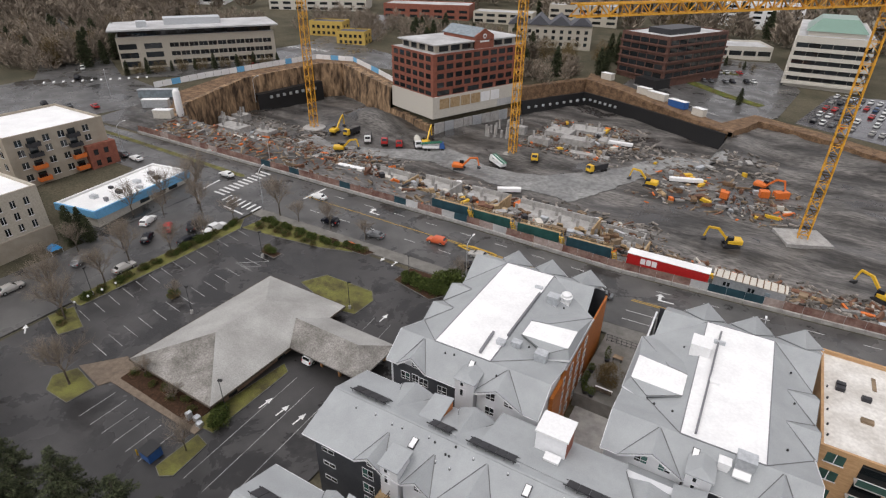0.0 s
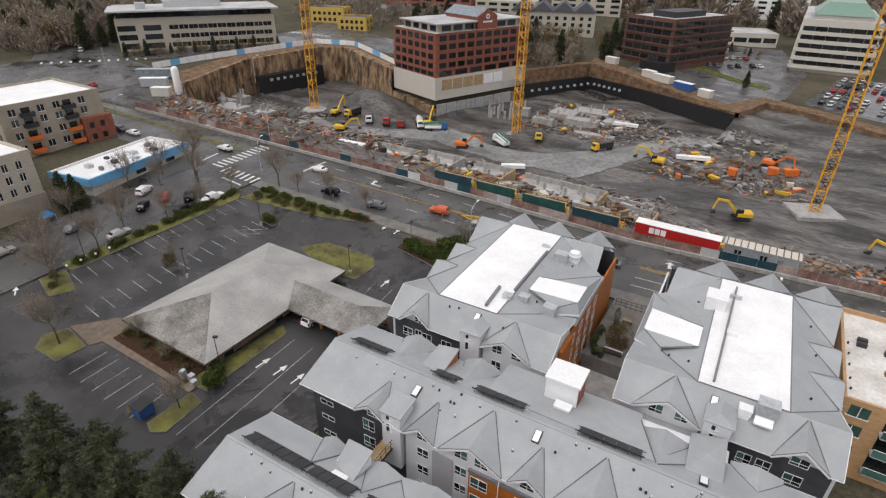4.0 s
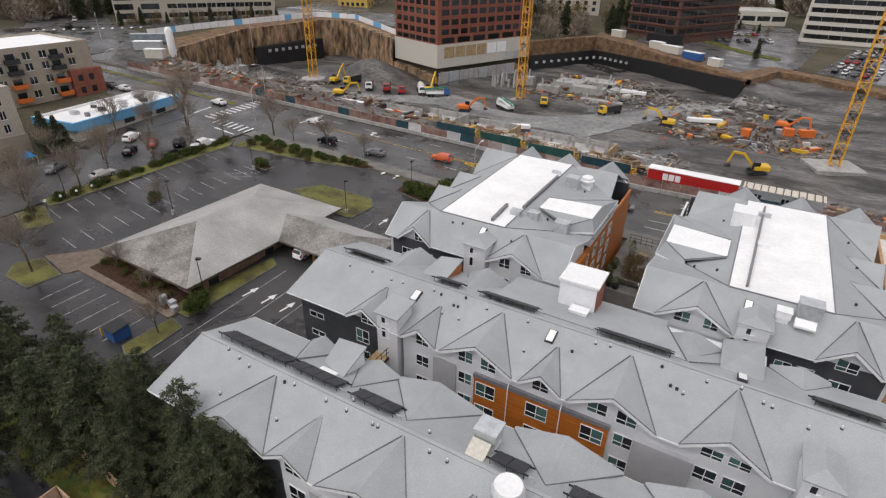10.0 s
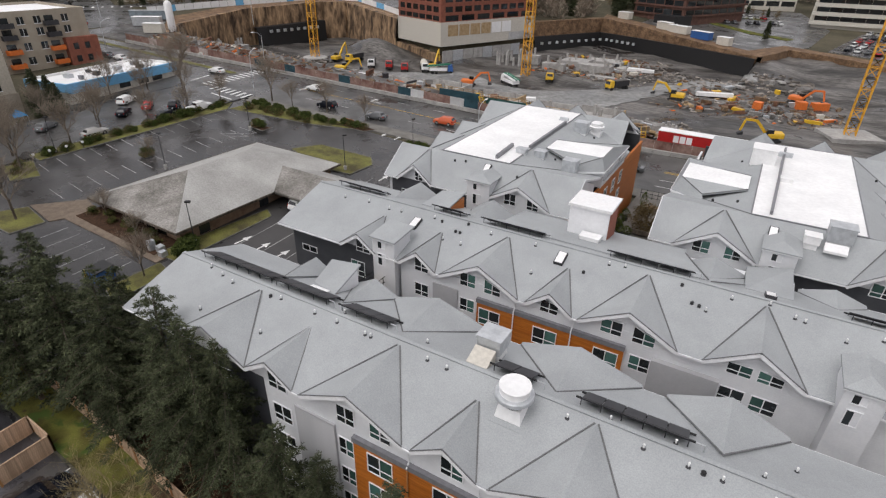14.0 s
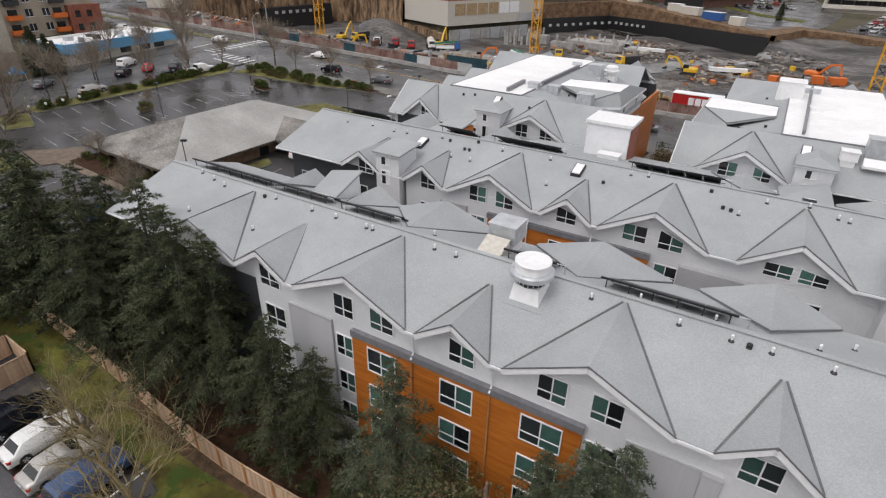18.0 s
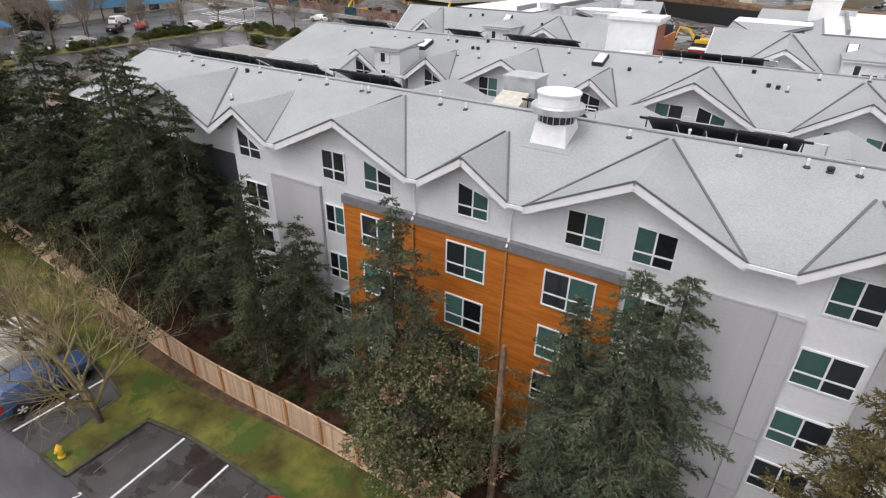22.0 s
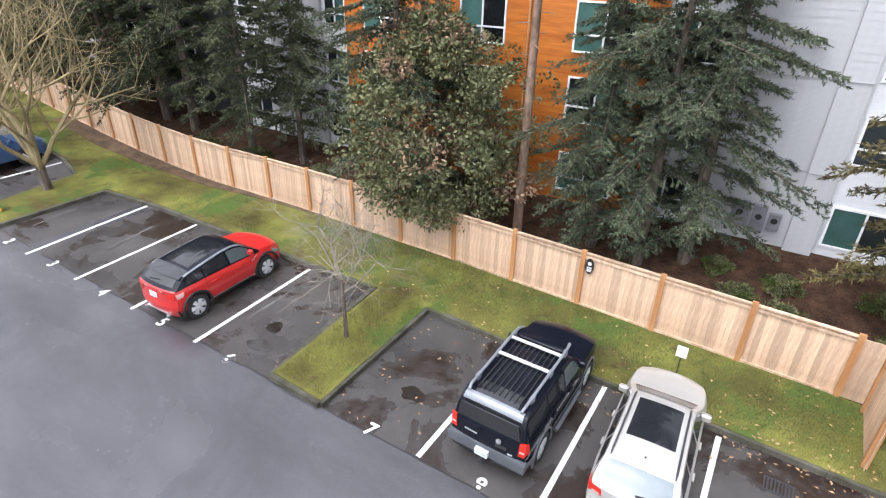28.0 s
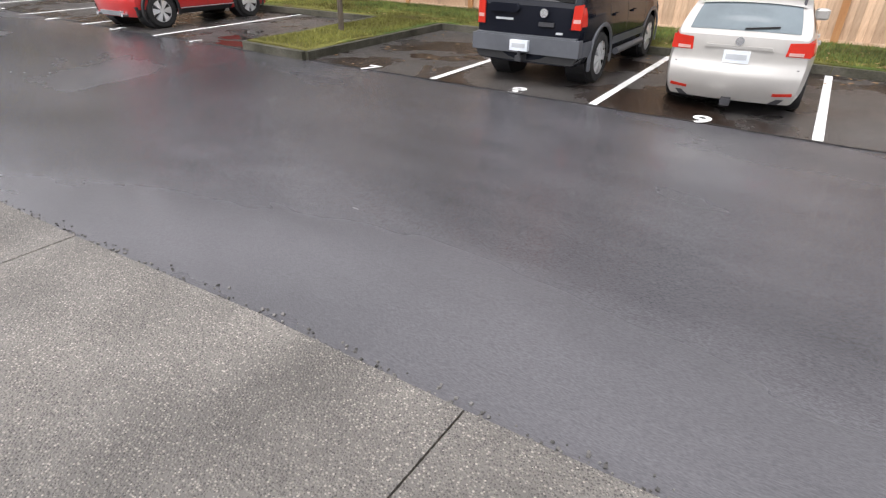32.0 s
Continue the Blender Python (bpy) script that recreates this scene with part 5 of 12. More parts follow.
def vent(x, y, z, dark=False):
    key = ("vent", dark)
    if key not in KIT:
        e = empty("roof_vent", (0, 0, 0), "small black roof vent cowl" if dark else "short white vent pipe with a dark flashing", "roof vent", "roof vents")
        part("flashing", Shape().lathe([(0.14, 0.0), (0.13, 0.03), (0.07, 0.09), (0.045, 0.10)], 10).mesh("flashing", M["steel"]), e)
        part("pipe", (Shape().lathe([(0.12, 0.08), (0.13, 0.18), (0.09, 0.23)], 10) if dark else Shape().lathe([(0.045, 0.02), (0.045, 0.24), (0.062, 0.26), (0.062, 0.33), (0.04, 0.35)], 10)).mesh("pipe", M["black" if dark else "whitemetal"]), e)
        KIT[key] = e
        e.matrix_basis = pose(x, y, z - 0.03)
        return e
    return copy_thing(KIT[key], pose(x, y, z - 0.03))


for x, y, dark in ((-33.5, 21.1, 0), (-31.95, 20.85, 0), (-30.6, 20.6, 0), (-31.0, 17.85, 0), (-26.8, 20.7, 1), (-25.9, 20.85, 0), (-22.7, 20.8, 0), (-20.75, 20.8, 0), (-20.9, 21.8, 0), (-25.2, 18.1, 0), (-18.35, 20.75, 0), (-17.9, 20.75, 0),
                   (-14.5, 22.2, 0), (-13.6, 20.75, 0), (-12.2, 20.7, 0), (-4.7, 20.7, 0), (-2.65, 21.65, 0), (-0.7, 20.75, 0), (0.65, 21.85, 0), (1.45, 20.75, 0), (2.15, 20.7, 1), (3.0, 20.75, 0), (4.7, 22.0, 0), (6.2, 23.8, 0), (5.2, 20.75, 0), (8.0, 20.4, 0)):
    vent(x, y, roof_a(y), dark)
for x, y, dark in ((-34.0, 37.2, 0), (-31.2, 37.4, 0), (-28.65, 37.2, 0), (-27.3, 37.3, 0), (-23.8, 37.6, 0), (-22.9, 37.4, 1), (-20.45, 37.9, 1), (-21.1, 36.7, 1), (-20.65, 36.7, 1), (-18.0, 37.5, 0), (-21.7, 35.5, 0), (-19.9, 35.5, 0), (-13.9, 37.6, 0), (-13.0, 34.7, 0), (-9.25, 36.2, 1), (-7.7, 37.7, 0),
                   (-6.5, 37.9, 0), (-2.2, 37.6, 1), (-1.2, 36.2, 1), (-0.7, 36.1, 1), (-0.2, 35.9, 0), (1.2, 37.6, 0), (3.6, 38.0, 0), (5.2, 37.4, 0), (5.8, 37.3, 0), (8.2, 36.6, 0), (10.2, 37.5, 0)):
    vent(x, y, roof_b(y), dark)
for x, y, z in ((-29.9, 50.6, 16.15), (-28.6, 50.8, 16.25), (-22.0, 50.3, 15.9), (-17.5, 57.0, 14.85), (-19.5, 70.2, 15.5), (-20.5, 58.0, 15.9), (11.6, 57.0, 15.8), (12.3, 66.0, 15.55), (11.8, 72.0, 15.75), (6.0, 51.2, 15.95), (4.4, 50.8, 15.7), (-0.8, 56.0, 16.3), (-3.0, 57.0, 15.55), (-1.5, 70.0, 16.0)):
    vent(x, y, z, True)


def skylight(x, y, z, slope, w=0.75, l=1.35):
    e = empty("skylight", (x, y, z), "dark-framed skylight with a milky white dome on the roof slope", "skylight", "skylights")
    a = math.atan(slope)
    m = Matrix.Translation((x, y, z)) @ Matrix.Rotation(a, 4, "X")
    part("frame", Shape().box(-w / 2, w / 2, -l / 2, l / 2, -0.1, 0.26, m).mesh("frame", M["steel"]), e)
    part("pane", Shape().box(-w / 2 + 0.07, w / 2 - 0.07, -l / 2 + 0.07, l / 2 - 0.07, 0.26, 0.30, m).mesh("pane", M["whitemetal"]), e)


for x, y, z, s in ((-25.1, 36.3, roof_b(36.3), 0.323), (-11.4, 36.9, roof_b(36.9), 0.323), (-25.7, 50.4, 15.95, 0.72), (2.6, 51.1, 15.8, 0.73), (3.6, 39.6, roof_b(39.6), -0.328)):
    skylight(x, y, z, s)

fan = empty("roof_fan", (-7.55, 20.0, roof_a(20.0)), "large round galvanised roof exhaust fan on a white curb", "roof fan")
zf0 = roof_a(20.0)
part("curb", Shape().add([(-8.34, 19.2, zf0 - 0.4), (-6.76, 19.2, zf0 - 0.4), (-6.76, 20.8, zf0 - 0.1), (-8.34, 20.8, zf0 - 0.1), (-8.2, 19.35, zf0 + 0.62), (-6.9, 19.35, zf0 + 0.62), (-6.9, 20.65, zf0 + 0.62), (-8.2, 20.65, zf0 + 0.62)],
     [(0, 1, 5, 4), (1, 2, 6, 5), (2, 3, 7, 6), (3, 0, 4, 7), (4, 5, 6, 7)]).mesh("curb", M["whitemetal"]), fan)
part("apron", Shape().prism([(-8.6, 18.9), (-6.5, 18.9), (-6.5, 21.0), (-8.6, 21.0)], zf0 - 0.5, [roof_a(18.9) + 0.02] * 2 + [roof_a(21.0) + 0.02] * 2).mesh("apron", M["shingle"]), fan, "grey sheet flashing round the curb")
part("neck", Shape().lathe([(0.70, 0.6), (0.72, 1.02)], 28, (-7.55, 20.0, zf0)).mesh("neck", M["steel"], True), fan, "dark open neck")
part("wind_band", Shape().lathe([(0.74, 0.96), (1.04, 1.0), (1.09, 1.04), (1.09, 1.27), (1.04, 1.33), (0.84, 1.33)], 36, (-7.55, 20.0, zf0)).mesh("wind_band", M["galv"], True), fan, "wide galvanised wind band")
part("drum", Shape().lathe([(0.84, 1.2), (0.84, 1.72)], 36, (-7.55, 20.0, zf0)).mesh("drum", M["whitemetal"], True), fan, "white drum")
part("cap", Shape().lathe([(0.84, 1.70), (0.89, 1.72), (0.90, 1.80), (0.85, 1.83), (0.78, 1.79), (0.35, 1.84), (0.0, 1.86)], 36, (-7.55, 20.0, zf0)).mesh("cap", M["whitemetal"], True), fan, "white rimmed cap")
for a in range(18):
    ca_, sa_ = math.cos(a * 0.349), math.sin(a * 0.349)
    part("rib", Shape().beam((-7.55 + 0.73 * ca_, 20.0 + 0.73 * sa_, zf0 + 0.62), (-7.55 + 0.73 * ca_, 20.0 + 0.73 * sa_, zf0 + 1.02), 0.03).mesh("rib", M["galv"]), fan)


def duct_unit(x, y, z, w=1.6, d=1.5, h=1.2, white=True, m="galv", reach=1.35, lift=0.4):
    e = empty("rooftop_unit", (x, y, z), "boxy white rooftop air unit" if m != "galv" else "boxy galvanised rooftop air unit with a pale hood", "air unit", "rooftop units")
    part("cabinet", Shape().box(x - w / 2, x + w / 2, y - d / 2, y + d / 2, z + 0.15, z + h).mesh("cabinet", M[m]), e)
    part("lid", Shape().box(x - w / 2 - 0.06, x + w / 2 + 0.06, y - d / 2 - 0.06, y + d / 2 + 0.06, z + h, z + h + 0.08).mesh("lid", M[m]), e)
    part("curb", Shape().box(x - w / 2 + 0.1, x + w / 2 - 0.1, y - d / 2 + 0.1, y + d / 2 - 0.1, z - 0.5, z + 0.15).mesh("curb", M["whitemetal"]), e)
    if white:
        s = Shape().prism([(x - w / 2, y - d / 2 - reach), (x + w / 2 - 0.2, y - d / 2 - reach), (x + w / 2 - 0.2, y - d / 2 - 0.1), (x - w / 2, y - d / 2 - 0.1)], z - 0.55, [z + lift - 0.25, z + lift - 0.25, z + lift + 0.2, z + lift + 0.2])
        part("hood", s.mesh("hood", M["creamlight" if lift > 0.3 else "whitemetal"]), e, "pale sheet-metal hood")
    return e


duct_unit(-10.7, 23.9, roof_a(23.9) + 0.55)
duct_unit(-21.3, 70.0, 15.95, w=1.7, d=1.4, h=1.5, white=False)
duct_unit(-22.0, 57.0, 16.15, w=1.3, d=1.0, h=0.85, white=False)
duct_unit(-18.3, 57.0, 15.1, w=1.6, d=1.3, h=1.5, white=False)
duct_unit(-10.6, 42.3, 14.9, w=1.7, d=1.0, h=0.6, m="whitemetal", reach=1.0, lift=0.1)
duct_unit(5.5, 51.0, 15.75, w=1.2, d=1.1, h=0.85, white=False, m="whitemetal")
duct_unit(7.4, 51.6, 16.2, w=1.9, d=1.5, h=1.5, reach=0.8, lift=-0.1)
duct_unit(0.5, 69.3, 16.35, w=2.5, d=2.6, h=2.0, white=False, m="whitemetal")
duct_unit(-23.8, 55.6, 16.75, w=1.2, d=0.9, h=0.6, white=False)
fan2 = empty("roof_fan", (-19.8, 72.0, 15.5), "white round exhaust fan on a flared base", "roof fan")
part("base", Shape().box(-20.5, -19.1, 71.3, 72.7, 14.9, 15.9).mesh("base", M["whitemetal"]), fan2)
part("drum", Shape().lathe([(0.6, 0.0), (0.55, 0.4), (0.95, 0.5), (1.0, 0.75), (0.8, 0.8), (0.78, 1.2), (0.5, 1.35), (0.0, 1.4)], 24, (-19.8, 72.0, 15.9)).mesh("drum", M["whitemetal"], True), fan2)


def roof_duct(pts, w=0.45, h=0.5, m="galv"):
    e = empty("roof_duct", pts[0], "long dark weathered roof duct on the white membrane", "duct")
    s = Shape()
    for a, b in zip(pts, pts[1:]):
        s.beam(a, b, w, h)
    part("duct", s.mesh("duct", M[m]), e)


roof_duct([(-23.65, 57.6, 17.0), (-23.65, 70.2, 17.0)], 0.30, 0.36, "coping")
roof_duct([(-25.45, 52.3, 17.0), (-25.75, 57.3, 17.0)], 0.34, 0.4, "coping")
roof_duct([(-25.0, 71.7, 17.0), (-23.8, 71.7, 17.0)], 0.5, 0.4, "galv")
roof_duct([(2.6, 75.0, 17.0), (2.45, 69.6, 17.0), (2.3, 61.8, 17.0), (2.1, 53.1, 17.0)], 0.24, 0.34, "coping")
roof_duct([(1.4, 72.2, 17.05), (3.4, 72.2, 17.05)], 0.4, 0.5, "galv")
roof_duct([(2.4, 63.4, 17.0), (3.6, 63.4, 17.0)], 1.0, 0.4, "tpo")

# the whole complex stands a little askew: every wing, with what is on its roof, turns about its own middle
bpy.context.view_layer.update()
for ob in list(scene.objects):
    if ob.parent is None and ob not in BEFORE and ob.type != "CAMERA":
        x, y = ob.matrix_basis.translation.xy
        c = (-9.7, 15.7) if y < 29.5 else ((-9.5, 32.0) if y < 47.2 and ob not in (blockc, blockd) else ((-26.0, 51.6) if x < -11 else (4.0, 52.4)))
        ob.matrix_basis = Matrix.Translation((*c, 0)) @ Matrix.Rotation(radians(1.7), 4, "Z") @ Matrix.Translation((-c[0], -c[1], 0)) @ ob.matrix_basis

# ---- the numbered car park, its kerbs, grass and fence ----
BAYS = [(-20.16, 3.54, -20.43, 8.3), (-17.15, 3.72, -17.38, 8.4), (-14.1, 3.88, -14.3, 8.5), (-11.18, 4.02, -11.38, 8.6), (-3.77, 4.46, -3.8, 8.9), (-1.06, 4.57, -1.12, 8.95), (1.7, 4.67, 1.6, 8.85), (4.6, 4.8, 4.5, 8.9),
        (-27.35, 3.6, -27.2, 8.1), (-30.1, 3.5, -30.2, 8.3), (-32.9, 3.4, -33.1, 8.3), (-35.7, 3.4, -35.9, 8.3), (-38.5, 3.4, -38.8, 8.3)]
for x0, y0, x1, y1 in BAYS:
    tagged(new("bay_line", ribbon(Shape(), [(x0, y0), (x1, y1)], 0.12, 0.012 if x0 > -18 else 0.032).mesh("bay_line", M["paint"])), "worn white painted bay line on wet asphalt", "road marking", "bay lines")
for x0, y0, x1, y1 in ((-18.24, 5.4, -18.56, 7.3), (-10.86, 5.7, -10.9, 7.5), (-22.04, 4.6, -22.26, 6.4), (-15.3, 6.3, -15.4, 7.9)):
    tagged(new("bay_line", ribbon(Shape(), [(x0, y0), (x1, y1)], 0.07, 0.011 if x0 > -17 else 0.03).mesh("bay_line", M["fadedpaint"])), "faded remains of an older bay line", "road marking", "bay lines")
for x, y, rx, ry, seed in ((-8.95, 4.55, 0.62, 0.22, 2), (-9.6, 5.0, 0.40, 0.26, 5), (-9.9, 5.75, 0.28, 0.20, 6), (-5.0, 5.9, 0.32, 0.25, 3)):
    pts = []
    for k in range(22):
        a = 6.2832 * k / 22
        q = 1 + 0.45 * noise.noise(Vector((math.cos(a) * 1.6, math.sin(a) * 1.6, seed * 3.1)))
        px_, py_ = x + rx * q * math.cos(a), y + ry * q * math.sin(a)
        pts.append((px_, py_, land(px_, py_) + 0.0085))
    tagged(new("puddle", mesh("puddle", pts, [tuple(range(22))], M["puddle"])), "shallow brown puddle on the asphalt", "puddle", "puddles")
for n, x, y in (("2", -21.47, 3.63), ("3", -18.72, 3.83), ("4", -15.64, 3.91), ("5", -12.72, 4.1), ("6", -9.84, 4.19), ("7", -5.12, 4.5), ("8", -2.28, 4.66), ("9", 0.38, 4.76), ("10", 3.1, 4.82)):
    ob = new("bay_number", words(n, 0.50, M["paint"], "bay_number", 0.002))
    ob.matrix_basis = pose(x, y - 0.06, land(x, y - 0.06) + (0.020 if x > -18 else 0.035), 1.72, 0.75, 2)
    tagged(ob, "white stencilled bay number on wet asphalt", "road marking", "bay numbers")
joint = [(-40 + 0.5 * k, 0) for k in range(110)]
joint = [(x, float(np.interp(x, [-40.5, -27.2, -24.0, -8.3, -6.5, 4.9, 16], [3.35, 3.5, 3.75, 4.22, 4.30, 4.78, 5.0])) + 0.07 * noise.noise(Vector((x * 1.3, 0, 0)))) for x, _ in joint]
tagged(new("asphalt_joint", ribbon(Shape(), joint, 0.028, 0.009).mesh("asphalt_joint", M["black"])), "dark cracked joint between lane and bays", "crack", kind="structure")
ISL = [(-8.3, 4.35), (-6.6, 4.35), (-6.75, 8.95), (-8.6, 8.95)]
ISL2 = [(-24.65, 3.8), (-22.9, 3.9), (-22.85, 7.85), (-25.2, 7.85)]


def grass_z(x, y):
    return land(x, y) + 0.16 + 0.04 * noise.noise(Vector((x * 0.8, y * 0.8, 0)))


STRIP = [(-60, 8.7), (-27.3, 8.4), (-25.2, 7.85), (-22.85, 7.85), (-20, 8.45), (-8.6, 8.9), (-6.75, 8.95), (12, 9.15), (12, 11.75), (-7, 11.75), (-12, 11.68), (-16, 11.55), (-18.5, 11.4), (-23, 11.08), (-27, 11.08), (-38.7, 11.6), (-60, 11.85)]
sheet("grass_strip", STRIP, M["grass"], 0, 0.8, "mossy green grass strip along the fence", "grass", zfun=grass_z)
sheet("grass_island", ISL, M["grass"], 0, 0.5, "mossy grass island between parking bays", "grass", zfun=grass_z)
sheet("grass_island", ISL2, M["grass"], 0, 0.6, "mossy grass island between parking bays", "grass", zfun=grass_z)
kerb("kerb", [(-8.75, 8.85), (-8.3, 4.3), (-6.58, 4.3), (-6.7, 8.95), (12, 9.12)], "low mossy concrete kerb round the bays", closed=False)
kerb("kerb", [(-60, 8.6), (-27.4, 8.3), (-25.3, 7.8), (-24.75, 3.7), (-22.82, 3.8), (-22.77, 7.75), (-20, 8.35), (-8.75, 8.85)], "low mossy concrete kerb round the bays", closed=False)
sheet("planting_bed", [(-50, 11.7), (-38.7, 11.6), (-27, 11.08), (-23, 11.08), (-18.5, 11.4), (-16, 11.55), (-12, 11.68), (-7, 11.75), (14, 11.75), (14, 17.0), (-50, 17.4)], M["soil"], 0.05, 1.5, "dark bark mulch bed behind the fence", "planting bed", zfun=ground_z)

sheet("mulch_strip", [(-13.5, 11.55), (-17, 11.2), (-20, 10.75), (-24, 10.25), (-28, 10.1), (-33, 10.5), (-33, 11.3), (-27, 11.06), (-23, 11.06), (-18.5, 11.38), (-16, 11.53), (-13.5, 11.62)], M["mulch"], 0, 0.7, "brown bark mulch along the foot of the fence", "planting bed", zfun=lambda x, y: grass_z(x, y) + 0.02)

rng = np.random.default_rng(5)


def blades(name, label, n, poly, zfun, material, h=0.06, w=0.008, category="grass"):
    xs, ys = [p[0] for p in poly], [p[1] for p in poly]
    v, f = [], []
    while len(f) < n:
        x, y = rng.uniform(min(xs), max(xs)), rng.uniform(min(ys), max(ys))
        if not inside(x, y, poly):
            continue
        z, a, k = zfun(x, y), rng.uniform(0, 6.283), h * rng.uniform(0.4, 1.3)
        dx, dy = math.cos(a) * w, math.sin(a) * w
        lx, ly = rng.normal(0, 0.5, 2) * k
        v += [(x - dx, y - dy, z - 0.01), (x + dx, y + dy, z - 0.01), (x + lx, y + ly, z + k)]
        f.append((len(v) - 3, len(v) - 2, len(v) - 1))
    return tagged(new(name, mesh(name, v, f, material)), label, category, kind="stuff")


blades("grass_blades", "short mossy grass blades on the strip", 30000, [(-16, 8.95), (6, 9.15), (6, 11.7), (-16, 11.7)], grass_z, M["blade"])
blades("grass_blades", "fresher green grass blades along the fence", 24000, [(-11, 10.3), (-4, 9.6), (6, 9.4), (6, 11.7), (-11, 11.7)], grass_z, M["freshblade"])
blades("grass_blades", "short mossy grass blades on the island", 7000, [(-8.2, 4.45), (-6.7, 4.45), (-6.8, 8.9), (-8.5, 8.9)], grass_z, M["blade"])
blades("grass_blades", "short mossy grass blades further along the strip", 9000, [(-40, 8.7), (-16, 8.9), (-16, 11.3), (-20, 10.7), (-24, 10.2), (-28, 10.0), (-40, 10.6)], grass_z, M["blade"], 0.045, 0.012)
lv, lf = [], []
for _ in range(760):
    x = rng.uniform(-10, 9) if _ < 520 else rng.uniform(1.6, 8)
    y = rng.choice([rng.normal(9.0, 0.25), rng.uniform(8.0, 11.5), rng.uniform(4.5, 9.0) if x < -6.8 or -6.6 < x < -3.9 else 9.0])
    z = (grass_z(x, y) + 0.03) if y > 9.05 else land(x, y) + 0.012
    a, s = rng.uniform(0, 6.28), rng.uniform(0.03, 0.07)
    c, d = math.cos(a) * s, math.sin(a) * s
    lv += [(x - c, y - d, z), (x + d * 0.5, y - c * 0.5, z + 0.01), (x + c, y + d, z + 0.004), (x - d * 0.5, y + c * 0.5, z + 0.012)]
    lf.append(tuple(range(len(lv) - 4, len(lv))))
tagged(new("fallen_leaves", mesh("fallen_leaves", lv, lf, surf("fallen_leaves", (0.20, 0.11, 0.045), (0.42, 0.28, 0.15), 2, 0.7, spread=0.4))), "tan fallen leaves on the kerb and bays", "leaves", kind="stuff")

gv_ = Shape()
for _ in range(420):
    x = rng.uniform(-6, 7)
    y = float(np.interp(x, [p[0] for p in APRON], [p[1] for p in APRON])) + abs(rng.normal(0, 0.045)) - 0.01
    s = rng.uniform(0.003, 0.009)
    gv_.box(-s, s * rng.uniform(0.7, 1.6), -s, s, -0.004, s, pose(x, y, land(x, y) + 0.003, rng.uniform(-25, 25), rng.uniform(-25, 25), rng.uniform(0, 180)))
tagged(new("edge_gravel", gv_.mesh("edge_gravel", surf("dark_edge_grit", (0.045, 0.043, 0.040), (0.14, 0.132, 0.124), 3, 0.8, spread=0.6))), "dark grit along the broken asphalt edge", "gravel", kind="stuff")

# storm drain in the empty bay
drain = empty("storm_drain", (2.9, 8.1, land(2.9, 8.1)), "dark cast-iron storm drain grate in the asphalt", "drain")
zd = land(2.9, 8.1)
for ya in (7.9, 8.28):
    part("frame_bar", Shape().box(2.6, 3.2, ya, ya + 0.04, zd - 0.05, zd + 0.016).mesh("frame_bar", M["steel"]), drain)
for i in range(9):
    part("bar", Shape().box(2.61 + i * 0.068, 2.64 + i * 0.068, 7.94, 8.28, zd - 0.04, zd + 0.016).mesh("bar", M["steel"]), drain)

# fence: posts, rails and boards
FY = 11.78


def fence_y(x):
    return float(np.interp(x, [-60, -38.7, -30, -27, -23, -20.5, -18.5, -16, -12, -7], [11.9, 11.62, 11.22, 11.1, 11.1, 11.25, 11.42, 11.58, 11.70, FY]))


def fence_base(x):
    return land(x, fence_y(x)) + 0.16


def fence_turn(x):
    return math.degrees(math.atan2(fence_y(x + 1) - fence_y(x - 1), 2))


fence = empty("wooden_fence", (-18, FY, 0.4), "new cedar board fence with darker posts along the grass", "fence")
px = [3.75 - 2.27 * i for i in range(24)]
for x in px:
    b = fence_base(x)
    part("post", Shape().box(-0.07, 0.07, -0.075, 0.02, b - 0.3, b + 1.86).mesh("post", M["post"]), fence, at=(x, fence_y(x), 0), rz=fence_turn(x))
bm_board = {}
far = Shape()
x, i = 4.25, 0
rb = random.Random(3)
while x > -48.6:
    k = rb.randrange(5)
    if k not in bm_board:
        w, j = 0.0676, [rb.uniform(-0.003, 0.003) for _ in range(4)]
        s = Shape().add([(-w, 0 + j[0], 0), (w, 0 + j[1], 0), (w, 0.022 + j[1], 0), (-w, 0.022 + j[0], 0), (-w, j[2], 1.74), (w, j[3], 1.74), (w, 0.022 + j[3], 1.74), (-w, 0.022 + j[2], 1.74)],
                        [(0, 1, 5, 4), (1, 2, 6, 5), (2, 3, 7, 6), (3, 0, 4, 7), (4, 5, 6, 7)])
        bm_board[k] = s.mesh("board", M["fence"])
    b = fence_base(x)
    if i < 300:
        part("board", bm_board[k], fence, at=(x, fence_y(x) + rb.uniform(0, 0.004), b + rb.uniform(-0.008, 0.008)), rz=fence_turn(x))
    else:
        far.box(-0.0676, 0.0676, 0, 0.022, 0, 1.74, pose(x, fence_y(x), b, 0, 0, fence_turn(x)))
    x -= 0.138
    i += 1
tagged(part("far_boards", far.mesh("far_boards", M["fence"]), fence), kind="stuff")
for zz, ww, hh in ((1.78, 0.09, 0.045), (0.02, 0.04, 0.09), (1.66, 0.03, 0.09)):
    for a, b in zip(px, px[1:]):
        part("rail", Shape().beam((a, fence_y(a) - (0.02 if zz > 1.7 else 0.03), fence_base(a) + zz), (b, fence_y(b) - (0.02 if zz > 1.7 else 0.03), fence_base(b) + zz), ww, hh).mesh("rail", M["fence"]), fence)
pen = empty("bin_enclosure", (-42.8, 6.6, land(-42.8, 6.6)), "tan cedar board bin enclosure at the end of the bays", "enclosure")
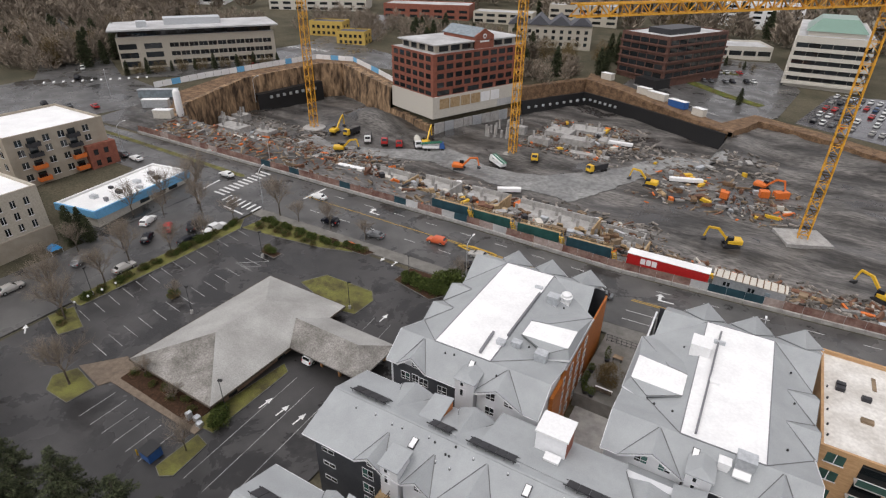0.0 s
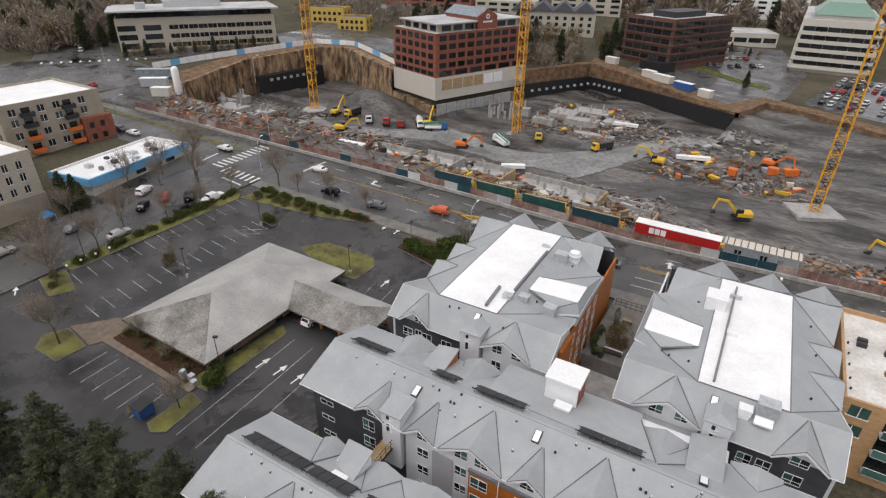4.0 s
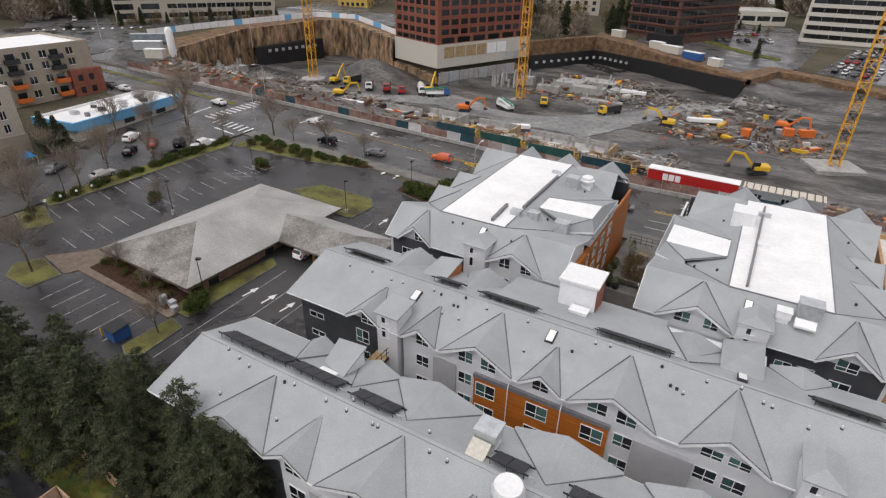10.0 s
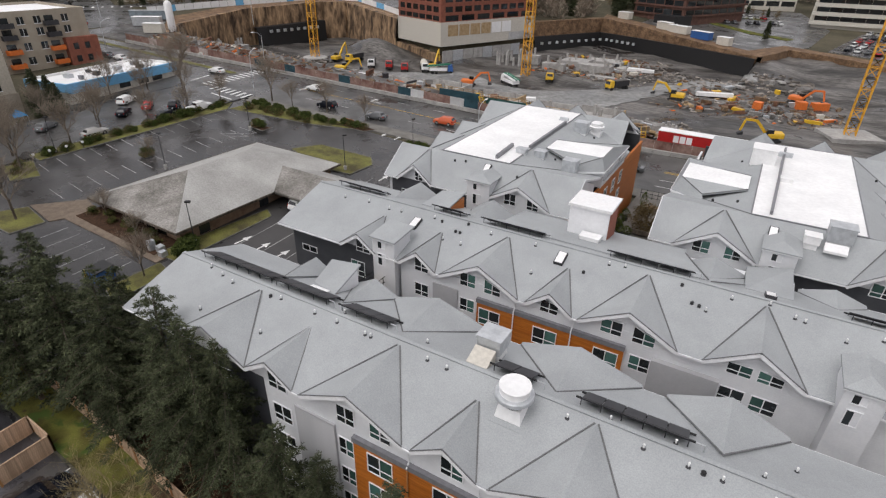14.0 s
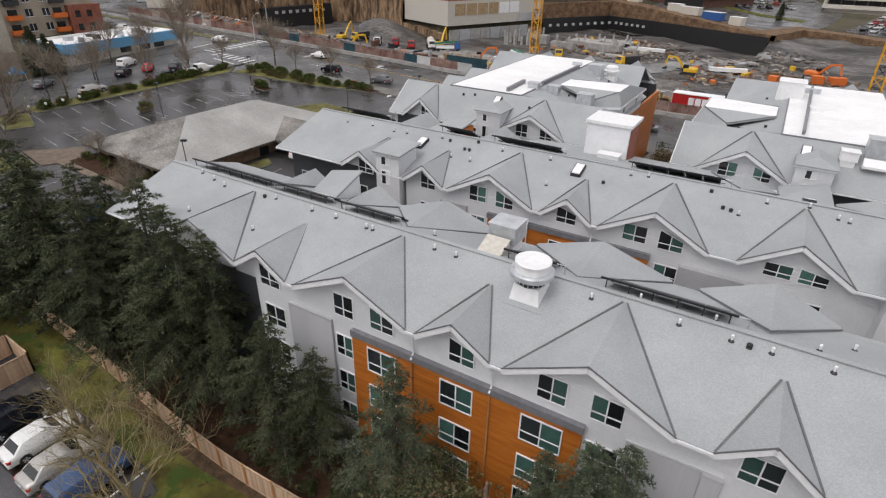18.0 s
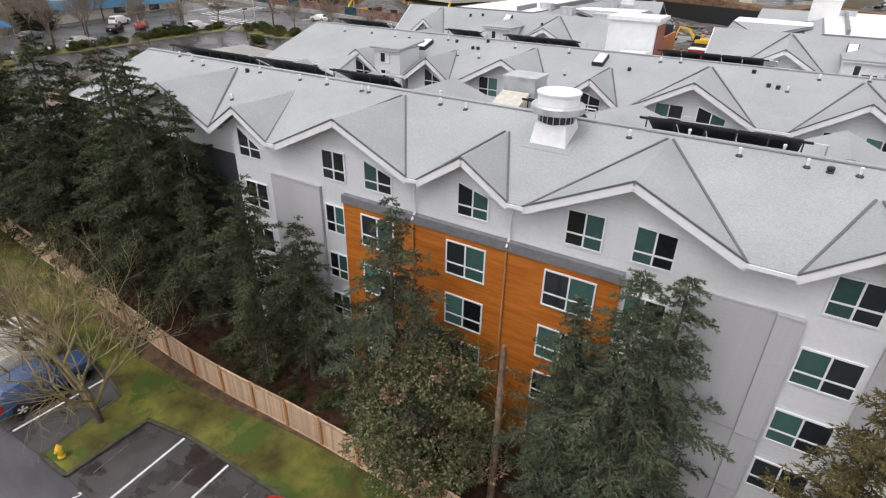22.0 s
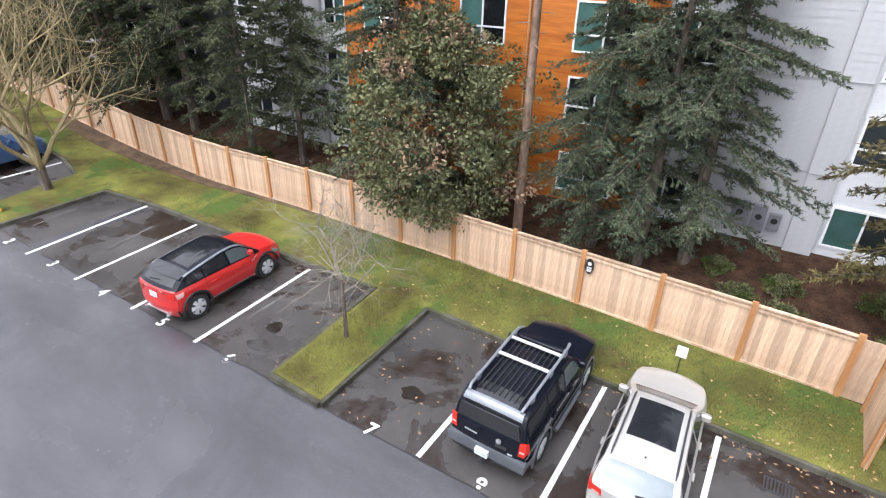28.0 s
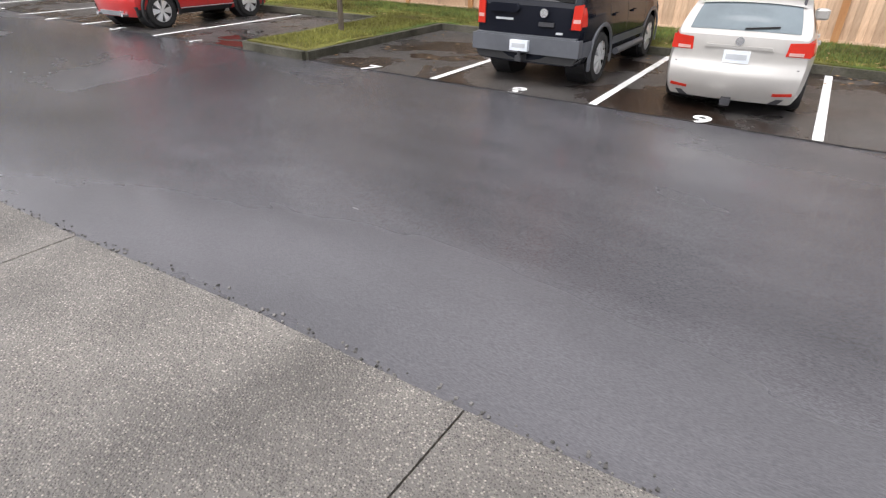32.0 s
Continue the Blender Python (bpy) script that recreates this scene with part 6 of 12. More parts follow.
for (xa, ya), (xb, yb) in (((-41.2, 4.7), (-41.2, 8.45)), ((-44.4, 4.7), (-44.4, 8.45)), ((-44.4, 8.45), (-41.2, 8.45))):
    d = math.hypot(xb - xa, yb - ya)
    rz_ = math.degrees(math.atan2(yb - ya, xb - xa))
    for k in range(int(d / 0.138)):
        t_ = (k + 0.5) * 0.138 / d
        qx, qy = xa + (xb - xa) * t_, ya + (yb - ya) * t_
        part("board", bm_board[k % 5], pen, at=(qx, qy, land(qx, qy) + 0.05), rz=rz_)
    part("cap_rail", Shape().beam((xa, ya, land(xa, ya) + 1.83), (xb, yb, land(xb, yb) + 1.83), 0.12, 0.05).mesh("cap_rail", M["fence"]), pen)
    for qx, qy in ((xa, ya), (xb, yb)):
        part("post", Shape().box(qx - 0.07, qx + 0.07, qy - 0.07, qy + 0.07, land(qx, qy) - 0.2, land(qx, qy) + 1.9).mesh("post", M["post"]), pen)
ret = empty("wooden_fence", (4.35, 9, 0.4), "short return of cedar board fence beside the bays", "fence")
for j in range(16):
    y = 11.6 - j * 0.138
    part("board", bm_board[j % 5], ret, at=(4.35, y, land(4.35, y) + 0.16), rz=90)
for y in (11.5, 9.6):
    part("post", Shape().box(4.27, 4.4, y - 0.06, y + 0.06, land(4.3, y), land(4.3, y) + 1.95).mesh("post", M["post"]), ret)

# signs, hydrant, meters
sign = empty("fence_sign", (-2.78, FY - 0.09, 1.6), "small dark oval sign with white marks on the fence", "sign")
sx, sz = -2.83, fence_base(-2.8) + 1.42
part("plate", Shape().add([(sx + 0.13 * math.cos(a / 16 * 6.2832), FY - 0.10, sz + 0.26 * math.sin(a / 16 * 6.2832)) for a in range(16)] + [(sx + 0.13 * math.cos(a / 16 * 6.2832), FY - 0.08, sz + 0.26 * math.sin(a / 16 * 6.2832)) for a in range(16)],
     [tuple(range(16)), tuple(range(31, 15, -1))] + [(a, (a + 1) % 16, 16 + (a + 1) % 16, 16 + a) for a in range(16)]).mesh("plate", M["black"]), sign)
part("symbol", Shape().tube((sx, FY - 0.104, sz + 0.09), (sx, FY - 0.101, sz + 0.09), 0.06, n=14).mesh("symbol", M["paint"]), sign)
for dz in (-0.04, -0.10, -0.15):
    part("text_bar", Shape().box(sx - 0.07, sx + 0.07, FY - 0.105, FY - 0.101, sz + dz - 0.018, sz + dz + 0.018).mesh("text_bar", M["paint"]), sign)
ws = empty("post_sign", (0.27, 10.3, grass_z(0.27, 10.3)), "small white sign on a thin dark stake in the grass", "sign")
g0 = grass_z(0.27, 10.3)
part("stake", Shape().tube((0.27, 10.3, g0 - 0.1), (0.27, 10.3, g0 + 0.75), 0.014, n=6).mesh("stake", M["steel"]), ws)
part("plate", Shape().box(0.14, 0.40, 10.27, 10.285, g0 + 0.55, g0 + 0.88).mesh("plate", M["trim"]), ws)
hyd = empty("fire_hydrant", (-23.9, 4.2, grass_z(-23.9, 4.2)), "yellow fire hydrant on the grass island", "hydrant")
hz = grass_z(-23.9, 4.2)
part("barrel", Shape().lathe([(0.17, 0), (0.17, 0.06), (0.12, 0.08), (0.12, 0.48), (0.16, 0.5), (0.16, 0.56), (0.12, 0.6), (0.09, 0.7), (0.03, 0.74), (0.03, 0.8), (0, 0.8)], 14, (-23.9, 4.2, hz)).mesh("barrel", M["machine"], True), hyd)
for dx, dy in ((0.2, 0), (-0.2, 0), (0, -0.22)):
    part("outlet", Shape().tube((-23.9, 4.2, hz + 0.42), (-23.9 + dx, 4.2 + dy, hz + 0.42), 0.065, n=10).mesh("outlet", M["machine"]), hyd)
meters = empty("gas_meters", (1.0, 16.1, 2.0), "grey utility meter boxes on the apartment wall", "utility meter")
for i, (x, z, w, h) in enumerate(((0.3, 2.3, 0.5, 0.8), (0.85, 2.2, 0.4, 0.9), (1.3, 2.4, 0.35, 0.5))):
    part("box", Shape().box(x - w / 2, x + w / 2, 16.32, 16.54, z, z + h).mesh("box", M["coping"]), meters)
    part("dial", Shape().tube((x, 16.31, z + h * 0.6), (x, 16.32, z + h * 0.6), 0.1, n=12).mesh("dial", M["black"]), meters)

# ---- trees ----


def leaf_quads(base, along, side, length, width):
    """Diamond leaves: a point, two shoulders and a tip for every row of the arrays."""
    p0 = base
    p1 = base + along * (length * 0.45)[:, None] + side * (width * 0.5)[:, None]
    p2 = base + along * length[:, None]
    p3 = base + along * (length * 0.45)[:, None] - side * (width * 0.5)[:, None]
    v = np.stack([p0, p1, p2, p3], 1).reshape(-1, 3)
    f = np.arange(len(v)).reshape(-1, 4)
    return v, f


def np_mesh(name, v, f, material):
    me = bpy.data.meshes.new(name)
    me.vertices.add(len(v))
    me.vertices.foreach_set("co", np.asarray(v, dtype=np.float32).ravel())
    k = f.shape[1]
    me.loops.add(len(f) * k)
    me.loops.foreach_set("vertex_index", f.astype(np.int32).ravel())
    me.polygons.add(len(f))
    me.polygons.foreach_set("loop_start", np.arange(0, len(f) * k, k, dtype=np.int32))
    me.polygons.foreach_set("loop_total", np.full(len(f), k, dtype=np.int32))
    me.materials.append(material)
    me.update(calc_edges=True)
    return me


def unit(a):
    return a / np.maximum(np.linalg.norm(a, axis=-1, keepdims=True), 1e-9)


def conifer(h, rad, seed, material="needle", dense=1.0, low=0.08, label="tall dark green conifer with drooping boughs", ragged=0.3, gap=0.42, fan=0.30, arms=5):
    """A conifer: tapered trunk, drooping boughs, and overlapping sprays of needles that fan out and hang from each bough."""
    g = np.random.default_rng(seed)
    e = empty("conifer_tree", (0, 0, 0), label, "tree", "conifers")
    tr = Shape()
    bend = g.normal(0, 0.05, 2)
    for i in range(6):
        a, b = i / 6, (i + 1) / 6
        tr.tube((bend[0] * a * h * 0.3, bend[1] * a * h * 0.3, a * h - 0.4), (bend[0] * b * h * 0.3, bend[1] * b * h * 0.3, b * h - 0.4), 0.016 * h * (1 - a) + 0.03, 0.016 * h * (1 - b) + 0.02, 8)
    bases, alongs, sides, lens, wids = [], [], [], [], []
    z = h * low
    while z < h * 0.985:
        k = z / h
        nb = arms + int(g.integers(0, 2))
        off = g.uniform(0, 6.28)
        for b in range(nb):
            a = off + 6.283 * b / nb + g.normal(0, 0.22)
            L = rad * (1 - k) ** 0.75 * (1 + ragged * g.choice([-1.2, -0.6, 0, 0.4, 0.9])) * g.uniform(0.9, 1.1) * (0.6 + 0.4 * min(1, (k - low + 0.12) / 0.2)) + 0.15
            if z < 3.6:
                L = min(L, 1.75 + 0.32 * z)
            up = 0.30 * (k - 0.35) + g.normal(0, 0.06)
            d = np.array([math.cos(a), math.sin(a), 0.0])
            s = np.array([-math.sin(a), math.cos(a), 0.0])
            z0 = z + g.normal(0, 0.12)
            cx, cy = bend[0] * k * h * 0.3, bend[1] * k * h * 0.3
            ts = np.linspace(0, 1, 9)
            rise = up * ts * L - 0.34 * L * ts ** 1.6 + 0.30 * L * np.maximum(0, ts - 0.7) ** 1.3
            axis = np.stack([cx + d[0] * L * ts, cy + d[1] * L * ts, z0 + rise], 1)
            if L > 0.8:
                tr.tube(axis[0], axis[4], 0.010 * L + 0.006, 0.006 * L + 0.004, 4, False).tube(axis[4], axis[8], 0.006 * L + 0.004, 0.004, 4, False)
            stems = [(axis[1], axis[8], L * 0.88)]
            nt = max(2, int(L / 0.24))
            for i in range(nt):
                t = 0.10 + 0.86 * (i + g.uniform(0.2, 0.8)) / nt
                o = np.array([np.interp(t, ts, axis[:, c]) for c in range(3)])
                w = (0.16 + fan * L * (1.0 - t) ** 0.8 * (0.45 + t)) * g.uniform(0.65, 1.2)
                for sg in (-1, 1):
                    td = d * g.uniform(0.45, 0.9) + sg * s * g.uniform(0.6, 1.0) + np.array([0, 0, g.uniform(-0.55, 0.05)])
                    stems.append((o, o + td / np.linalg.norm(td) * w, w))
            for p0, p1, w in stems:
                c = max(3, int(w / 0.042 * dense))
                q = g.uniform(0, 1, (c, 1))
                ax = (p1 - p0) / max(w, 0.05)
                p = p0 + (p1 - p0) * q + np.array([0, 0, -0.10 * w]) * q ** 2
                al = unit(ax[None] * 0.9 + g.normal(0, 0.50, (c, 3)) + np.array([0, 0, -0.10]))
                bases.append(p), alongs.append(al), sides.append(unit(np.cross(al, g.normal(0, 0.8, (c, 3)) + np.array([0, 0, 1.0]))))
                lens.append(g.uniform(0.18, 0.36, c) / dense ** 0.55), wids.append(g.uniform(0.055, 0.11, c) / dense ** 0.75)
        z += gap * (1.15 - 0.55 * k) * h / 13 * (1.65 if k < low + 0.20 else 1.0)
    v, f = leaf_quads(np.concatenate(bases), np.concatenate(alongs), np.concatenate(sides), np.concatenate(lens), np.concatenate(wids))
    part("trunk", tr.mesh("trunk", M["bark"], True), e)
    tagged(part("crown", np_mesh("crown", v, f, M[material]), e), kind="stuff")
    return e


def limb(sh, g, p, d, length, r, depth, spread, up, tips, kids=(3, 5), fat=0.62):
    """A branch that bends, tapers and forks."""
    n = 3 if depth > 0 else 2
    q, rr = Vector(p), r
    for i in range(n):
        d = (Vector(d) + Vector(g.normal(0, 0.13, 3)) + Vector((0, 0, up * 0.12))).normalized()
        nq, nr = q + d * (length / n), rr * (0.82 if depth > 0 else 0.6)
        sh.tube(q, nq, rr, nr, 6 if depth > 2 else (4 if depth > 1 else 3), False)
        q, rr = nq, nr
        if depth > 0:
            for _ in range(int(g.integers(*kids)) if i == n - 1 else int(g.integers(1, 3))):
                a = Vector(g.normal(0, 1, 3))
                s = (a - d * a.dot(d)).normalized()
                nd = (d * (1 - spread) + s * spread + Vector((0, 0, up * 0.3))).normalized()
                limb(sh, g, q, nd, length * g.uniform(0.55, 0.8), nr * fat, depth - 1, spread, up, tips, kids, fat)
    tips.append((tuple(q), tuple(d)))


def bare_tree(h, seed, material="greytwig", depth=4, spread=0.5, r=None, label="bare leafless deciduous tree", up=0.5, stem=0.28, kids=(3, 5), fat=0.62):
    g = np.random.default_rng(seed)
    e = empty("bare_tree", (0, 0, 0), label, "tree", "bare trees")
    r = r or h * 0.016
    tr = Shape().lathe([(r * 1.6, -0.2), (r * 1.15, 0.15), (r, h * stem * 0.5), (r * 0.9, h * stem)], 8)
    part("trunk", tr.mesh("trunk", M["bark"], True), e)
    sh, tips = Shape(), []
    for i in range(4):
        a = i * 1.57 + g.normal(0, 0.3)
        limb(sh, g, (0, 0, h * stem * (0.82 + 0.06 * i)), (math.cos(a) * spread * 1.3, math.sin(a) * spread * 1.3, 1), h * 0.34 * g.uniform(0.8, 1.1), r * 0.55, depth - 1, spread, up, tips, kids, fat)
    limb(sh, g, (0, 0, h * stem), (0, 0, 1), h * 0.33, r * 0.8, depth - 1, spread, up, tips, kids, fat)
    tagged(part("twig_crown", sh.mesh("twig_crown", M[material]), e), kind="stuff")
    return e


def leafy(name, h, rx, seed, n, materials, label, category="tree", low=0.15, leaf=(0.09, 0.05), trunk=True, clumps=60, ball=0.42, group=""):
    """A leafy crown of many clumps of small leaves, uneven and with gaps."""
    g = np.random.default_rng(seed)
    e = empty(name, (0, 0, 0), label, category, group)
    sh = Shape()
    cs = []
    while len(cs) < clumps:
        a, k = g.uniform(0, 6.283), g.uniform(0, 1)
        z = h * (low + (1 - low) * k)
        env = rx * math.sin(math.pi * (0.16 + 0.80 * k)) ** 0.8
        rr = env * math.sqrt(g.uniform(0.04, 1.0)) * g.uniform(0.8, 1.1)
        cs.append((rr * math.cos(a), rr * math.sin(a), z))
    if trunk:
        sh.tube((0, 0, -0.3), (0, 0, h * 0.45), h * 0.02 + 0.03, h * 0.012 + 0.01, 8)
        for c in cs[: 24]:
            sh.tube((0, 0, max(0.1, c[2] * 0.5)), c, 0.03, 0.012, 4, False)
        part("trunk", sh.mesh("trunk", M["bark"]), e)
    cs = np.array(cs)
    per = n // len(cs)
    for i, mname in enumerate(materials):
        cc = cs[i:: len(materials)] if len(materials) > 1 else cs
        c = np.repeat(cc, per, 0)
        u = unit(g.normal(0, 1, c.shape))
        size = np.repeat(g.uniform(0.6, 1.3, len(cc)), per)
        p = c + u * (ball * size * g.uniform(0.4, 1, len(c)) ** 0.5)[:, None] * np.array([1.15, 1.15, 0.75])
        al = unit(u + g.normal(0, 0.7, c.shape))
        si = unit(np.cross(al, g.normal(0, 1, c.shape)))
        v, f = leaf_quads(p, al, si, g.uniform(0.7, 1.3, len(c)) * leaf[0], g.uniform(0.7, 1.3, len(c)) * leaf[1])
        tagged(part("crown", np_mesh("crown", v, f, M[mname]), e), kind="stuff")
    return e


def plant(tree, x, y, scale=1.0, rz=0.0, first=False, dz=0.0):
    m = pose(x, y, ground_z(x, y) - 0.05 + dz, 0, 0, rz) @ Matrix.Diagonal((scale, scale, scale, 1))
    if first:
        tree.matrix_basis = m
        return tree
    t = copy_thing(tree, pose(x, y, ground_z(x, y) - 0.05 + dz, 0, 0, rz))
    t.scale = (scale, scale, scale)
    return t


# conifers behind the fence
ca = conifer(12.6, 3.5, 11, "needle2", 4.2, 0.12, gap=0.54, ragged=0.5)
cb = conifer(12.2, 3.0, 12, "needle2", 4.2, 0.11, ragged=0.55, gap=0.56)
cc = conifer(15.9, 4.6, 13, "needle", 1.9, 0.17, ragged=0.6, gap=0.64, fan=0.25)
cd = conifer(11.2, 3.8, 14, "needle", 2.8, 0.22, ragged=0.6, gap=0.58, fan=0.25)
cl = conifer(12.0, 3.9, 16, "needle", 1.0, 0.14, ragged=0.55, gap=0.66, fan=0.25)
ce = conifer(12.8, 2.7, 15, "oldneedle", 2.6, 0.2, "sparse olive-brown conifer hung with cones", 0.45, 0.6, 0.26)
plant(ca, -11.2, 13.2, 1.04, first=True)
plant(cb, -0.8, 14.8, first=True)
plant(cc, -28.4, 14.4, first=True)
plant(cd, -20.2, 13.6, 1.04, first=True)
plant(ce, 4.9, 13.6, first=True)
plant(cl, -43.0, 12.6, 1.26, 240, first=True)
for t, x, y, s, r in ((ca, -3.7, 14.4, 0.84, 70), (cb, -2.1, 14.2, 1.04, 215), (cc, -33.2, 14.8, 1.0, 60), (cc, -38.6, 13.2, 0.98, 150), (cc, -25.6, 14.2, 0.9, 200), (cd, -17.6, 14.3, 0.87, 30),
                      (cl, -41.2, 16.6, 1.07, 20), (cl, -49.0, 14.2, 1.19, 300), (cl, -47.4, 10.6, 1.07, 110), (cl, -53.5, 10.8, 1.12, 10), (cl, -58.0, 13.0, 1.13, 80),
                      (cl, -51.0, 7.0, 1.03, 310), (cl, -62.0, 8.6, 1.03, 45), (cl, -67.0, 11.2, 0.93, 220), (cl, -72.5, 7.6, 0.89, 170), (cl, -80.0, 9.0, 0.84, 90), (cl, -57.0, 4.4, 0.98, 270), (cl, -48.4, 4.6, 0.7, 15), (cl, -88.0, 7.0, 0.75, 60),
                      (cd, -30.6, 12.9, 1.0, 75), (cd, -36.0, 11.9, 1.0, 185), (cd, -38.0, 13.6, 0.95, 285),
                      (cl, -22.0, -24.0, 1.19, 40), (cl, -13.0, -27.0, 1.03, 140), (cl, -4.0, -25.0, 1.13, 220), (cl, 6.0, -28.0, 1.12, 300), (cl, 15.0, -25.0, 1.06, 80)):
    plant(t, x, y, s, r)
pho = leafy("evergreen_tree", 7.2, 3.6, 21, 34000, ("leaf", "leaf", "leaf", "leafred", "leaf", "leaf", "leaf"), "broad evergreen tree with dull green and reddish leaves", "tree", 0.16, (0.15, 0.075), True, 220, 0.5)
plant(pho, -9.2, 13.1, 1.04, first=True)
SX, SY = -6.05, 13.4
snag = empty("tree_trunk", (SX, SY, ground_z(SX, SY)), "tall thin bare brown tree trunk without a crown", "tree trunk")
part("trunk", Shape().lathe([(0.23, 0.0), (0.17, 0.7), (0.145, 4), (0.12, 8.3), (0.07, 8.75), (0, 8.8)], 10, (0, 0, -0.2)).mesh("trunk", M["snagbark"], True), snag, at=(SX, SY, ground_z(SX, SY)))
for i in range(22):
    a = i * 2.3
    zz, ln = 1.8 + i * 0.31, 0.35 + 0.55 * abs(math.sin(i * 1.7))
    part("branch_stub", Shape().tube((0, 0, zz), (ln * math.cos(a), ln * math.sin(a), zz + 0.10 - 0.2 * ln), 0.022, 0.006, 5, False).mesh("branch_stub", M["snagbark"]), snag, at=(SX, SY, ground_z(SX, SY)))
shrub = leafy("shrub", 0.8, 0.75, 31, 2600, ("leaf", "hedge"), "low evergreen shrub in the mulch bed", "shrub", 0.05, (0.09, 0.05), False, 26, 0.22, "bed shrubs")
plant(shrub, 2.2, 13.4, 0.9, first=True)
for i, (x, y, s) in enumerate(((3.4, 13.0, 0.8), (1.0, 13.9, 0.7), (5.2, 13.6, 1.0), (2.0, 14.6, 0.7), (4.6, 14.8, 0.9), (6.4, 13.2, 0.9), (0.2, 14.8, 0.6),
                             (-23.4, 13.2, 0.9), (-21.6, 12.9, 0.7), (-19.9, 13.4, 1.0), (-17.8, 13.0, 0.8), (-15.7, 13.5, 0.95), (-13.6, 13.0, 0.75))):
    plant(shrub, x, y, s, i * 47)

# bare trees in the car parks
yb = bare_tree(11.0, 41, "twig", 5, 0.48, 0.17, "large bare tree with yellowish lichened twigs", 0.42, 0.10, (1, 2), 0.70)
plant(yb, -24.5, 6.3, 1.12, first=True)
plant(yb, -31.2, 7.4, 0.85, 100)
young = bare_tree(4.3, 42, "greytwig", 4, 0.62, 0.05, "small bare young tree on a grass island", 0.3, 0.42, (3, 5))
plant(young, -7.75, 6.5, 1.12, first=True)

# ---- vehicles ----


def ring(w, y0, y1, z, r, n=3):
    """A rounded rectangle in plan, anticlockwise, at height z."""
    pts = []
    for cx, cy, a0 in ((w - r, y1 - r, 0), (-w + r, y1 - r, 90), (-w + r, y0 + r, 180), (w - r, y0 + r, 270)):
        for i in range(n + 1):
            a = radians(a0 + 90 * i / n)
            pts.append((cx + r * math.cos(a), cy + r * math.sin(a), z))
    return pts


def loft(rings, cap=True):
    n = len(rings[0])
    v = [p for r in rings for p in r]
    f = [(k * n + i, k * n + (i + 1) % n, (k + 1) * n + (i + 1) % n, (k + 1) * n + i) for k in range(len(rings) - 1) for i in range(n)]
    if cap:
        f += [tuple(range(n - 1, -1, -1)), tuple(range((len(rings) - 1) * n, len(rings) * n))]
    return v, f


def wheel(parent, x, y, r, side, detail=True):
    w = 0.21
    if ("wheel", r, side, detail) not in KIT:
        s = 1 if side > 0 else -1
        ty = Shape()
        prof = [(r * 0.66, -w / 2), (r * 0.93, -w / 2), (r, -w / 2 + 0.04), (r, w / 2 - 0.04), (r * 0.93, w / 2), (r * 0.66, w / 2)]
        n = 24 if detail else 14
        ty.add([(h, q * math.cos(6.2832 * i / n), q * math.sin(6.2832 * i / n)) for q, h in prof for i in range(n)],
               [(k * n + i, k * n + (i + 1) % n, (k + 1) * n + (i + 1) % n, (k + 1) * n + i) for k in range(5) for i in range(n)])
        rim = Shape()
        rim.tube((s * (w / 2 - 0.05), 0, 0), (s * (w / 2 - 0.07), 0, 0), r * 0.67, n=n)
        hub = Shape().tube((s * (w / 2 - 0.05), 0, 0), (s * (w / 2 + 0.005), 0, 0), r * 0.15, n=12)
        for i in range(6 if detail else 5):
            a = 6.2832 * i / (6 if detail else 5)
            c0, s0, c1, s1 = math.cos(a - 0.5), math.sin(a - 0.5), math.cos(a + 0.5), math.sin(a + 0.5)
            c2, s2, c3, s3 = math.cos(a - 0.31), math.sin(a - 0.31), math.cos(a + 0.31), math.sin(a + 0.31)
            q0, q1, o0, o1 = r * 0.13, r * 0.67, s * (w / 2 + 0.004), s * (w / 2 - 0.012)
            hub.add([(o0, q0 * c0, q0 * s0), (o0, q0 * c1, q0 * s1), (o1, q1 * c3, q1 * s3), (o1, q1 * c2, q1 * s2), (o0 - s * 0.05, q0 * c0, q0 * s0), (o0 - s * 0.05, q0 * c1, q0 * s1), (o1 - s * 0.05, q1 * c3, q1 * s3), (o1 - s * 0.05, q1 * c2, q1 * s2)],
                    [(0, 1, 2, 3), (0, 4, 5, 1), (1, 5, 6, 2), (2, 6, 7, 3), (3, 7, 4, 0)])
        hub.add(*loft([[(s * (w / 2 - 0.015), q * math.cos(6.2832 * i / n), q * math.sin(6.2832 * i / n)) for i in range(n)] for q in (r * 0.71, r * 0.63)], False))
        KIT["wheel", r, side, detail] = (ty.mesh("tyre", M["rubber"], True), rim.mesh("brake_disc", M["steel"]), hub.mesh("rim", M["alloy"]))
    a, b, c = KIT["wheel", r, side, detail]
    ob = part("wheel", b, parent, at=(x, y, r))
    part("tyre", a, ob, at=(0, 0, 0))
    part("rim", c, ob, at=(0, 0, 0))


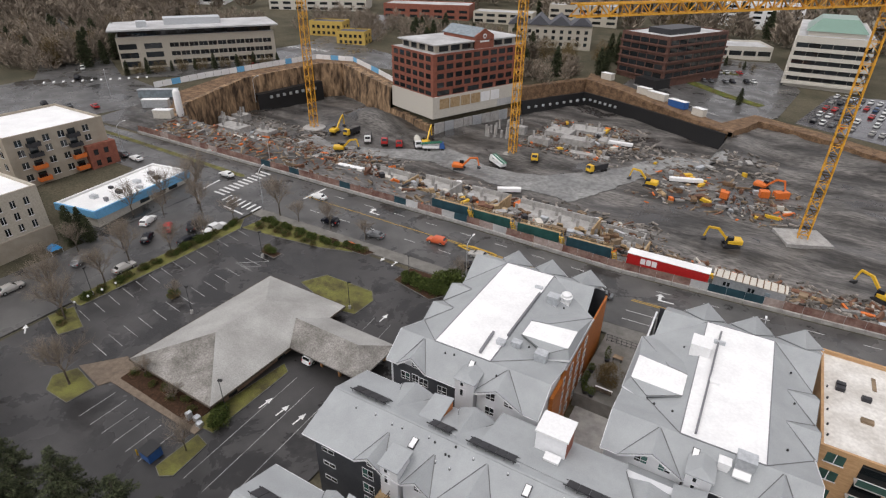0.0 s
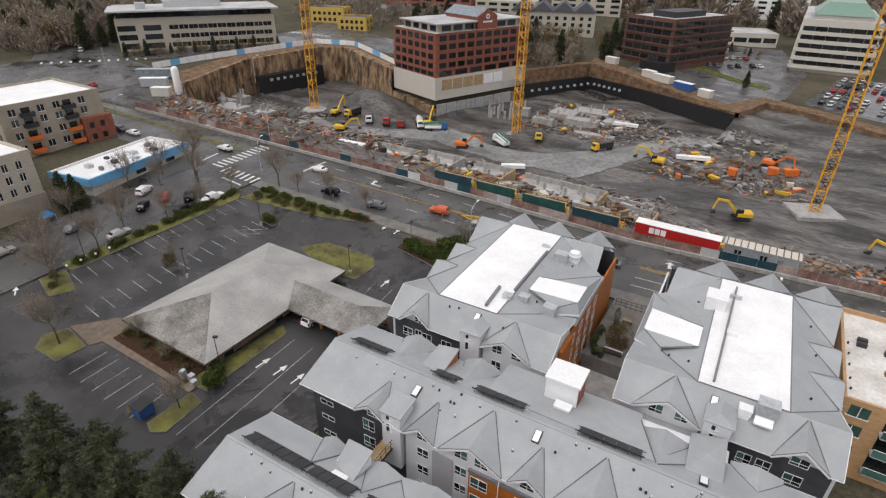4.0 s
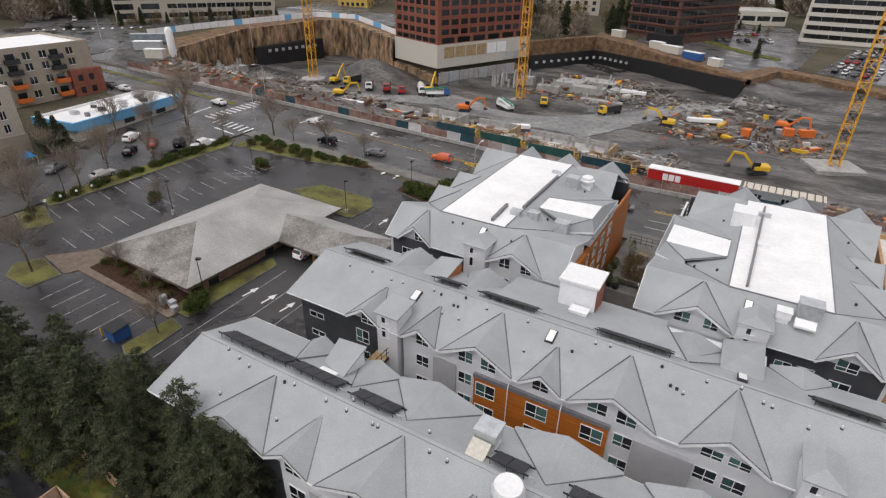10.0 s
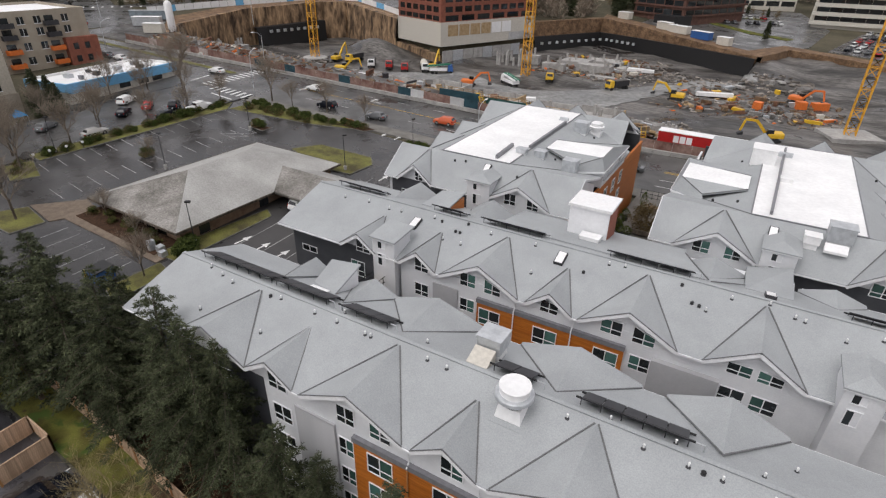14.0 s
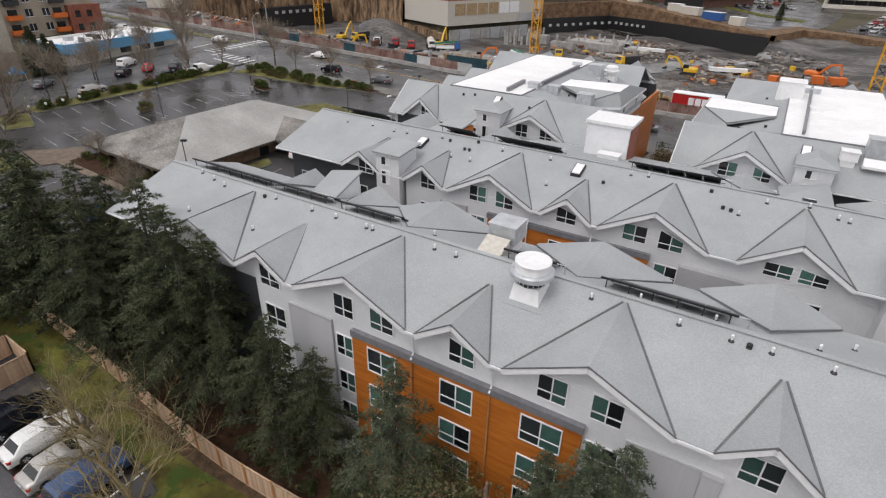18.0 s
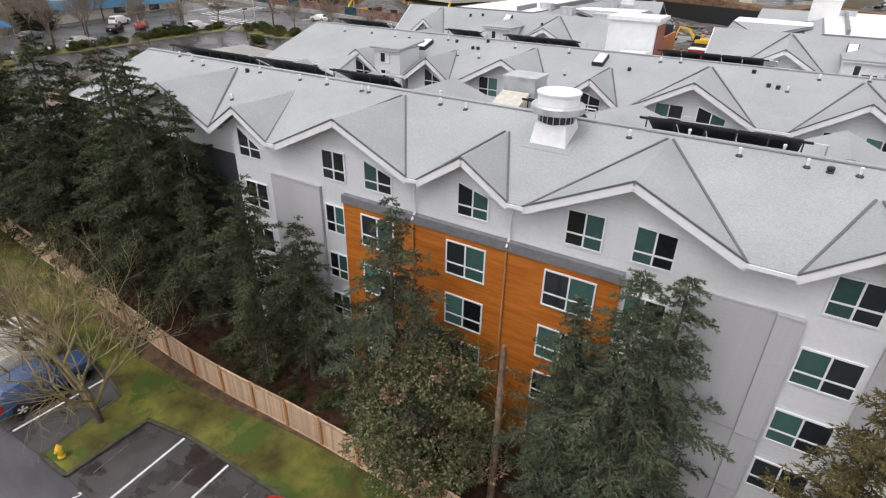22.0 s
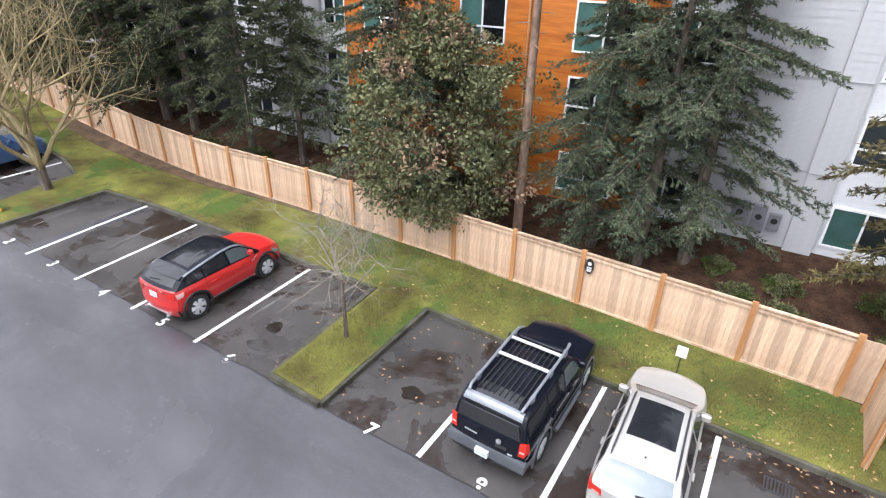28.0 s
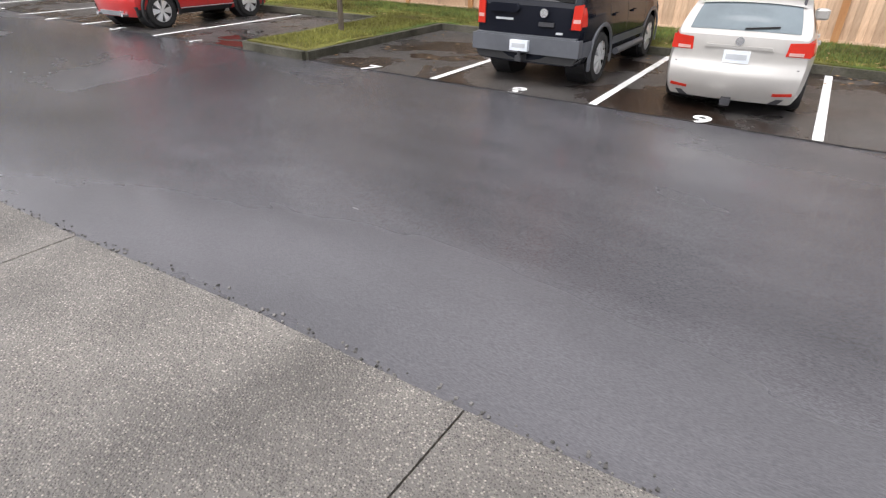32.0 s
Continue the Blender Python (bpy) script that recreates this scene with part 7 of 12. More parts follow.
def car(label, L, W, H, paint, hood=0.95, belt=1.0, wr=0.34, base=2.68, rear_glass=(0.02, 0.35), front_glass=(0.62, 0.48), roof=None, tumble=0.82, deck=None,
        glasscol="carglass", boxy=False, lower=None, category="car", group="", backglass=None, nose=0.0, panes=((0.04, 0.34), (0.37, 0.66), (0.69, 0.93)), clear=0.2, rake=0.0, lampcol="tail"):
    """A vehicle with its nose along +y: lofted body, glasshouse with separate windows, wheels, lamps, plates and mirrors.
    rear_glass, front_glass: metres from the tail to the foot and the top of the rear window; from the nose to the foot and on to the top of the windscreen."""
    e = empty("car", (0, 0, 0), label, category, group)
    y0, y1, hw = -L / 2, L / 2, W / 2
    deck = belt if deck is None else deck
    stations = []
    for t, wf, zb, zt in ((0.0, 0.86, 0.42, deck - 0.16), (0.015, 0.93, 0.34, deck - 0.06), (0.05, 0.975, 0.28, deck), (0.14, 1.0, clear + 0.03, max(deck, belt - 0.02)), (0.3, 1.0, clear, belt), (0.5, 1.0, clear, belt),
                          (0.68, 1.0, clear, belt - 0.02), (0.76, 0.99, clear, hood + 0.02), (0.88, 0.97, clear + 0.03, hood - 0.03 - nose * 0.3), (0.95, 0.93, 0.27, hood - 0.09 - nose * 0.6), (0.985, 0.86, 0.32, hood - 0.18 - nose), (1.0, 0.76, 0.4, hood - 0.3 - nose)):
        y, w = y0 + t * L, hw * wf
        hz = zt - zb
        half = [(w * 0.80, zb), (w * 0.94, zb + 0.04), (w * 0.975, zb + 0.14), (w * 0.985, zb + hz * 0.42), (w, zb + hz * 0.60), (w * 0.995, zb + hz * 0.72), (w * 0.965, zt - 0.09), (w * (0.945 if boxy else 0.925), zt - 0.03), (w * 0.86, zt + 0.005), (w * 0.5, zt + 0.035), (w * 0.2, zt + 0.045)]
        stations.append([(x, y, z) for x, z in half] + [(-x, y, z) for x, z in reversed(half)])
    v, f = loft(stations)
    part("body", mesh("body", v, [q[::-1] for q in f], M[paint], True), e)
    gb, gt = y0 + rear_glass[0], y0 + rear_glass[1]
    fb, ft = y1 - front_glass[0] * 1.0 - 0.0, y1 - front_glass[0] - front_glass[1]
    wb, wt = hw * 0.93, hw * tumble
    zb, zr = belt - 0.03, H
    r = 0.10
    rings = [ring(wb, gb, fb, zb, r), ring(wb * 0.985, gb + (gt - gb) * 0.3, fb + (ft - fb) * 0.3, zb + (zr - zb) * 0.3, r), ring(wt * 1.01, gt - 0.03, ft + 0.05, zr - 0.09, r), ring(wt * 0.97, gt + 0.06, ft - 0.04, zr - 0.03, r), ring(wt * 0.8, gt + 0.25, ft - 0.25, zr, r)]
    v, f = loft(rings)

    def lean(p):
        """Lets the roof fall towards the tail."""
        k = max(0.0, min(1.0, (fb - p[1] - 0.9) / (fb - gb - 0.9)))
        return (p[0], p[1], p[2] - rake * k * max(0.0, (p[2] - zb) / (zr - zb)))

    v = [lean(p) for p in v]
    part("cabin", mesh("cabin", v, f, M[roof or paint], True), e, "black roof and pillars" if roof == "cblack" and paint != "cblack" else "")
    zt = zr - 0.11

    def q(s, t, side):
        ya, yb = gb + (gt - gb) * t, fb + (ft - fb) * t
        return (side * (wb + (wt * 1.01 - wb) * t + 0.010), ya + (yb - ya) * s, zb + (zt - zb) * t)

    def glaze(pts, name, m=None):
        part(name, mesh(name, [lean(p) for p in pts], [tuple(range(len(pts)))], M[m or glasscol]), e)

    for side in (-1, 1):
        for s0, s1 in panes:
            glaze([q(s0, 0.14, side), q(s1, 0.14, side), q(s1 - 0.01, 0.9, side), q(s0 + 0.01, 0.9, side)], "side_window")
    for yy, y2, s, nm in ((gb, gt - 0.03, -1, "rear_window"), (fb, ft + 0.05, 1, "windscreen")):
        a, b = 0.16, 0.92
        pts = [(x * (wb + (wt - wb) * t - 0.10), yy + (y2 - yy) * t + s * 0.03, zb + (zt - zb) * t + 0.01) for x, t in ((-1, a), (1, a), (1, b), (-1, b))]
        glaze(pts, nm, backglass if nm == "rear_window" and backglass else None)
    ya, yf = y0 + (L - base) * 0.48, y0 + (L - base) * 0.48 + base
    for y in (ya, yf):
        for s in (-1, 1):
            part("wheel_arch", Shape().tube((s * (hw * 0.99 - 0.06), y, wr + 0.02), (s * (hw + 0.006), y, wr + 0.02), wr * 1.14, n=24).mesh("wheel_arch", M["black"]), e)
            wheel(e, s * (hw - 0.085), y, wr, s, False)
    zl = deck - 0.16
    for s in (-1, 1):
        part("tail_lamp", Shape().prism([(s * hw * 0.955 - 0.001, y0 + 0.30), (s * hw * 0.97, y0 + 0.1), (s * hw * 0.88, y0 - 0.01), (s * hw * (0.83 if boxy else 0.74), y0 - 0.012), (s * hw * (0.83 if boxy else 0.74), y0 + 0.05)][:: 1 if s < 0 else -1], zl - 0.14 - (0.06 if boxy else 0), zl + (0.20 if boxy else 0.04)).mesh("tail_lamp", M[lampcol]), e, "red tail lamp" if lampcol == "tail" else "pale tail lamp")
        part("head_lamp", Shape().prism([(s * hw * 0.9, y1 - 0.22), (s * hw * 0.86, y1 - 0.06), (s * hw * 0.5, y1 - 0.01), (s * hw * 0.5, y1 - 0.2)][:: 1 if s > 0 else -1], hood - 0.30 - nose, hood - 0.17 - nose).mesh("head_lamp", M["paleglass"]), e, "clear head lamp")
        part("mirror", Shape().add(*loft([ring(0.10, -0.06, 0.06, z, 0.04) for z in (0, 0.16)])).mesh("mirror", M[paint], True), e, at=(s * (hw + 0.02), fb - 0.35, belt - 0.02))
    part("rear_bumper", Shape().add(*loft([ring(hw * (0.95 if boxy else 0.93) * k, y0 - 0.05 * j, y0 + 0.34, z, 0.12) for z, k, j in (((0.34, 0.94, 0.2), (0.42, 1.0, 1.6), (0.66, 1.0, 1.6), (0.72, 0.97, 0.6)) if boxy else ((0.26, 0.94, 0.0), (0.33, 1.0, 1.0), (0.55, 1.0, 1.0), (0.60, 0.97, 0.3)))])).mesh("rear_bumper", M[lower or paint], True), e)
    part("number_plate", Shape().box(-0.155, 0.155, y0 - (0.10 if boxy else 0.055), y0 - 0.02, (deck - 0.36) if not boxy else 0.50, (deck - 0.21) if not boxy else 0.65).mesh("number_plate", M["plate"]), e, "pale number plate")
    return e


def park(ob, x, y, rz=0.0, first=True, lift=0.0, slope=True):
    z = land(x, y) + lift
    m = Matrix.Translation((x, y, z)) @ Matrix.Rotation(radians(rz), 4, "Z")
    if slope:
        c = math.cos(radians(rz))
        m = m @ Matrix.Rotation(0.03 * c, 4, "X")
    if first:
        ob.matrix_basis = m
        return ob
    return copy_thing(ob, m)


class Coachwork:
    """The skin of a near car, nose along +y: cross-sections drawn from a plan, a waistline and a roofline, with real wheel openings.
    Along a section s runs 0 to 1 up the flank, 1 to 2 up the window side and 2 to 3 over the roof to the middle."""

    def __init__(self, length, width, high, clear, wheel_r, base, rear_axle, plan, waist, top, flank, tumble, curve=(0.16, 0.28), tail=((0, 0), (2, 0)), opening=1.16):
        self.y0, self.y1, self.hw, self.high = -length / 2, length / 2, width / 2, high
        self.clear, self.wr, self.axles = clear, wheel_r, (rear_axle, rear_axle + base)
        self.plan, self.waist, self.top, self.flank, self.tumble = plan, waist, top, flank, tumble
        self.curve, self.tail, self.ra = curve, tail, wheel_r * opening

    @staticmethod
    def along(pairs, t):
        return float(np.interp(t, [p[0] for p in pairs], [p[1] for p in pairs]))

    def foot(self, y):
        z = self.clear
        for a in self.axles:
            d = abs(y - a)
            if d < self.ra:
                z = max(z, self.wr + 0.02 + math.sqrt(self.ra ** 2 - d * d))
        return z

    def raw(self, y, s):
        t = (y - self.y0) / (self.y1 - self.y0)
        w = self.hw * self.along(self.plan, t)
        crown = self.along(self.top, t)
        belt = min(self.along(self.waist, t), crown - 0.03)
        if s <= 1:
            lo = min(self.foot(y), belt - 0.03)
            z = lo + (belt - lo) * s
            return w * self.along(self.flank, (z - self.clear) / (belt - self.clear)), z
        edge = crown - 0.05 * min(1.0, 0.25 + (crown - belt) / 0.5)
        xb = w * self.flank[-1][1]
        if s <= 2:
            z = belt + (edge - belt) * (s - 1)
            return xb - self.tumble * (z - belt), z
        xe = xb - self.tumble * (edge - belt)
        r = s - 2
        return xe * (1 - r), edge + (crown - edge) * (1 - (1 - r) ** 2.4)

    def bend(self, x, y, z):
        """Rounds the nose and the tail in plan and leans the tail."""
        k = min(1.0, abs(x) / self.hw)
        y += self.curve[0] * k ** 2.6 * max(0.0, 1 - (y - self.y0) / 0.9) - self.curve[1] * k ** 2.4 * max(0.0, 1 - (self.y1 - y) / 1.1)
        y += self.along(self.tail, z) * max(0.0, 1 - (y - self.y0) / 0.4)
        return (x, y, z)

    def at(self, y, s, side=1):
        x, z = self.raw(y, s)
        return Vector(self.bend(side * x, y, z))

    def out(self, y, s, side, off):
        p = self.at(y, s, side)
        du = self.at(min(y + 0.01, self.y1), s, side) - self.at(max(y - 0.01, self.y0), s, side)
        dv = self.at(y, min(s + 0.02, 3), side) - self.at(y, max(s - 0.02, 0), side)
        n = du.cross(dv)
        if n.length < 1e-9:
            return p
        n.normalize()
        if n.dot(Vector((p.x, 0, 0.4 if s > 1.5 else 0.0)) + Vector((0, 0, 1e-3))) < 0:
            n = -n
        return p + n * off

    def stations(self):
        ys = [self.y0 + (self.y1 - self.y0) * i / 44 for i in range(45)] + [self.y0 + 0.02, self.y0 + 0.05, self.y1 - 0.03, self.y1 - 0.07]
        for a in self.axles:
            ys += [a + self.ra * math.cos(math.pi * k / 16) * (1.0 if k % 16 else 0.9995) for k in range(17)] + [a - self.ra - 0.004, a + self.ra + 0.004]
        ys = sorted(y for y in ys if self.y0 <= y <= self.y1)
        return [y for i, y in enumerate(ys) if i == 0 or y - ys[i - 1] > 0.003]

    def skin(self, e, paint, roof, cab):
        ys = self.stations()
        low = [i / 12 for i in range(13)]
        up = [1 + i / 5 for i in range(1, 6)] + [2 + i / 6 for i in range(1, 7)]
        ss = low + up
        n = len(ss)
        v, body, cabin = [], [], []
        for side in (-1, 1):
            k0 = len(v)
            v += [tuple(self.at(y, s, side)) for y in ys for s in ss]
            for i in range(len(ys) - 1):
                ym = (ys[i] + ys[i + 1]) / 2
                for j in range(n - 1):
                    f = (k0 + i * n + j, k0 + (i + 1) * n + j, k0 + (i + 1) * n + j + 1, k0 + i * n + j + 1)
                    f = f if side < 0 else f[::-1]
                    (cabin if ss[j] >= 1 and cab[0] < ym < cab[1] else body).append(f[::-1])
            for y, flip in ((self.y0, False), (self.y1, True)):
                k1 = len(v)
                cols = 7
                for s in ss:
                    x, z = self.raw(y, s)
                    v += [self.bend(side * x * (1 - c / (cols - 1)), y, z) for c in range(cols)]
                for j in range(n - 1):
                    for c in range(cols - 1):
                        f = (k1 + j * cols + c, k1 + j * cols + c + 1, k1 + (j + 1) * cols + c + 1, k1 + (j + 1) * cols + c)
                        body.append(f if (side > 0) == flip else f[::-1])
        part("body", mesh("body", v, body, M[paint], True), e)
        used = sorted({i for f in cabin for i in f})
        back = {i: k for k, i in enumerate(used)}
        part("cabin", mesh("cabin", [v[i] for i in used], [tuple(back[i] for i in f) for f in cabin], M[roof], True), e, "black roof and pillars" if roof != paint else "")

    def patch(self, e, name, m, side, ylo, yhi, s0, s1, off=0.006, label="", nu=10, nv=5):
        """A piece laid on the skin: ylo and yhi give its ends along the car at its lower and its upper edge."""
        g = []
        for j in range(nv + 1):
            b = j / nv
            for i in range(nu + 1):
                a = i / nu
                ya, yb = ylo[0] + (yhi[0] - ylo[0]) * b, ylo[1] + (yhi[1] - ylo[1]) * b
                g.append(self.out(ya + (yb - ya) * a, s0 + (s1 - s0) * b, side, off))
        f = [(j * (nu + 1) + i, j * (nu + 1) + i + 1, (j + 1) * (nu + 1) + i + 1, (j + 1) * (nu + 1) + i) for j in range(nv) for i in range(nu)]
        return part(name, mesh(name, g, f if side > 0 else [q[::-1] for q in f], M[m], True), e, label)

    def over(self, e, name, m, y0, y1, k, off=0.006, label="", rows=8, cols=12):
        """A pane across the car, from y0 to y1 on the roof, the windscreen or the rear window."""
        g = []
        for j in range(rows + 1):
            y = y0 + (y1 - y0) * j / rows
            for i in range(cols + 1):
                c = k * (2 * i / cols - 1)
                g.append(self.out(y, 3 - abs(c), 1 if c >= 0 else -1, off))
        f = [(j * (cols + 1) + i, j * (cols + 1) + i + 1, (j + 1) * (cols + 1) + i + 1, (j + 1) * (cols + 1) + i) for j in range(rows) for i in range(cols)]
        return part(name, mesh(name, g, f, M[m], True), e, label)

    def rear(self, e, name, m, pts, thick=0.02, label="", end=-1):
        """A plate on the tail (or on the nose), given by its outline in x and z as seen from behind."""
        y = self.y0 if end < 0 else self.y1
        n = len(pts)
        a = [self.bend(x, y, z) for x, z in pts]
        o = [(p[0], p[1] + end * thick, p[2]) for p in a]
        i_ = [(p[0], p[1] - end * 0.03, p[2]) for p in a]
        f = [tuple(range(n)), tuple(range(2 * n - 1, n - 1, -1))] + [((i + 1) % n, i, n + i, n + (i + 1) % n) for i in range(n)]
        return part(name, mesh(name, o + i_, f, M[m]), e, label)

    def running_gear(self, e, liner="black", lip=None):
        """Dark wheel housings, the floor, the wheels and, where wanted, moulded lips round the openings."""
        part("floor_pan", Shape().box(-self.hw * 0.80, self.hw * 0.80, self.y0 + 0.25, self.y1 - 0.3, self.clear + 0.03, self.clear + 0.25).mesh("floor_pan", M["black"]), e)
        for y in self.axles:
            for s in (-1, 1):
                part("wheel_housing", Shape().tube((s * self.hw * 0.55, y, self.wr + 0.02), (s * self.hw * 0.90, y, self.wr + 0.02), self.ra * 0.99, n=24).mesh("wheel_housing", M[liner]), e)
                if lip:
                    rings = []
                    for q, o in ((self.ra - 0.015, 0.0), (self.ra, 0.022), (self.ra + 0.045, 0.022), (self.ra + 0.07, -0.012)):
                        rings.append([(s * (self.hw * 0.985 + o), y + q * math.cos(a * math.pi / 20), self.wr + 0.02 + q * math.sin(a * math.pi / 20)) for a in range(-2, 23)])
                    v, f = loft(rings, False)
                    f = [q for q in f if max(i % 25 for i in q) - min(i % 25 for i in q) < 24]
                    part("arch_flare", mesh("arch_flare", v, f if s > 0 else [q[::-1] for q in f], M[lip], True), e)
                wheel(e, s * (self.hw - 0.115), y, self.wr, s, True)

    def mirror(self, e, m, y, z, reach=0.13):
        for s in (-1, 1):
            pts = [[(s * (self.hw * 0.93 + reach * 0.35 + q[0]), y + q[1], zz) for q in ring(w, -0.07 * k, 0.07 * k, 0, 0.05)] for zz, w, k in ((z, reach * 0.55, 0.6), (z + 0.03, reach * 0.75, 1), (z + 0.14, reach * 0.75, 1), (z + 0.17, reach * 0.5, 0.6))]
            pts = [[(p[0], p[1], p[2]) for p in r] for r in pts]
            v, f = loft(pts)
            part("mirror", mesh("mirror", v, f, M[m], True), e, "door mirror")

    def plate(self, e, x0, z0, bar="platebar"):
        w, h = 0.155, 0.075
        self.rear(e, "number_plate", "plate", [(x0 - w, z0 - h), (x0 + w, z0 - h), (x0 + w, z0 + h), (x0 - w, z0 + h)], 0.022, "pale number plate")
        self.rear(e, "plate_bar", bar, [(x0 - w * 0.8, z0 - h * 0.4), (x0 + w * 0.8, z0 - h * 0.4), (x0 + w * 0.8, z0 + h * 0.45), (x0 - w * 0.8, z0 + h * 0.45)], 0.026)

    def doors(self, e, m, seams, handles, z_s=0.78):
        for s in (-1, 1):
            for y in seams:
                self.patch(e, "door_seam", "black", s, (y - 0.005, y + 0.005), (y - 0.005, y + 0.005), 0.06, 0.99, 0.003, nu=1, nv=10)
            for y in handles:
                p = self.out(y, z_s, s, 0.02)
                part("door_handle", Shape().box(p.x - 0.018, p.x + 0.018, p.y - 0.10, p.y + 0.10, p.z - 0.018, p.z + 0.018).mesh("door_handle", M[m]), e)


def near_car(label):
    return empty("car", (0, 0, 0), label, "car")


# red compact SUV: tall flanks, a rising waistline and a roof that falls to the tail
red = near_car("red compact SUV with a black roof and rising waistline")
k = Coachwork(4.28, 1.88, 1.60, 0.27, 0.375, 2.66, -1.43,
              ((0, 0.90), (0.03, 0.955), (0.1, 0.985), (0.2, 1.0), (0.8, 1.0), (0.9, 0.97), (0.97, 0.90), (1, 0.82)),
              ((0, 1.10), (0.1, 1.13), (0.3, 1.11), (0.62, 1.05), (0.74, 1.00), (0.9, 0.95), (1, 0.72)),
              ((0, 1.115), (0.035, 1.19), (0.075, 1.31), (0.12, 1.44), (0.16, 1.485), (0.3, 1.545), (0.45, 1.60), (0.55, 1.60), (0.61, 1.53), (0.72, 1.17), (0.745, 1.10), (0.80, 1.075), (0.92, 1.02), (0.97, 0.94), (1, 0.80)),
              ((0, 0.90), (0.12, 0.955), (0.35, 0.985), (0.62, 1.0), (0.85, 0.985), (1, 0.93)), 0.42, (0.20, 0.30), ((0.2, 0.10), (0.42, -0.01), (0.62, -0.035), (0.72, 0.0), (1.05, 0.03), (1.5, 0.05)), 1.2)
k.skin(red, "cred", "cblack", (k.y0 + 0.06, k.y1 - 1.12))
k.running_gear(red, lip="black")
for s in (-1, 1):
    k.patch(red, "side_window", "carglass", s, (-1.72, -1.02), (-1.52, -1.02), 1.14, 1.84)
    k.patch(red, "side_window", "carglass", s, (-0.96, -0.14), (-0.96, -0.14), 1.10, 1.88)
    k.patch(red, "side_window", "frontglass", s, (-0.06, 0.84), (-0.06, 0.66), 1.08, 1.84)
    k.patch(red, "roof_edge", "rackgrey", s, (-1.62, 0.62), (-1.60, 0.58), 1.95, 2.06, 0.008, "pale grey roof edge", nu=16, nv=2)
    k.patch(red, "sill", "black", s, (-0.94, 0.80), (-0.94, 0.80), 0.0, 0.13, 0.012, "black lower sill")
    k.patch(red, "sill_trim", "galv", s, (-0.90, 0.78), (-0.90, 0.78), 0.14, 0.165, 0.016, "thin bright sill strip", nv=1)
    k.patch(red, "fender_vent", "galv", s, (0.66, 0.92), (0.68, 0.94), 0.80, 0.84, 0.008, nv=1)
    k.patch(red, "tail_lamp", "paletail", s, (k.y0 + 0.01, k.y0 + 0.22), (k.y0 + 0.01, k.y0 + 0.27), 0.76, 0.92, 0.012, "pale tail lamp with a red edge")
    k.rear(red, "tail_lamp", "tail", [(s * 0.80, 0.86), (s * 0.52, 0.88), (s * 0.52, 1.0), (s * 0.80, 1.01)][:: 1 if s < 0 else -1], 0.016, "red tail lamp")
    k.patch(red, "head_lamp", "paleglass", s, (k.y1 - 0.42, k.y1 - 0.02), (k.y1 - 0.5, k.y1 - 0.1), 0.74, 0.93, 0.01, "clear head lamp")
    k.patch(red, "rear_bumper", "black", s, (k.y0, k.y0 + 0.42), (k.y0, k.y0 + 0.42), 0.0, 0.2, 0.014, "black bumper corner")
k.over(red, "windscreen", "carglass", 0.98, 0.46, 0.84)
k.over(red, "rear_window", "carglass", k.y0 + 0.16, k.y0 + 0.46, 0.80)
k.over(red, "glass_roof", "carglass", -1.25, 0.30, 0.72, 0.004, "dark glass roof panel")
sp = [tuple(k.out(y, 3 - abs(c), 1 if c >= 0 else -1, o)) for y, o in ((k.y0 + 0.40, 0.06), (k.y0 + 0.78, 0.015)) for c in (-0.92, -0.46, 0, 0.46, 0.92)]
part("spoiler", mesh("spoiler", sp + [(p[0], p[1] + (0.02 if i < 5 else 0), p[2] - 0.05) for i, p in enumerate(sp)], [(i, i + 1, 6 + i, 5 + i) for i in range(4)] + [(11 + i, 10 + i, 15 + i, 16 + i) for i in range(4)] + [(i + 1, i, 10 + i, 11 + i) for i in range(4)], M["skyblack"]), red)
part("wiper", Shape().beam(tuple(k.out(k.y0 + 0.2, 2.6, -1, 0.02)), tuple(k.out(k.y0 + 0.26, 2.9, 1, 0.02)), 0.02).mesh("wiper", M["black"]), red)
k.rear(red, "rear_bumper", "black", [(-0.84, 0.30), (0.84, 0.30), (0.84, 0.50), (-0.84, 0.50)], 0.03, "black rear bumper")
k.rear(red, "skid_plate", "galv", [(-0.50, 0.29), (0.50, 0.29), (0.44, 0.40), (-0.44, 0.40)], 0.045, "silver skid plate")
for x in (-0.50, 0.50):
    part("exhaust", Shape().tube((x, k.y0 - 0.06, 0.33), (x, k.y0 + 0.12, 0.33), 0.045, n=12).mesh("exhaust", M["chrome"]), red)
k.rear(red, "rear_seam", "black", [(-0.76, 0.66), (0.76, 0.66), (0.76, 0.672), (-0.76, 0.672)], 0.004)
k.rear(red, "garnish", "black", [(-0.50, 1.02), (0.50, 1.02), (0.50, 1.04), (-0.50, 1.04)], 0.02)
k.rear(red, "lettering_bar", "galv", [(-0.38, 1.065), (0.38, 1.065), (0.38, 1.09), (-0.38, 1.09)], 0.012)
k.plate(red, 0, 0.90)
k.mirror(red, "cred", 0.68, 1.10)
k.doors(red, "cred", (-1.0, -0.10, 0.80), (-0.78, 0.12))
park(red, -13.02, 6.24, 3.0)

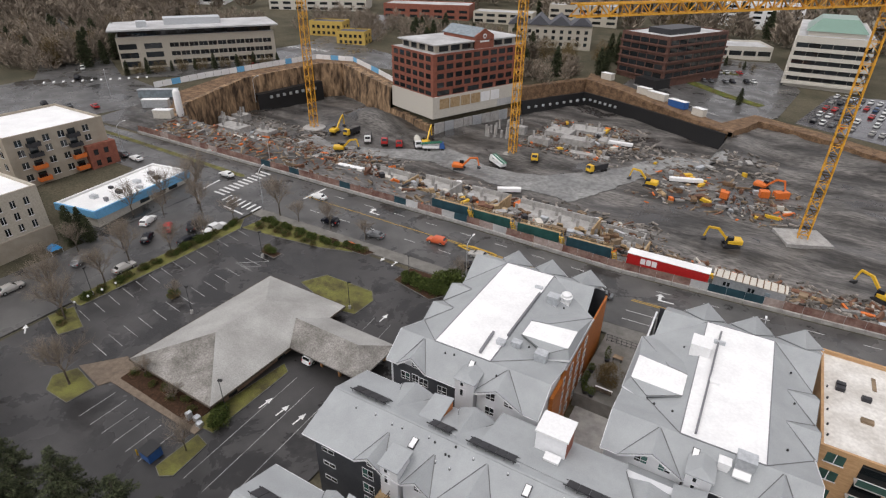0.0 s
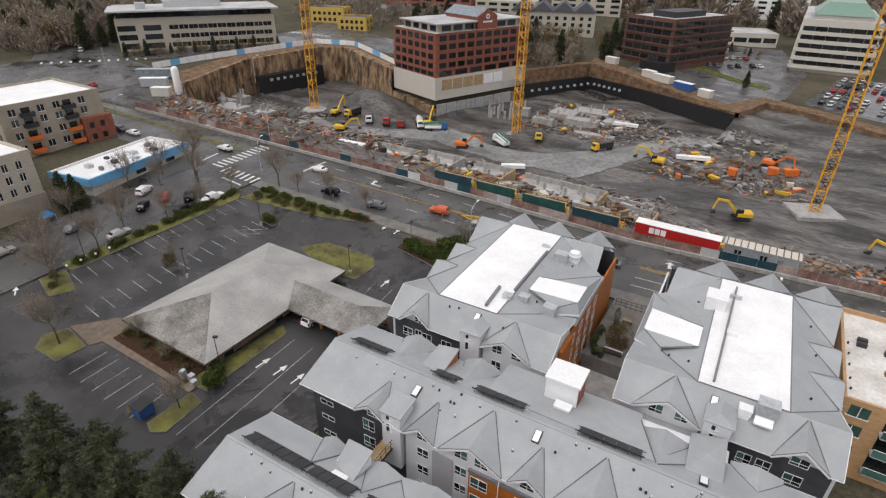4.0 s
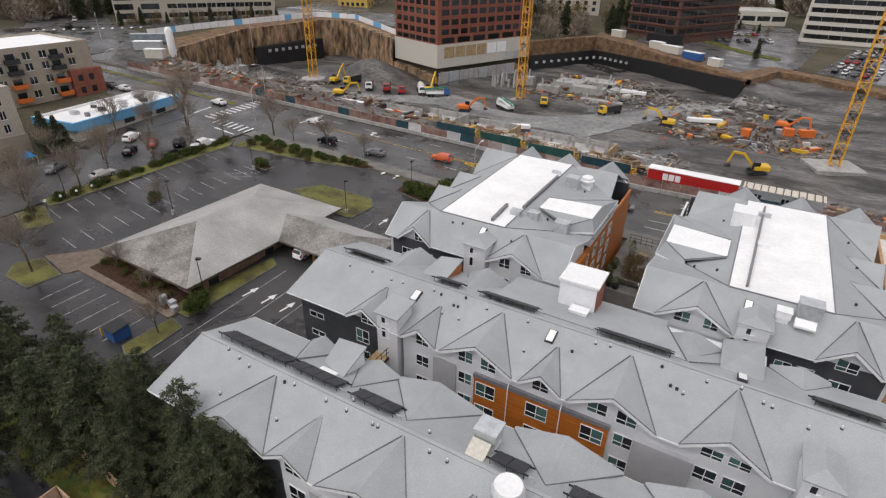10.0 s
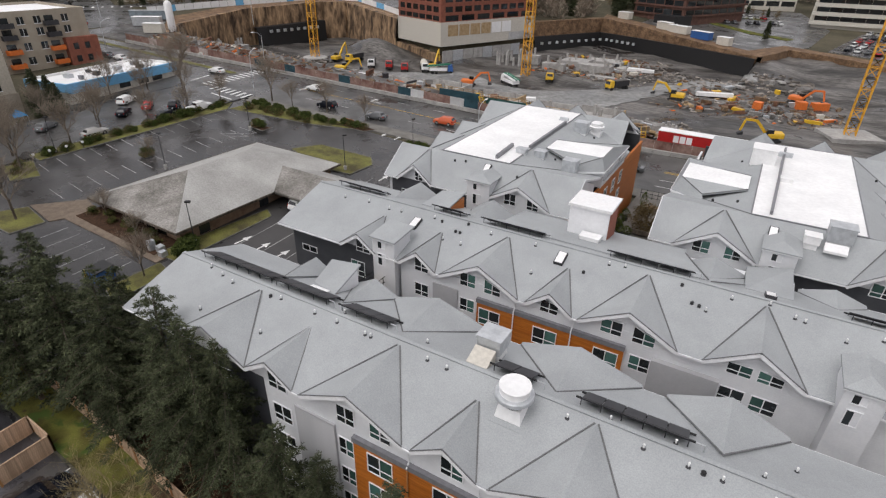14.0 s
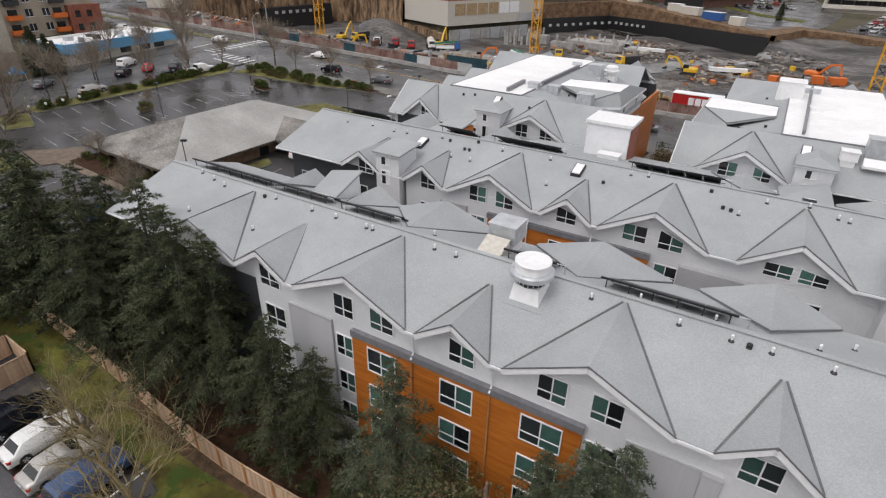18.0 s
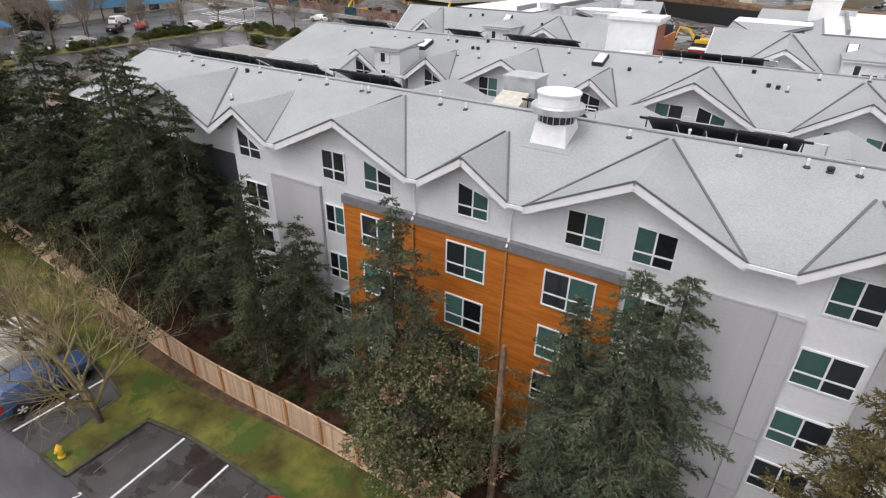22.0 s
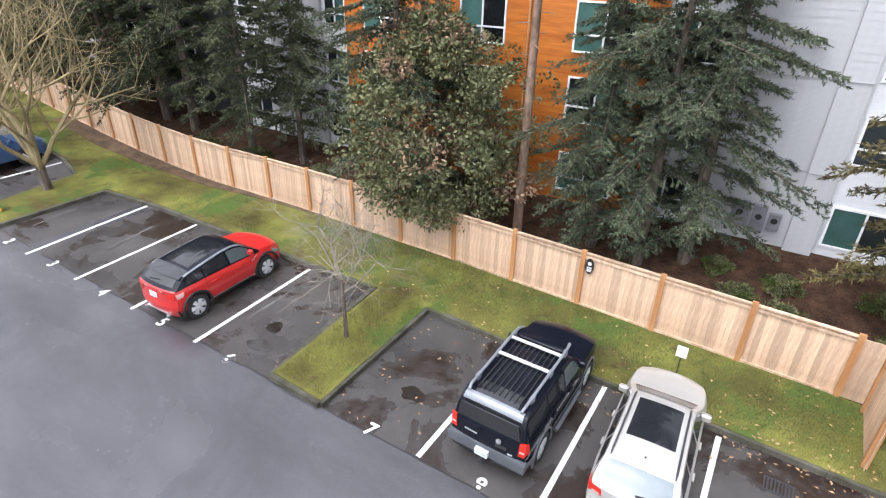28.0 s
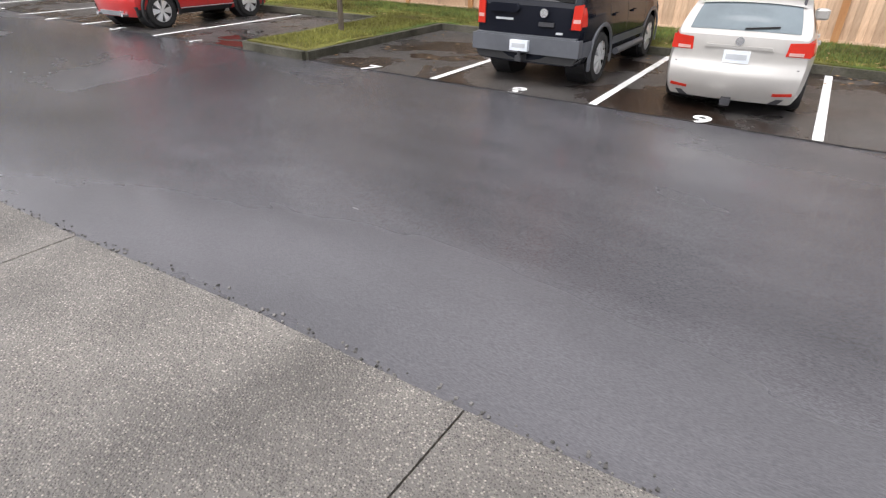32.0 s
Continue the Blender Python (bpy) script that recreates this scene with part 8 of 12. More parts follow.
# black boxy SUV: upright tail, stepped roof, rack, grey bumpers and flares
black = near_car("black boxy SUV with a roof rack and grey bumper")
k = Coachwork(4.46, 1.84, 1.78, 0.36, 0.385, 2.70, -1.33,
              ((0, 0.93), (0.02, 0.965), (0.08, 0.985), (0.2, 1.0), (0.82, 1.0), (0.93, 0.97), (0.98, 0.93), (1, 0.88)),
              ((0, 1.16), (0.35, 1.16), (0.62, 1.12), (0.72, 1.10), (0.92, 1.04), (1, 0.92)),
              ((0, 1.17), (0.012, 1.30), (0.03, 1.55), (0.045, 1.68), (0.06, 1.735), (0.10, 1.755), (0.45, 1.775), (0.55, 1.74), (0.585, 1.68), (0.69, 1.22), (0.71, 1.15), (0.75, 1.135), (0.92, 1.09), (0.97, 1.04), (1, 0.98)),
              ((0, 0.92), (0.1, 0.965), (0.35, 0.99), (0.65, 1.0), (0.88, 0.985), (1, 0.955)), 0.24, (0.07, 0.18), ((0.3, 0.0), (0.75, 0.0), (1.2, 0.03), (1.75, 0.05)), 1.18)
k.skin(black, "cblack", "cblack", (k.y0 + 0.03, k.y1 - 1.28))
k.running_gear(black, lip="bumpergrey")
for s in (-1, 1):
    k.patch(black, "side_window", "carglass", s, (-2.02, -1.12), (-2.0, -1.12), 1.16, 1.80)
    k.patch(black, "side_window", "carglass", s, (-1.04, -0.22), (-1.04, -0.22), 1.10, 1.80)
    k.patch(black, "side_window", "frontglass", s, (-0.14, 0.80), (-0.14, 0.50), 1.08, 1.82)
    k.patch(black, "tail_lamp", "tail", s, (k.y0 + 0.005, k.y0 + 0.15), (k.y0 + 0.005, k.y0 + 0.13), 0.70, 1.05, 0.012, "tall red tail lamp")
    k.rear(black, "tail_lamp", "tail", [(s * 0.86, 0.88), (s * 0.72, 0.88), (s * 0.735, 1.20), (s * 0.86, 1.22)][:: 1 if s < 0 else -1], 0.02, "tall red tail lamp")
    k.rear(black, "reverse_lamp", "paletail", [(s * 0.845, 0.97), (s * 0.745, 0.97), (s * 0.745, 1.02), (s * 0.845, 1.02)][:: 1 if s < 0 else -1], 0.024)
    k.patch(black, "side_moulding", "bumpergrey", s, (-0.86, 0.88), (-0.86, 0.88), 0.20, 0.36, 0.02, "grey side moulding")
    k.patch(black, "bumper_corner", "bumpergrey", s, (k.y0, k.y0 + 0.42), (k.y0, k.y0 + 0.36), 0.16, 0.44, 0.03, "grey bumper corner")
    k.patch(black, "head_lamp", "paleglass", s, (k.y1 - 0.30, k.y1 - 0.02), (k.y1 - 0.34, k.y1 - 0.06), 0.66, 0.92, 0.01, "clear head lamp")
    part("side_step", Shape().tube((s * 0.95, -0.72, 0.40), (s * 0.95, 0.72, 0.40), 0.055, n=10).tube((s * 0.95, -0.5, 0.40), (s * 0.7, -0.5, 0.42), 0.03, n=6).tube((s * 0.95, 0.5, 0.40), (s * 0.7, 0.5, 0.42), 0.03, n=6).mesh("side_step", M["bumpergrey"], True), black, "grey tubular running board")
    rail = [(s * 0.60, k.y0 + 0.30, 1.78), (s * 0.62, k.y0 + 0.42, 1.835), (s * 0.64, 0.25, 1.86), (s * 0.62, 0.46, 1.84), (s * 0.58, 0.60, 1.78)]
    rr_ = Shape()
    for a, b in zip(rail, rail[1:]):
        rr_.tube(a, b, 0.035, n=10)
    for y in (-1.5, -0.6, 0.2):
        rr_.box(s * 0.63 - 0.035, s * 0.63 + 0.035, y - 0.08, y + 0.08, 1.73, 1.87)
    part("roof_rail", rr_.mesh("roof_rail", M["rackgrey"], True), black, "grey tubular roof rail")
for y in (-0.62, 0.02):
    part("cross_bar", Shape().beam((-0.62, y, 1.85), (0.62, y, 1.85), 0.085, 0.03).mesh("cross_bar", M["alloy"]), black, "silver roof cross bar")
part("rack_front", Shape().add(*loft([ring(0.62, 0.22, 0.62, z, 0.12) for z in (1.72, 1.785)] + [ring(0.58, 0.24, 0.52, 1.81, 0.12)])).mesh("rack_front", M["cblack"], True), black, "dark wind deflector of the roof rack")
for i in range(9):
    part("roof_rib", Shape().box(-0.48 + i * 0.12 - 0.012, -0.48 + i * 0.12 + 0.012, -1.75, 0.15, 1.76, 1.792).mesh("roof_rib", M["black"]), black)
k.over(black, "windscreen", "carglass", k.y1 - 1.38, k.y1 - 1.86, 0.86)
k.rear(black, "rear_window", "carglass", [(-0.72, 1.24), (0.72, 1.24), (0.66, 1.62), (-0.66, 1.62)], 0.0, "dark tailgate window")
k.over(black, "rear_window", "carglass", k.y0 + 0.03, k.y0 + 0.20, 0.90, 0.008)
# the spoiler's grey paints the sky reflected at the roof end
k.over(black, "spoiler", "rackgrey", k.y0 + 0.18, k.y0 + 0.34, 0.90, 0.03, "roof-end spoiler greyed with painted sky reflection")
k.over(black, "roof_panel", "skyblack", k.y0 + 0.36, k.y0 + 0.74, 0.66, 0.012)
k.rear(black, "rear_bumper", "bumpergrey", [(-0.90, 0.50), (0.90, 0.50), (0.90, 0.74), (-0.90, 0.74)], 0.11, "grey plastic rear bumper")
k.rear(black, "bumper_step", "bumpergrey", [(-0.84, 0.74), (0.84, 0.74), (0.84, 0.765), (-0.84, 0.765)], 0.09)
k.rear(black, "bumper_skirt", "black", [(-0.80, 0.38), (0.80, 0.38), (0.86, 0.50), (-0.86, 0.50)], 0.05)
k.rear(black, "tailgate_bulge", "cblack", [(-0.62, 1.07), (-0.16, 1.07), (-0.10, 1.13), (-0.16, 1.19), (-0.62, 1.19)], 0.05, "raised locker bulge on the tailgate")
k.rear(black, "tailgate_handle", "steel", [(0.22, 0.90), (0.46, 0.90), (0.46, 0.955), (0.22, 0.955)], 0.03)
k.rear(black, "lettering_bar", "galv", [(-0.52, 0.955), (-0.22, 0.955), (-0.22, 0.985), (-0.52, 0.985)], 0.012)
k.rear(black, "lettering_bar", "galv", [(0.50, 0.80), (0.60, 0.80), (0.60, 0.83), (0.50, 0.83)], 0.012)
part("badge", Shape().tube((0.30, k.y0 - 0.035, 1.085), (0.30, k.y0, 1.085), 0.062, n=18).mesh("badge", M["chrome"]), black, "round chrome badge")
k.rear(black, "number_plate", "plate", [(-0.19, 0.54), (0.11, 0.54), (0.11, 0.69), (-0.19, 0.69)], 0.125, "pale number plate")
k.rear(black, "plate_bar", "platebar", [(-0.15, 0.585), (0.07, 0.585), (0.07, 0.65), (-0.15, 0.65)], 0.129)
part("tow_hitch", Shape().box(-0.05, 0.05, k.y0 - 0.20, k.y0 + 0.2, 0.40, 0.48).tube((0, k.y0 - 0.17, 0.46), (0, k.y0 - 0.17, 0.55), 0.025, n=10).mesh("tow_hitch", M["steel"]), black)
k.mirror(black, "cblack", 0.72, 1.17, 0.15)
k.doors(black, "cblack", (-1.06, -0.18, 0.86), (-0.85, 0.10))
park(black, -2.43, 7.22, 0.6)

# silver-beige estate car: long low roof, raked rear window, dark panoramic glass
wagon = near_car("silver-beige estate car with a dark glass roof and roof rails")
k = Coachwork(4.54, 1.78, 1.47, 0.20, 0.325, 2.58, -1.36,
              ((0, 0.90), (0.02, 0.945), (0.07, 0.975), (0.2, 1.0), (0.78, 1.0), (0.9, 0.965), (0.97, 0.89), (1, 0.80)),
              ((0, 0.99), (0.1, 1.01), (0.35, 0.99), (0.62, 0.94), (0.74, 0.90), (0.9, 0.80), (1, 0.62)),
              ((0, 1.0), (0.03, 1.06), (0.06, 1.145), (0.10, 1.27), (0.135, 1.355), (0.16, 1.385), (0.25, 1.42), (0.42, 1.455), (0.52, 1.45), (0.58, 1.40), (0.70, 1.05), (0.73, 0.985), (0.78, 0.955), (0.9, 0.87), (0.97, 0.77), (1, 0.66)),
              ((0, 0.90), (0.12, 0.96), (0.35, 0.985), (0.60, 1.0), (0.82, 0.985), (1, 0.93)), 0.42, (0.17, 0.32), ((0.15, 0.10), (0.28, 0.02), (0.42, -0.04), (0.56, -0.05), (0.63, -0.01), (0.66, 0.03), (0.9, 0.04), (1.1, 0.07)), 1.14)
k.skin(wagon, "silver", "silver", (k.y0 + 0.06, k.y1 - 1.25))
k.running_gear(wagon)
for s in (-1, 1):
    k.patch(wagon, "side_window", "carglass", s, (-1.86, -1.10), (-1.62, -1.10), 1.14, 1.84)
    k.patch(wagon, "side_window", "carglass", s, (-1.03, -0.20), (-1.03, -0.20), 1.10, 1.86)
    k.patch(wagon, "side_window", "carglass", s, (-0.13, 0.92), (-0.13, 0.58), 1.08, 1.86)
    k.patch(wagon, "tail_lamp", "tail", s, (k.y0 + 0.005, k.y0 + 0.26), (k.y0 + 0.005, k.y0 + 0.30), 0.76, 0.99, 0.010, "red wrap-round tail lamp")
    k.rear(wagon, "tail_lamp", "tail", [(s * 0.82, 0.79), (s * 0.545, 0.80), (s * 0.56, 0.955), (s * 0.82, 0.97)][:: 1 if s < 0 else -1], 0.012, "red wrap-round tail lamp")
    k.rear(wagon, "reverse_lamp", "paletail", [(s * 0.74, 0.805), (s * 0.575, 0.81), (s * 0.58, 0.845), (s * 0.74, 0.845)][:: 1 if s < 0 else -1], 0.016)
    k.patch(wagon, "head_lamp", "paleglass", s, (k.y1 - 0.46, k.y1 - 0.04), (k.y1 - 0.52, k.y1 - 0.16), 0.70, 0.94, 0.01, "clear head lamp")
    k.patch(wagon, "rub_strip", "silver", s, (-0.92, 0.84), (-0.92, 0.84), 0.36, 0.41, 0.012, nv=1)
    k.rear(wagon, "reflector", "tail", [(s * 0.74, 0.32), (s * 0.52, 0.31), (s * 0.52, 0.345), (s * 0.74, 0.36)][:: 1 if s < 0 else -1], 0.012)
    rail = [tuple(k.out(y, 2.14, s, o)) for y, o in ((k.y0 + 0.62, 0.0), (k.y0 + 0.78, 0.045), (-0.55, 0.055), (0.14, 0.045), (0.30, 0.0))]
    rr_ = Shape()
    for a, b in zip(rail, rail[1:]):
        rr_.tube(a, b, 0.02, n=8)
    part("roof_rail", rr_.mesh("roof_rail", M["steel"], True), wagon, "dark roof rail")
    part("rocker", Shape().box(s * 0.80 - 0.05, s * 0.80 + 0.05, -0.95, 0.85, 0.17, 0.26).mesh("rocker", M["black"]), wagon)
k.over(wagon, "windscreen", "carglass", k.y1 - 1.28, k.y1 - 1.88, 0.84)
k.over(wagon, "rear_window", "rearglass", k.y0 + 0.12, k.y0 + 0.60, 0.84, 0.006)
k.over(wagon, "glass_roof", "carglass", -1.02, 0.12, 0.70, 0.005, "dark panoramic roof glass")
k.over(wagon, "spoiler", "silver", k.y0 + 0.58, k.y0 + 0.82, 0.90, 0.02)
part("wiper", Shape().beam(tuple(k.out(k.y0 + 0.14, 2.98, 1, 0.02)), tuple(k.out(k.y0 + 0.20, 2.48, 1, 0.02)), 0.022).mesh("wiper", M["black"]), wagon)
part("aerial", Shape().tube(tuple(k.out(k.y0 + 0.86, 3, 1, 0)), tuple(k.out(k.y0 + 0.78, 3, 1, 0.07)), 0.022, 0.008, 6).mesh("aerial", M["black"]), wagon)
k.rear(wagon, "plate_recess", "silver", [(-0.36, 0.655), (0.36, 0.655), (0.40, 0.86), (-0.40, 0.86)], -0.012)
k.rear(wagon, "handle_strip", "silver", [(-0.40, 0.855), (0.40, 0.855), (0.38, 0.89), (-0.38, 0.89)], 0.03)
k.rear(wagon, "rear_seam", "steel", [(-0.74, 0.636), (0.74, 0.636), (0.74, 0.646), (-0.74, 0.646)], 0.004)
k.rear(wagon, "bumper_skirt", "steel", [(-0.60, 0.20), (0.60, 0.20), (0.66, 0.27), (-0.66, 0.27)], 0.02)
k.plate(wagon, 0, 0.755)
part("badge", Shape().tube((0, k.y0 + 0.02, 0.945), (0, k.y0 + 0.055, 0.945), 0.052, n=18).mesh("badge", M["chrome"]), wagon, "round chrome badge")
part("tow_hitch", Shape().box(-0.06, 0.06, k.y0 - 0.06, k.y0 + 0.2, 0.15, 0.24).mesh("tow_hitch", M["steel"]), wagon)
k.mirror(wagon, "silver", 0.66, 0.95, 0.14)
k.doors(wagon, "silver", (-1.07, -0.165, 0.80), (-0.88, 0.02))
park(wagon, 0.40, 7.40, 3.6)

sedans = [car(lab, 4.6, 1.8, 1.45, p, 0.92, 0.95, 0.32, 2.7, (0.45, 1.05), (1.15, 0.75), None, 0.74, 0.95, group="parked cars", clear=0.22)
          for lab, p in (("white parked saloon car", "cwhite"), ("silver parked saloon car", "silver"), ("black parked saloon car", "cblack"), ("dark grey parked saloon car", "cgrey"), ("red parked saloon car", "cred"))]
suvs = [car(lab, 4.6, 1.85, 1.7, p, 1.05, 1.08, 0.36, 2.7, (0.08, 0.45), (1.15, 0.65), None, 0.78, 1.05, group="parked cars", boxy=True, clear=0.28)
        for lab, p in (("white parked SUV beside a kerb", "cwhite"), ("dark blue SUV parked in a bay", "cblue"), ("black SUV parked at the kerb", "cblack"), ("orange hatchback on the road", "corange"))]
pickup = car("white pickup truck with a crew cab", 5.7, 1.95, 1.85, "cwhite", 1.12, 1.15, 0.38, 3.6, (1.75, 1.9), (1.35, 0.6), None, 0.8, 1.12, boxy=True, clear=0.3, group="parked cars", category="pickup")
KIT["used"] = set()


def stand(ob, x, y, rz):
    """Places a vehicle: the model itself the first time, copies after that."""
    first = ob.name not in KIT["used"]
    KIT["used"].add(ob.name)
    return park(ob, x, y, rz, first, 0.02)


for ob, x, y, rz in ((suvs[1], -28.8, 5.8, 0), (sedans[1], -31.5, 5.6, 0), (sedans[0], -34.3, 5.8, 0), (suvs[2], -37.2, 5.6, 0),
                     (pickup, -102.4, 68.2, 0), (sedans[1], -104.4, 47.6, 0), (sedans[2], -103.2, 61.6, 0), (suvs[0], -117.6, 61.8, 25), (sedans[4], -111.5, 62.5, 50), (sedans[2], -111.2, 57.2, 40), (suvs[2], -107.5, 66.0, 45), (sedans[3], -114.0, 44.0, 30),
                     (sedans[0], -94.5, 94.0, 92), (sedans[3], -71.0, 87.2, 95), (suvs[2], -83.5, 86.0, 95), (sedans[0], -124.0, 89.5, 92), (sedans[1], -142.0, 98.5, 88), (sedans[1], -115.0, 31.5, 0), (sedans[3], -159.0, 81.5, 90), (sedans[0], -153.0, 81.8, 90),
                     (suvs[3], -58.0, 93.2, 95), (sedans[1], -47.5, 93.8, 95), (suvs[2], -46.5, 88.6, 95), (sedans[2], -172.0, 84.0, 90), (sedans[3], -182.0, 82.0, 80), (sedans[0], -190.0, 88.0, 80)):
    stand(ob, x, y, rz)


def far_car(label, paint, h=1.45):
    """A distant parked car: body, glasshouse, roof and four wheels."""
    e = empty("car", (0, 0, 0), label, "car", "distant cars")
    part("body", Shape().add(*loft([ring(0.82, -2.2, 2.2, 0.3, 0.2), ring(0.9, -2.3, 2.3, 0.55, 0.25), ring(0.86, -2.2, 2.2, 0.9, 0.3)])).mesh("body", M[paint], True), e)
    part("glasshouse", Shape().add(*loft([ring(0.80, -1.9 if h > 1.5 else -1.6, 1.1, 0.88, 0.2), ring(0.68, -1.6 if h > 1.5 else -1.0, 0.4, h - 0.08, 0.2)])).mesh("glasshouse", M["carglass"]), e)
    part("roof", Shape().add(*loft([ring(0.69, -1.6 if h > 1.5 else -1.05, 0.45, h - 0.08, 0.2), ring(0.60, -1.4 if h > 1.5 else -0.9, 0.3, h, 0.2)])).mesh("roof", M[paint], True), e)
    for y in (-1.35, 1.35):
        for s in (-1, 1):
            part("wheel", Shape().tube((s * 0.68, y, 0.32), (s * 0.92, y, 0.32), 0.32, n=10).mesh("wheel", M["rubber"]), e)
    return e


fars = [far_car(lab, p, h) for lab, p, h in (("white car far off in a car park", "cwhite", 1.45), ("silver car far off in a car park", "silver", 1.45), ("black SUV far off in a car park", "cblack", 1.7), ("dark grey car far off in a car park", "cgrey", 1.45), ("red car far off in a car park", "cred", 1.45), ("blue SUV far off in a car park", "cblue", 1.7), ("white SUV far off in a car park", "cwhite", 1.7))]
rc = random.Random(9)
for row in range(5):
    for k in range(13):
        if rc.random() < 0.8:
            x, y = 14 + k * 3.1 + row * 2.0, 252 + row * 11.5 - k * 0.9
            stand(rc.choice(fars), x, y, rc.choice((75, -105)) - 90)

# WESTLOT: cars beside the grey office, behind the tan apartments and along the far streets
for row in range(4):
    for k in range(9):
        if rc.random() < 0.7:
            stand(rc.choice(fars), -262 - row * 9.0 + k * 2.2, 148 + row * 3.5 + k * 3.0, 57 + rc.choice((0, 180)))
for k in range(9):
    stand(rc.choice(fars), -196 + k * 2.8, 68 + 0.5 * k, rc.choice((0, 180)))
    stand(rc.choice(fars), -200 + k * 2.8, 58 + 0.5 * k, rc.choice((0, 180)))
for x, y, rz in ((-214, 96, 80), (-206, 101, 80), (-222, 92, 78), (-212, 160, 12), (-209, 176, 12), (-248, 118, 50), (-262, 128, 60), (-20, 96, 95), (22, 97, 95), (-30, 90, -85)):
    stand(rc.choice(fars), x, y, rz)
for k in range(12):
    stand(rc.choice(fars), -52 + k * 2.9, 300 + 2.0 * k, 30)
    if k % 3:
        stand(rc.choice(fars), -44 + k * 2.9, 284 + 2.0 * k, 210)

# ---- the bank, its drive-through and car park ----
bank = empty("bank_building", (-68, 47, 3.6), "low bank building under a broad weathered shake hip roof", "bank")
zb0 = 3.2
part("wall", Shape().box(-77.0, -59.7, 33.3, 60.9, zb0 - 1.5, 6.3).mesh("wall", surf("brown_brick_wall", (0.17, 0.105, 0.068), (0.27, 0.185, 0.125), 0.8, 0.85, fine=0.15, bands=0.25, bandbump=0.2)), bank, "brown brick wall")
E4 = [(-78.2, 32.0), (-58.4, 32.0), (-58.4, 62.0), (-78.2, 62.0)]
RA, RB = (-68.3, 41.6, 9.6), (-68.3, 52.4, 9.6)
for q in ([0, 1], [1, 2], [2, 3], [3, 0]):
    a, b = E4[q[0]], E4[q[1]]
    ze = 6.4
    top = {0: [RA], 1: [RB, RA], 2: [RB], 3: [RA, RB]}[q[0]]
    # the south slope takes the stained copy with shade in its colour
    part("roof_slope", Shape().slab([(*a, ze), (*b, ze)] + top, 0.3).mesh("roof_slope", M["shakeshade" if q[0] == 0 else "shake"]), bank, "weathered grey shake roof slope")
s = Shape()
for a, b in zip(E4, E4[1:] + E4[:1]):
    s.beam((*a, 6.28), (*b, 6.28), 0.12, 0.3)
part("fascia", s.mesh("fascia", M["bark"]), bank)
for y in (36, 46, 56):
    part("window", Shape().box(-59.7, -59.65, y, y + 1.6, 4.2, 5.6).mesh("window", M["dark"]), bank)
for x in (-74.5, -72, -69.5, -67, -64.5):
    part("window", Shape().box(x, x + 1.8, 33.25, 33.3, 4.0, 5.7).mesh("window", M["dark"]), bank)
canopy = empty("drive_through_canopy", (-52, 52.7, 3.4), "drive-through canopy with a weathered shake roof on posts", "canopy")
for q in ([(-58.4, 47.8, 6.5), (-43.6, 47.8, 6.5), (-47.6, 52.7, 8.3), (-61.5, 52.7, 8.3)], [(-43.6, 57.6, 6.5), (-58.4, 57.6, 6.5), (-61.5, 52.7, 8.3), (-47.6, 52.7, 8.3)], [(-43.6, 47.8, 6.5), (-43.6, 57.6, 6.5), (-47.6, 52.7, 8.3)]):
    # near slope: stained shakes with the shade painted in
    part("roof_slope", Shape().slab(q, 0.28).mesh("roof_slope", M["shakeshade" if q[0][1] < 50 else "shake"]), canopy)
part("soffit", Shape().box(-58.3, -43.8, 48.0, 57.4, 6.0, 6.2).mesh("soffit", M["bark"]), canopy)
for x in (-56.5, -52.8, -49.0, -45.2):
    for y in (49.2, 56.2):
        part("post", Shape().box(x - 0.2, x + 0.2, y - 0.2, y + 0.2, land(x, y) - 0.2, 6.1).mesh("post", M["post"]), canopy)
stand(suvs[0], -55.0, 50.0, 0)

# lines, arrows and islands of its car park
bays = []
for i in range(14):
    y = 35.2 + i * 2.78
    bays.append([(-98.9, y), (-94.6, y - 0.5)])
for i in range(12):
    y = 31.6 + i * 2.78
    bays.append([(-88.4, y), (-83.8, y - 0.4)])
for i in range(6):
    x = -75.0 + i * 2.8
    bays.append([(x, 21.8), (x, 27.3)])
for x in (-53.8, -50.2, -46.6):
    bays.append([(x, 23.5), (x - 0.6, 45.0)])
for x in (-53.0, -49.4):
    bays.append([(x, 60.0), (x - 0.3, 64.0)])
bays += [[(-88.2, 64.2), (-83.0, 64.0)], [(-88.2, 66.4), (-83.0, 66.2)], [(-88.2, 61.8), (-83.0, 61.6)], [(-88.2, 61.8), (-83.0, 66.2)], [(-85.6, 61.8), (-83.0, 64.0)]]
for b in bays:
    tagged(new("bay_line", ribbon(Shape(), b, 0.10, 0.035).mesh("bay_line", M["dullpaint"])), "white painted line on the bank's car park", "road marking", "bank bay lines")


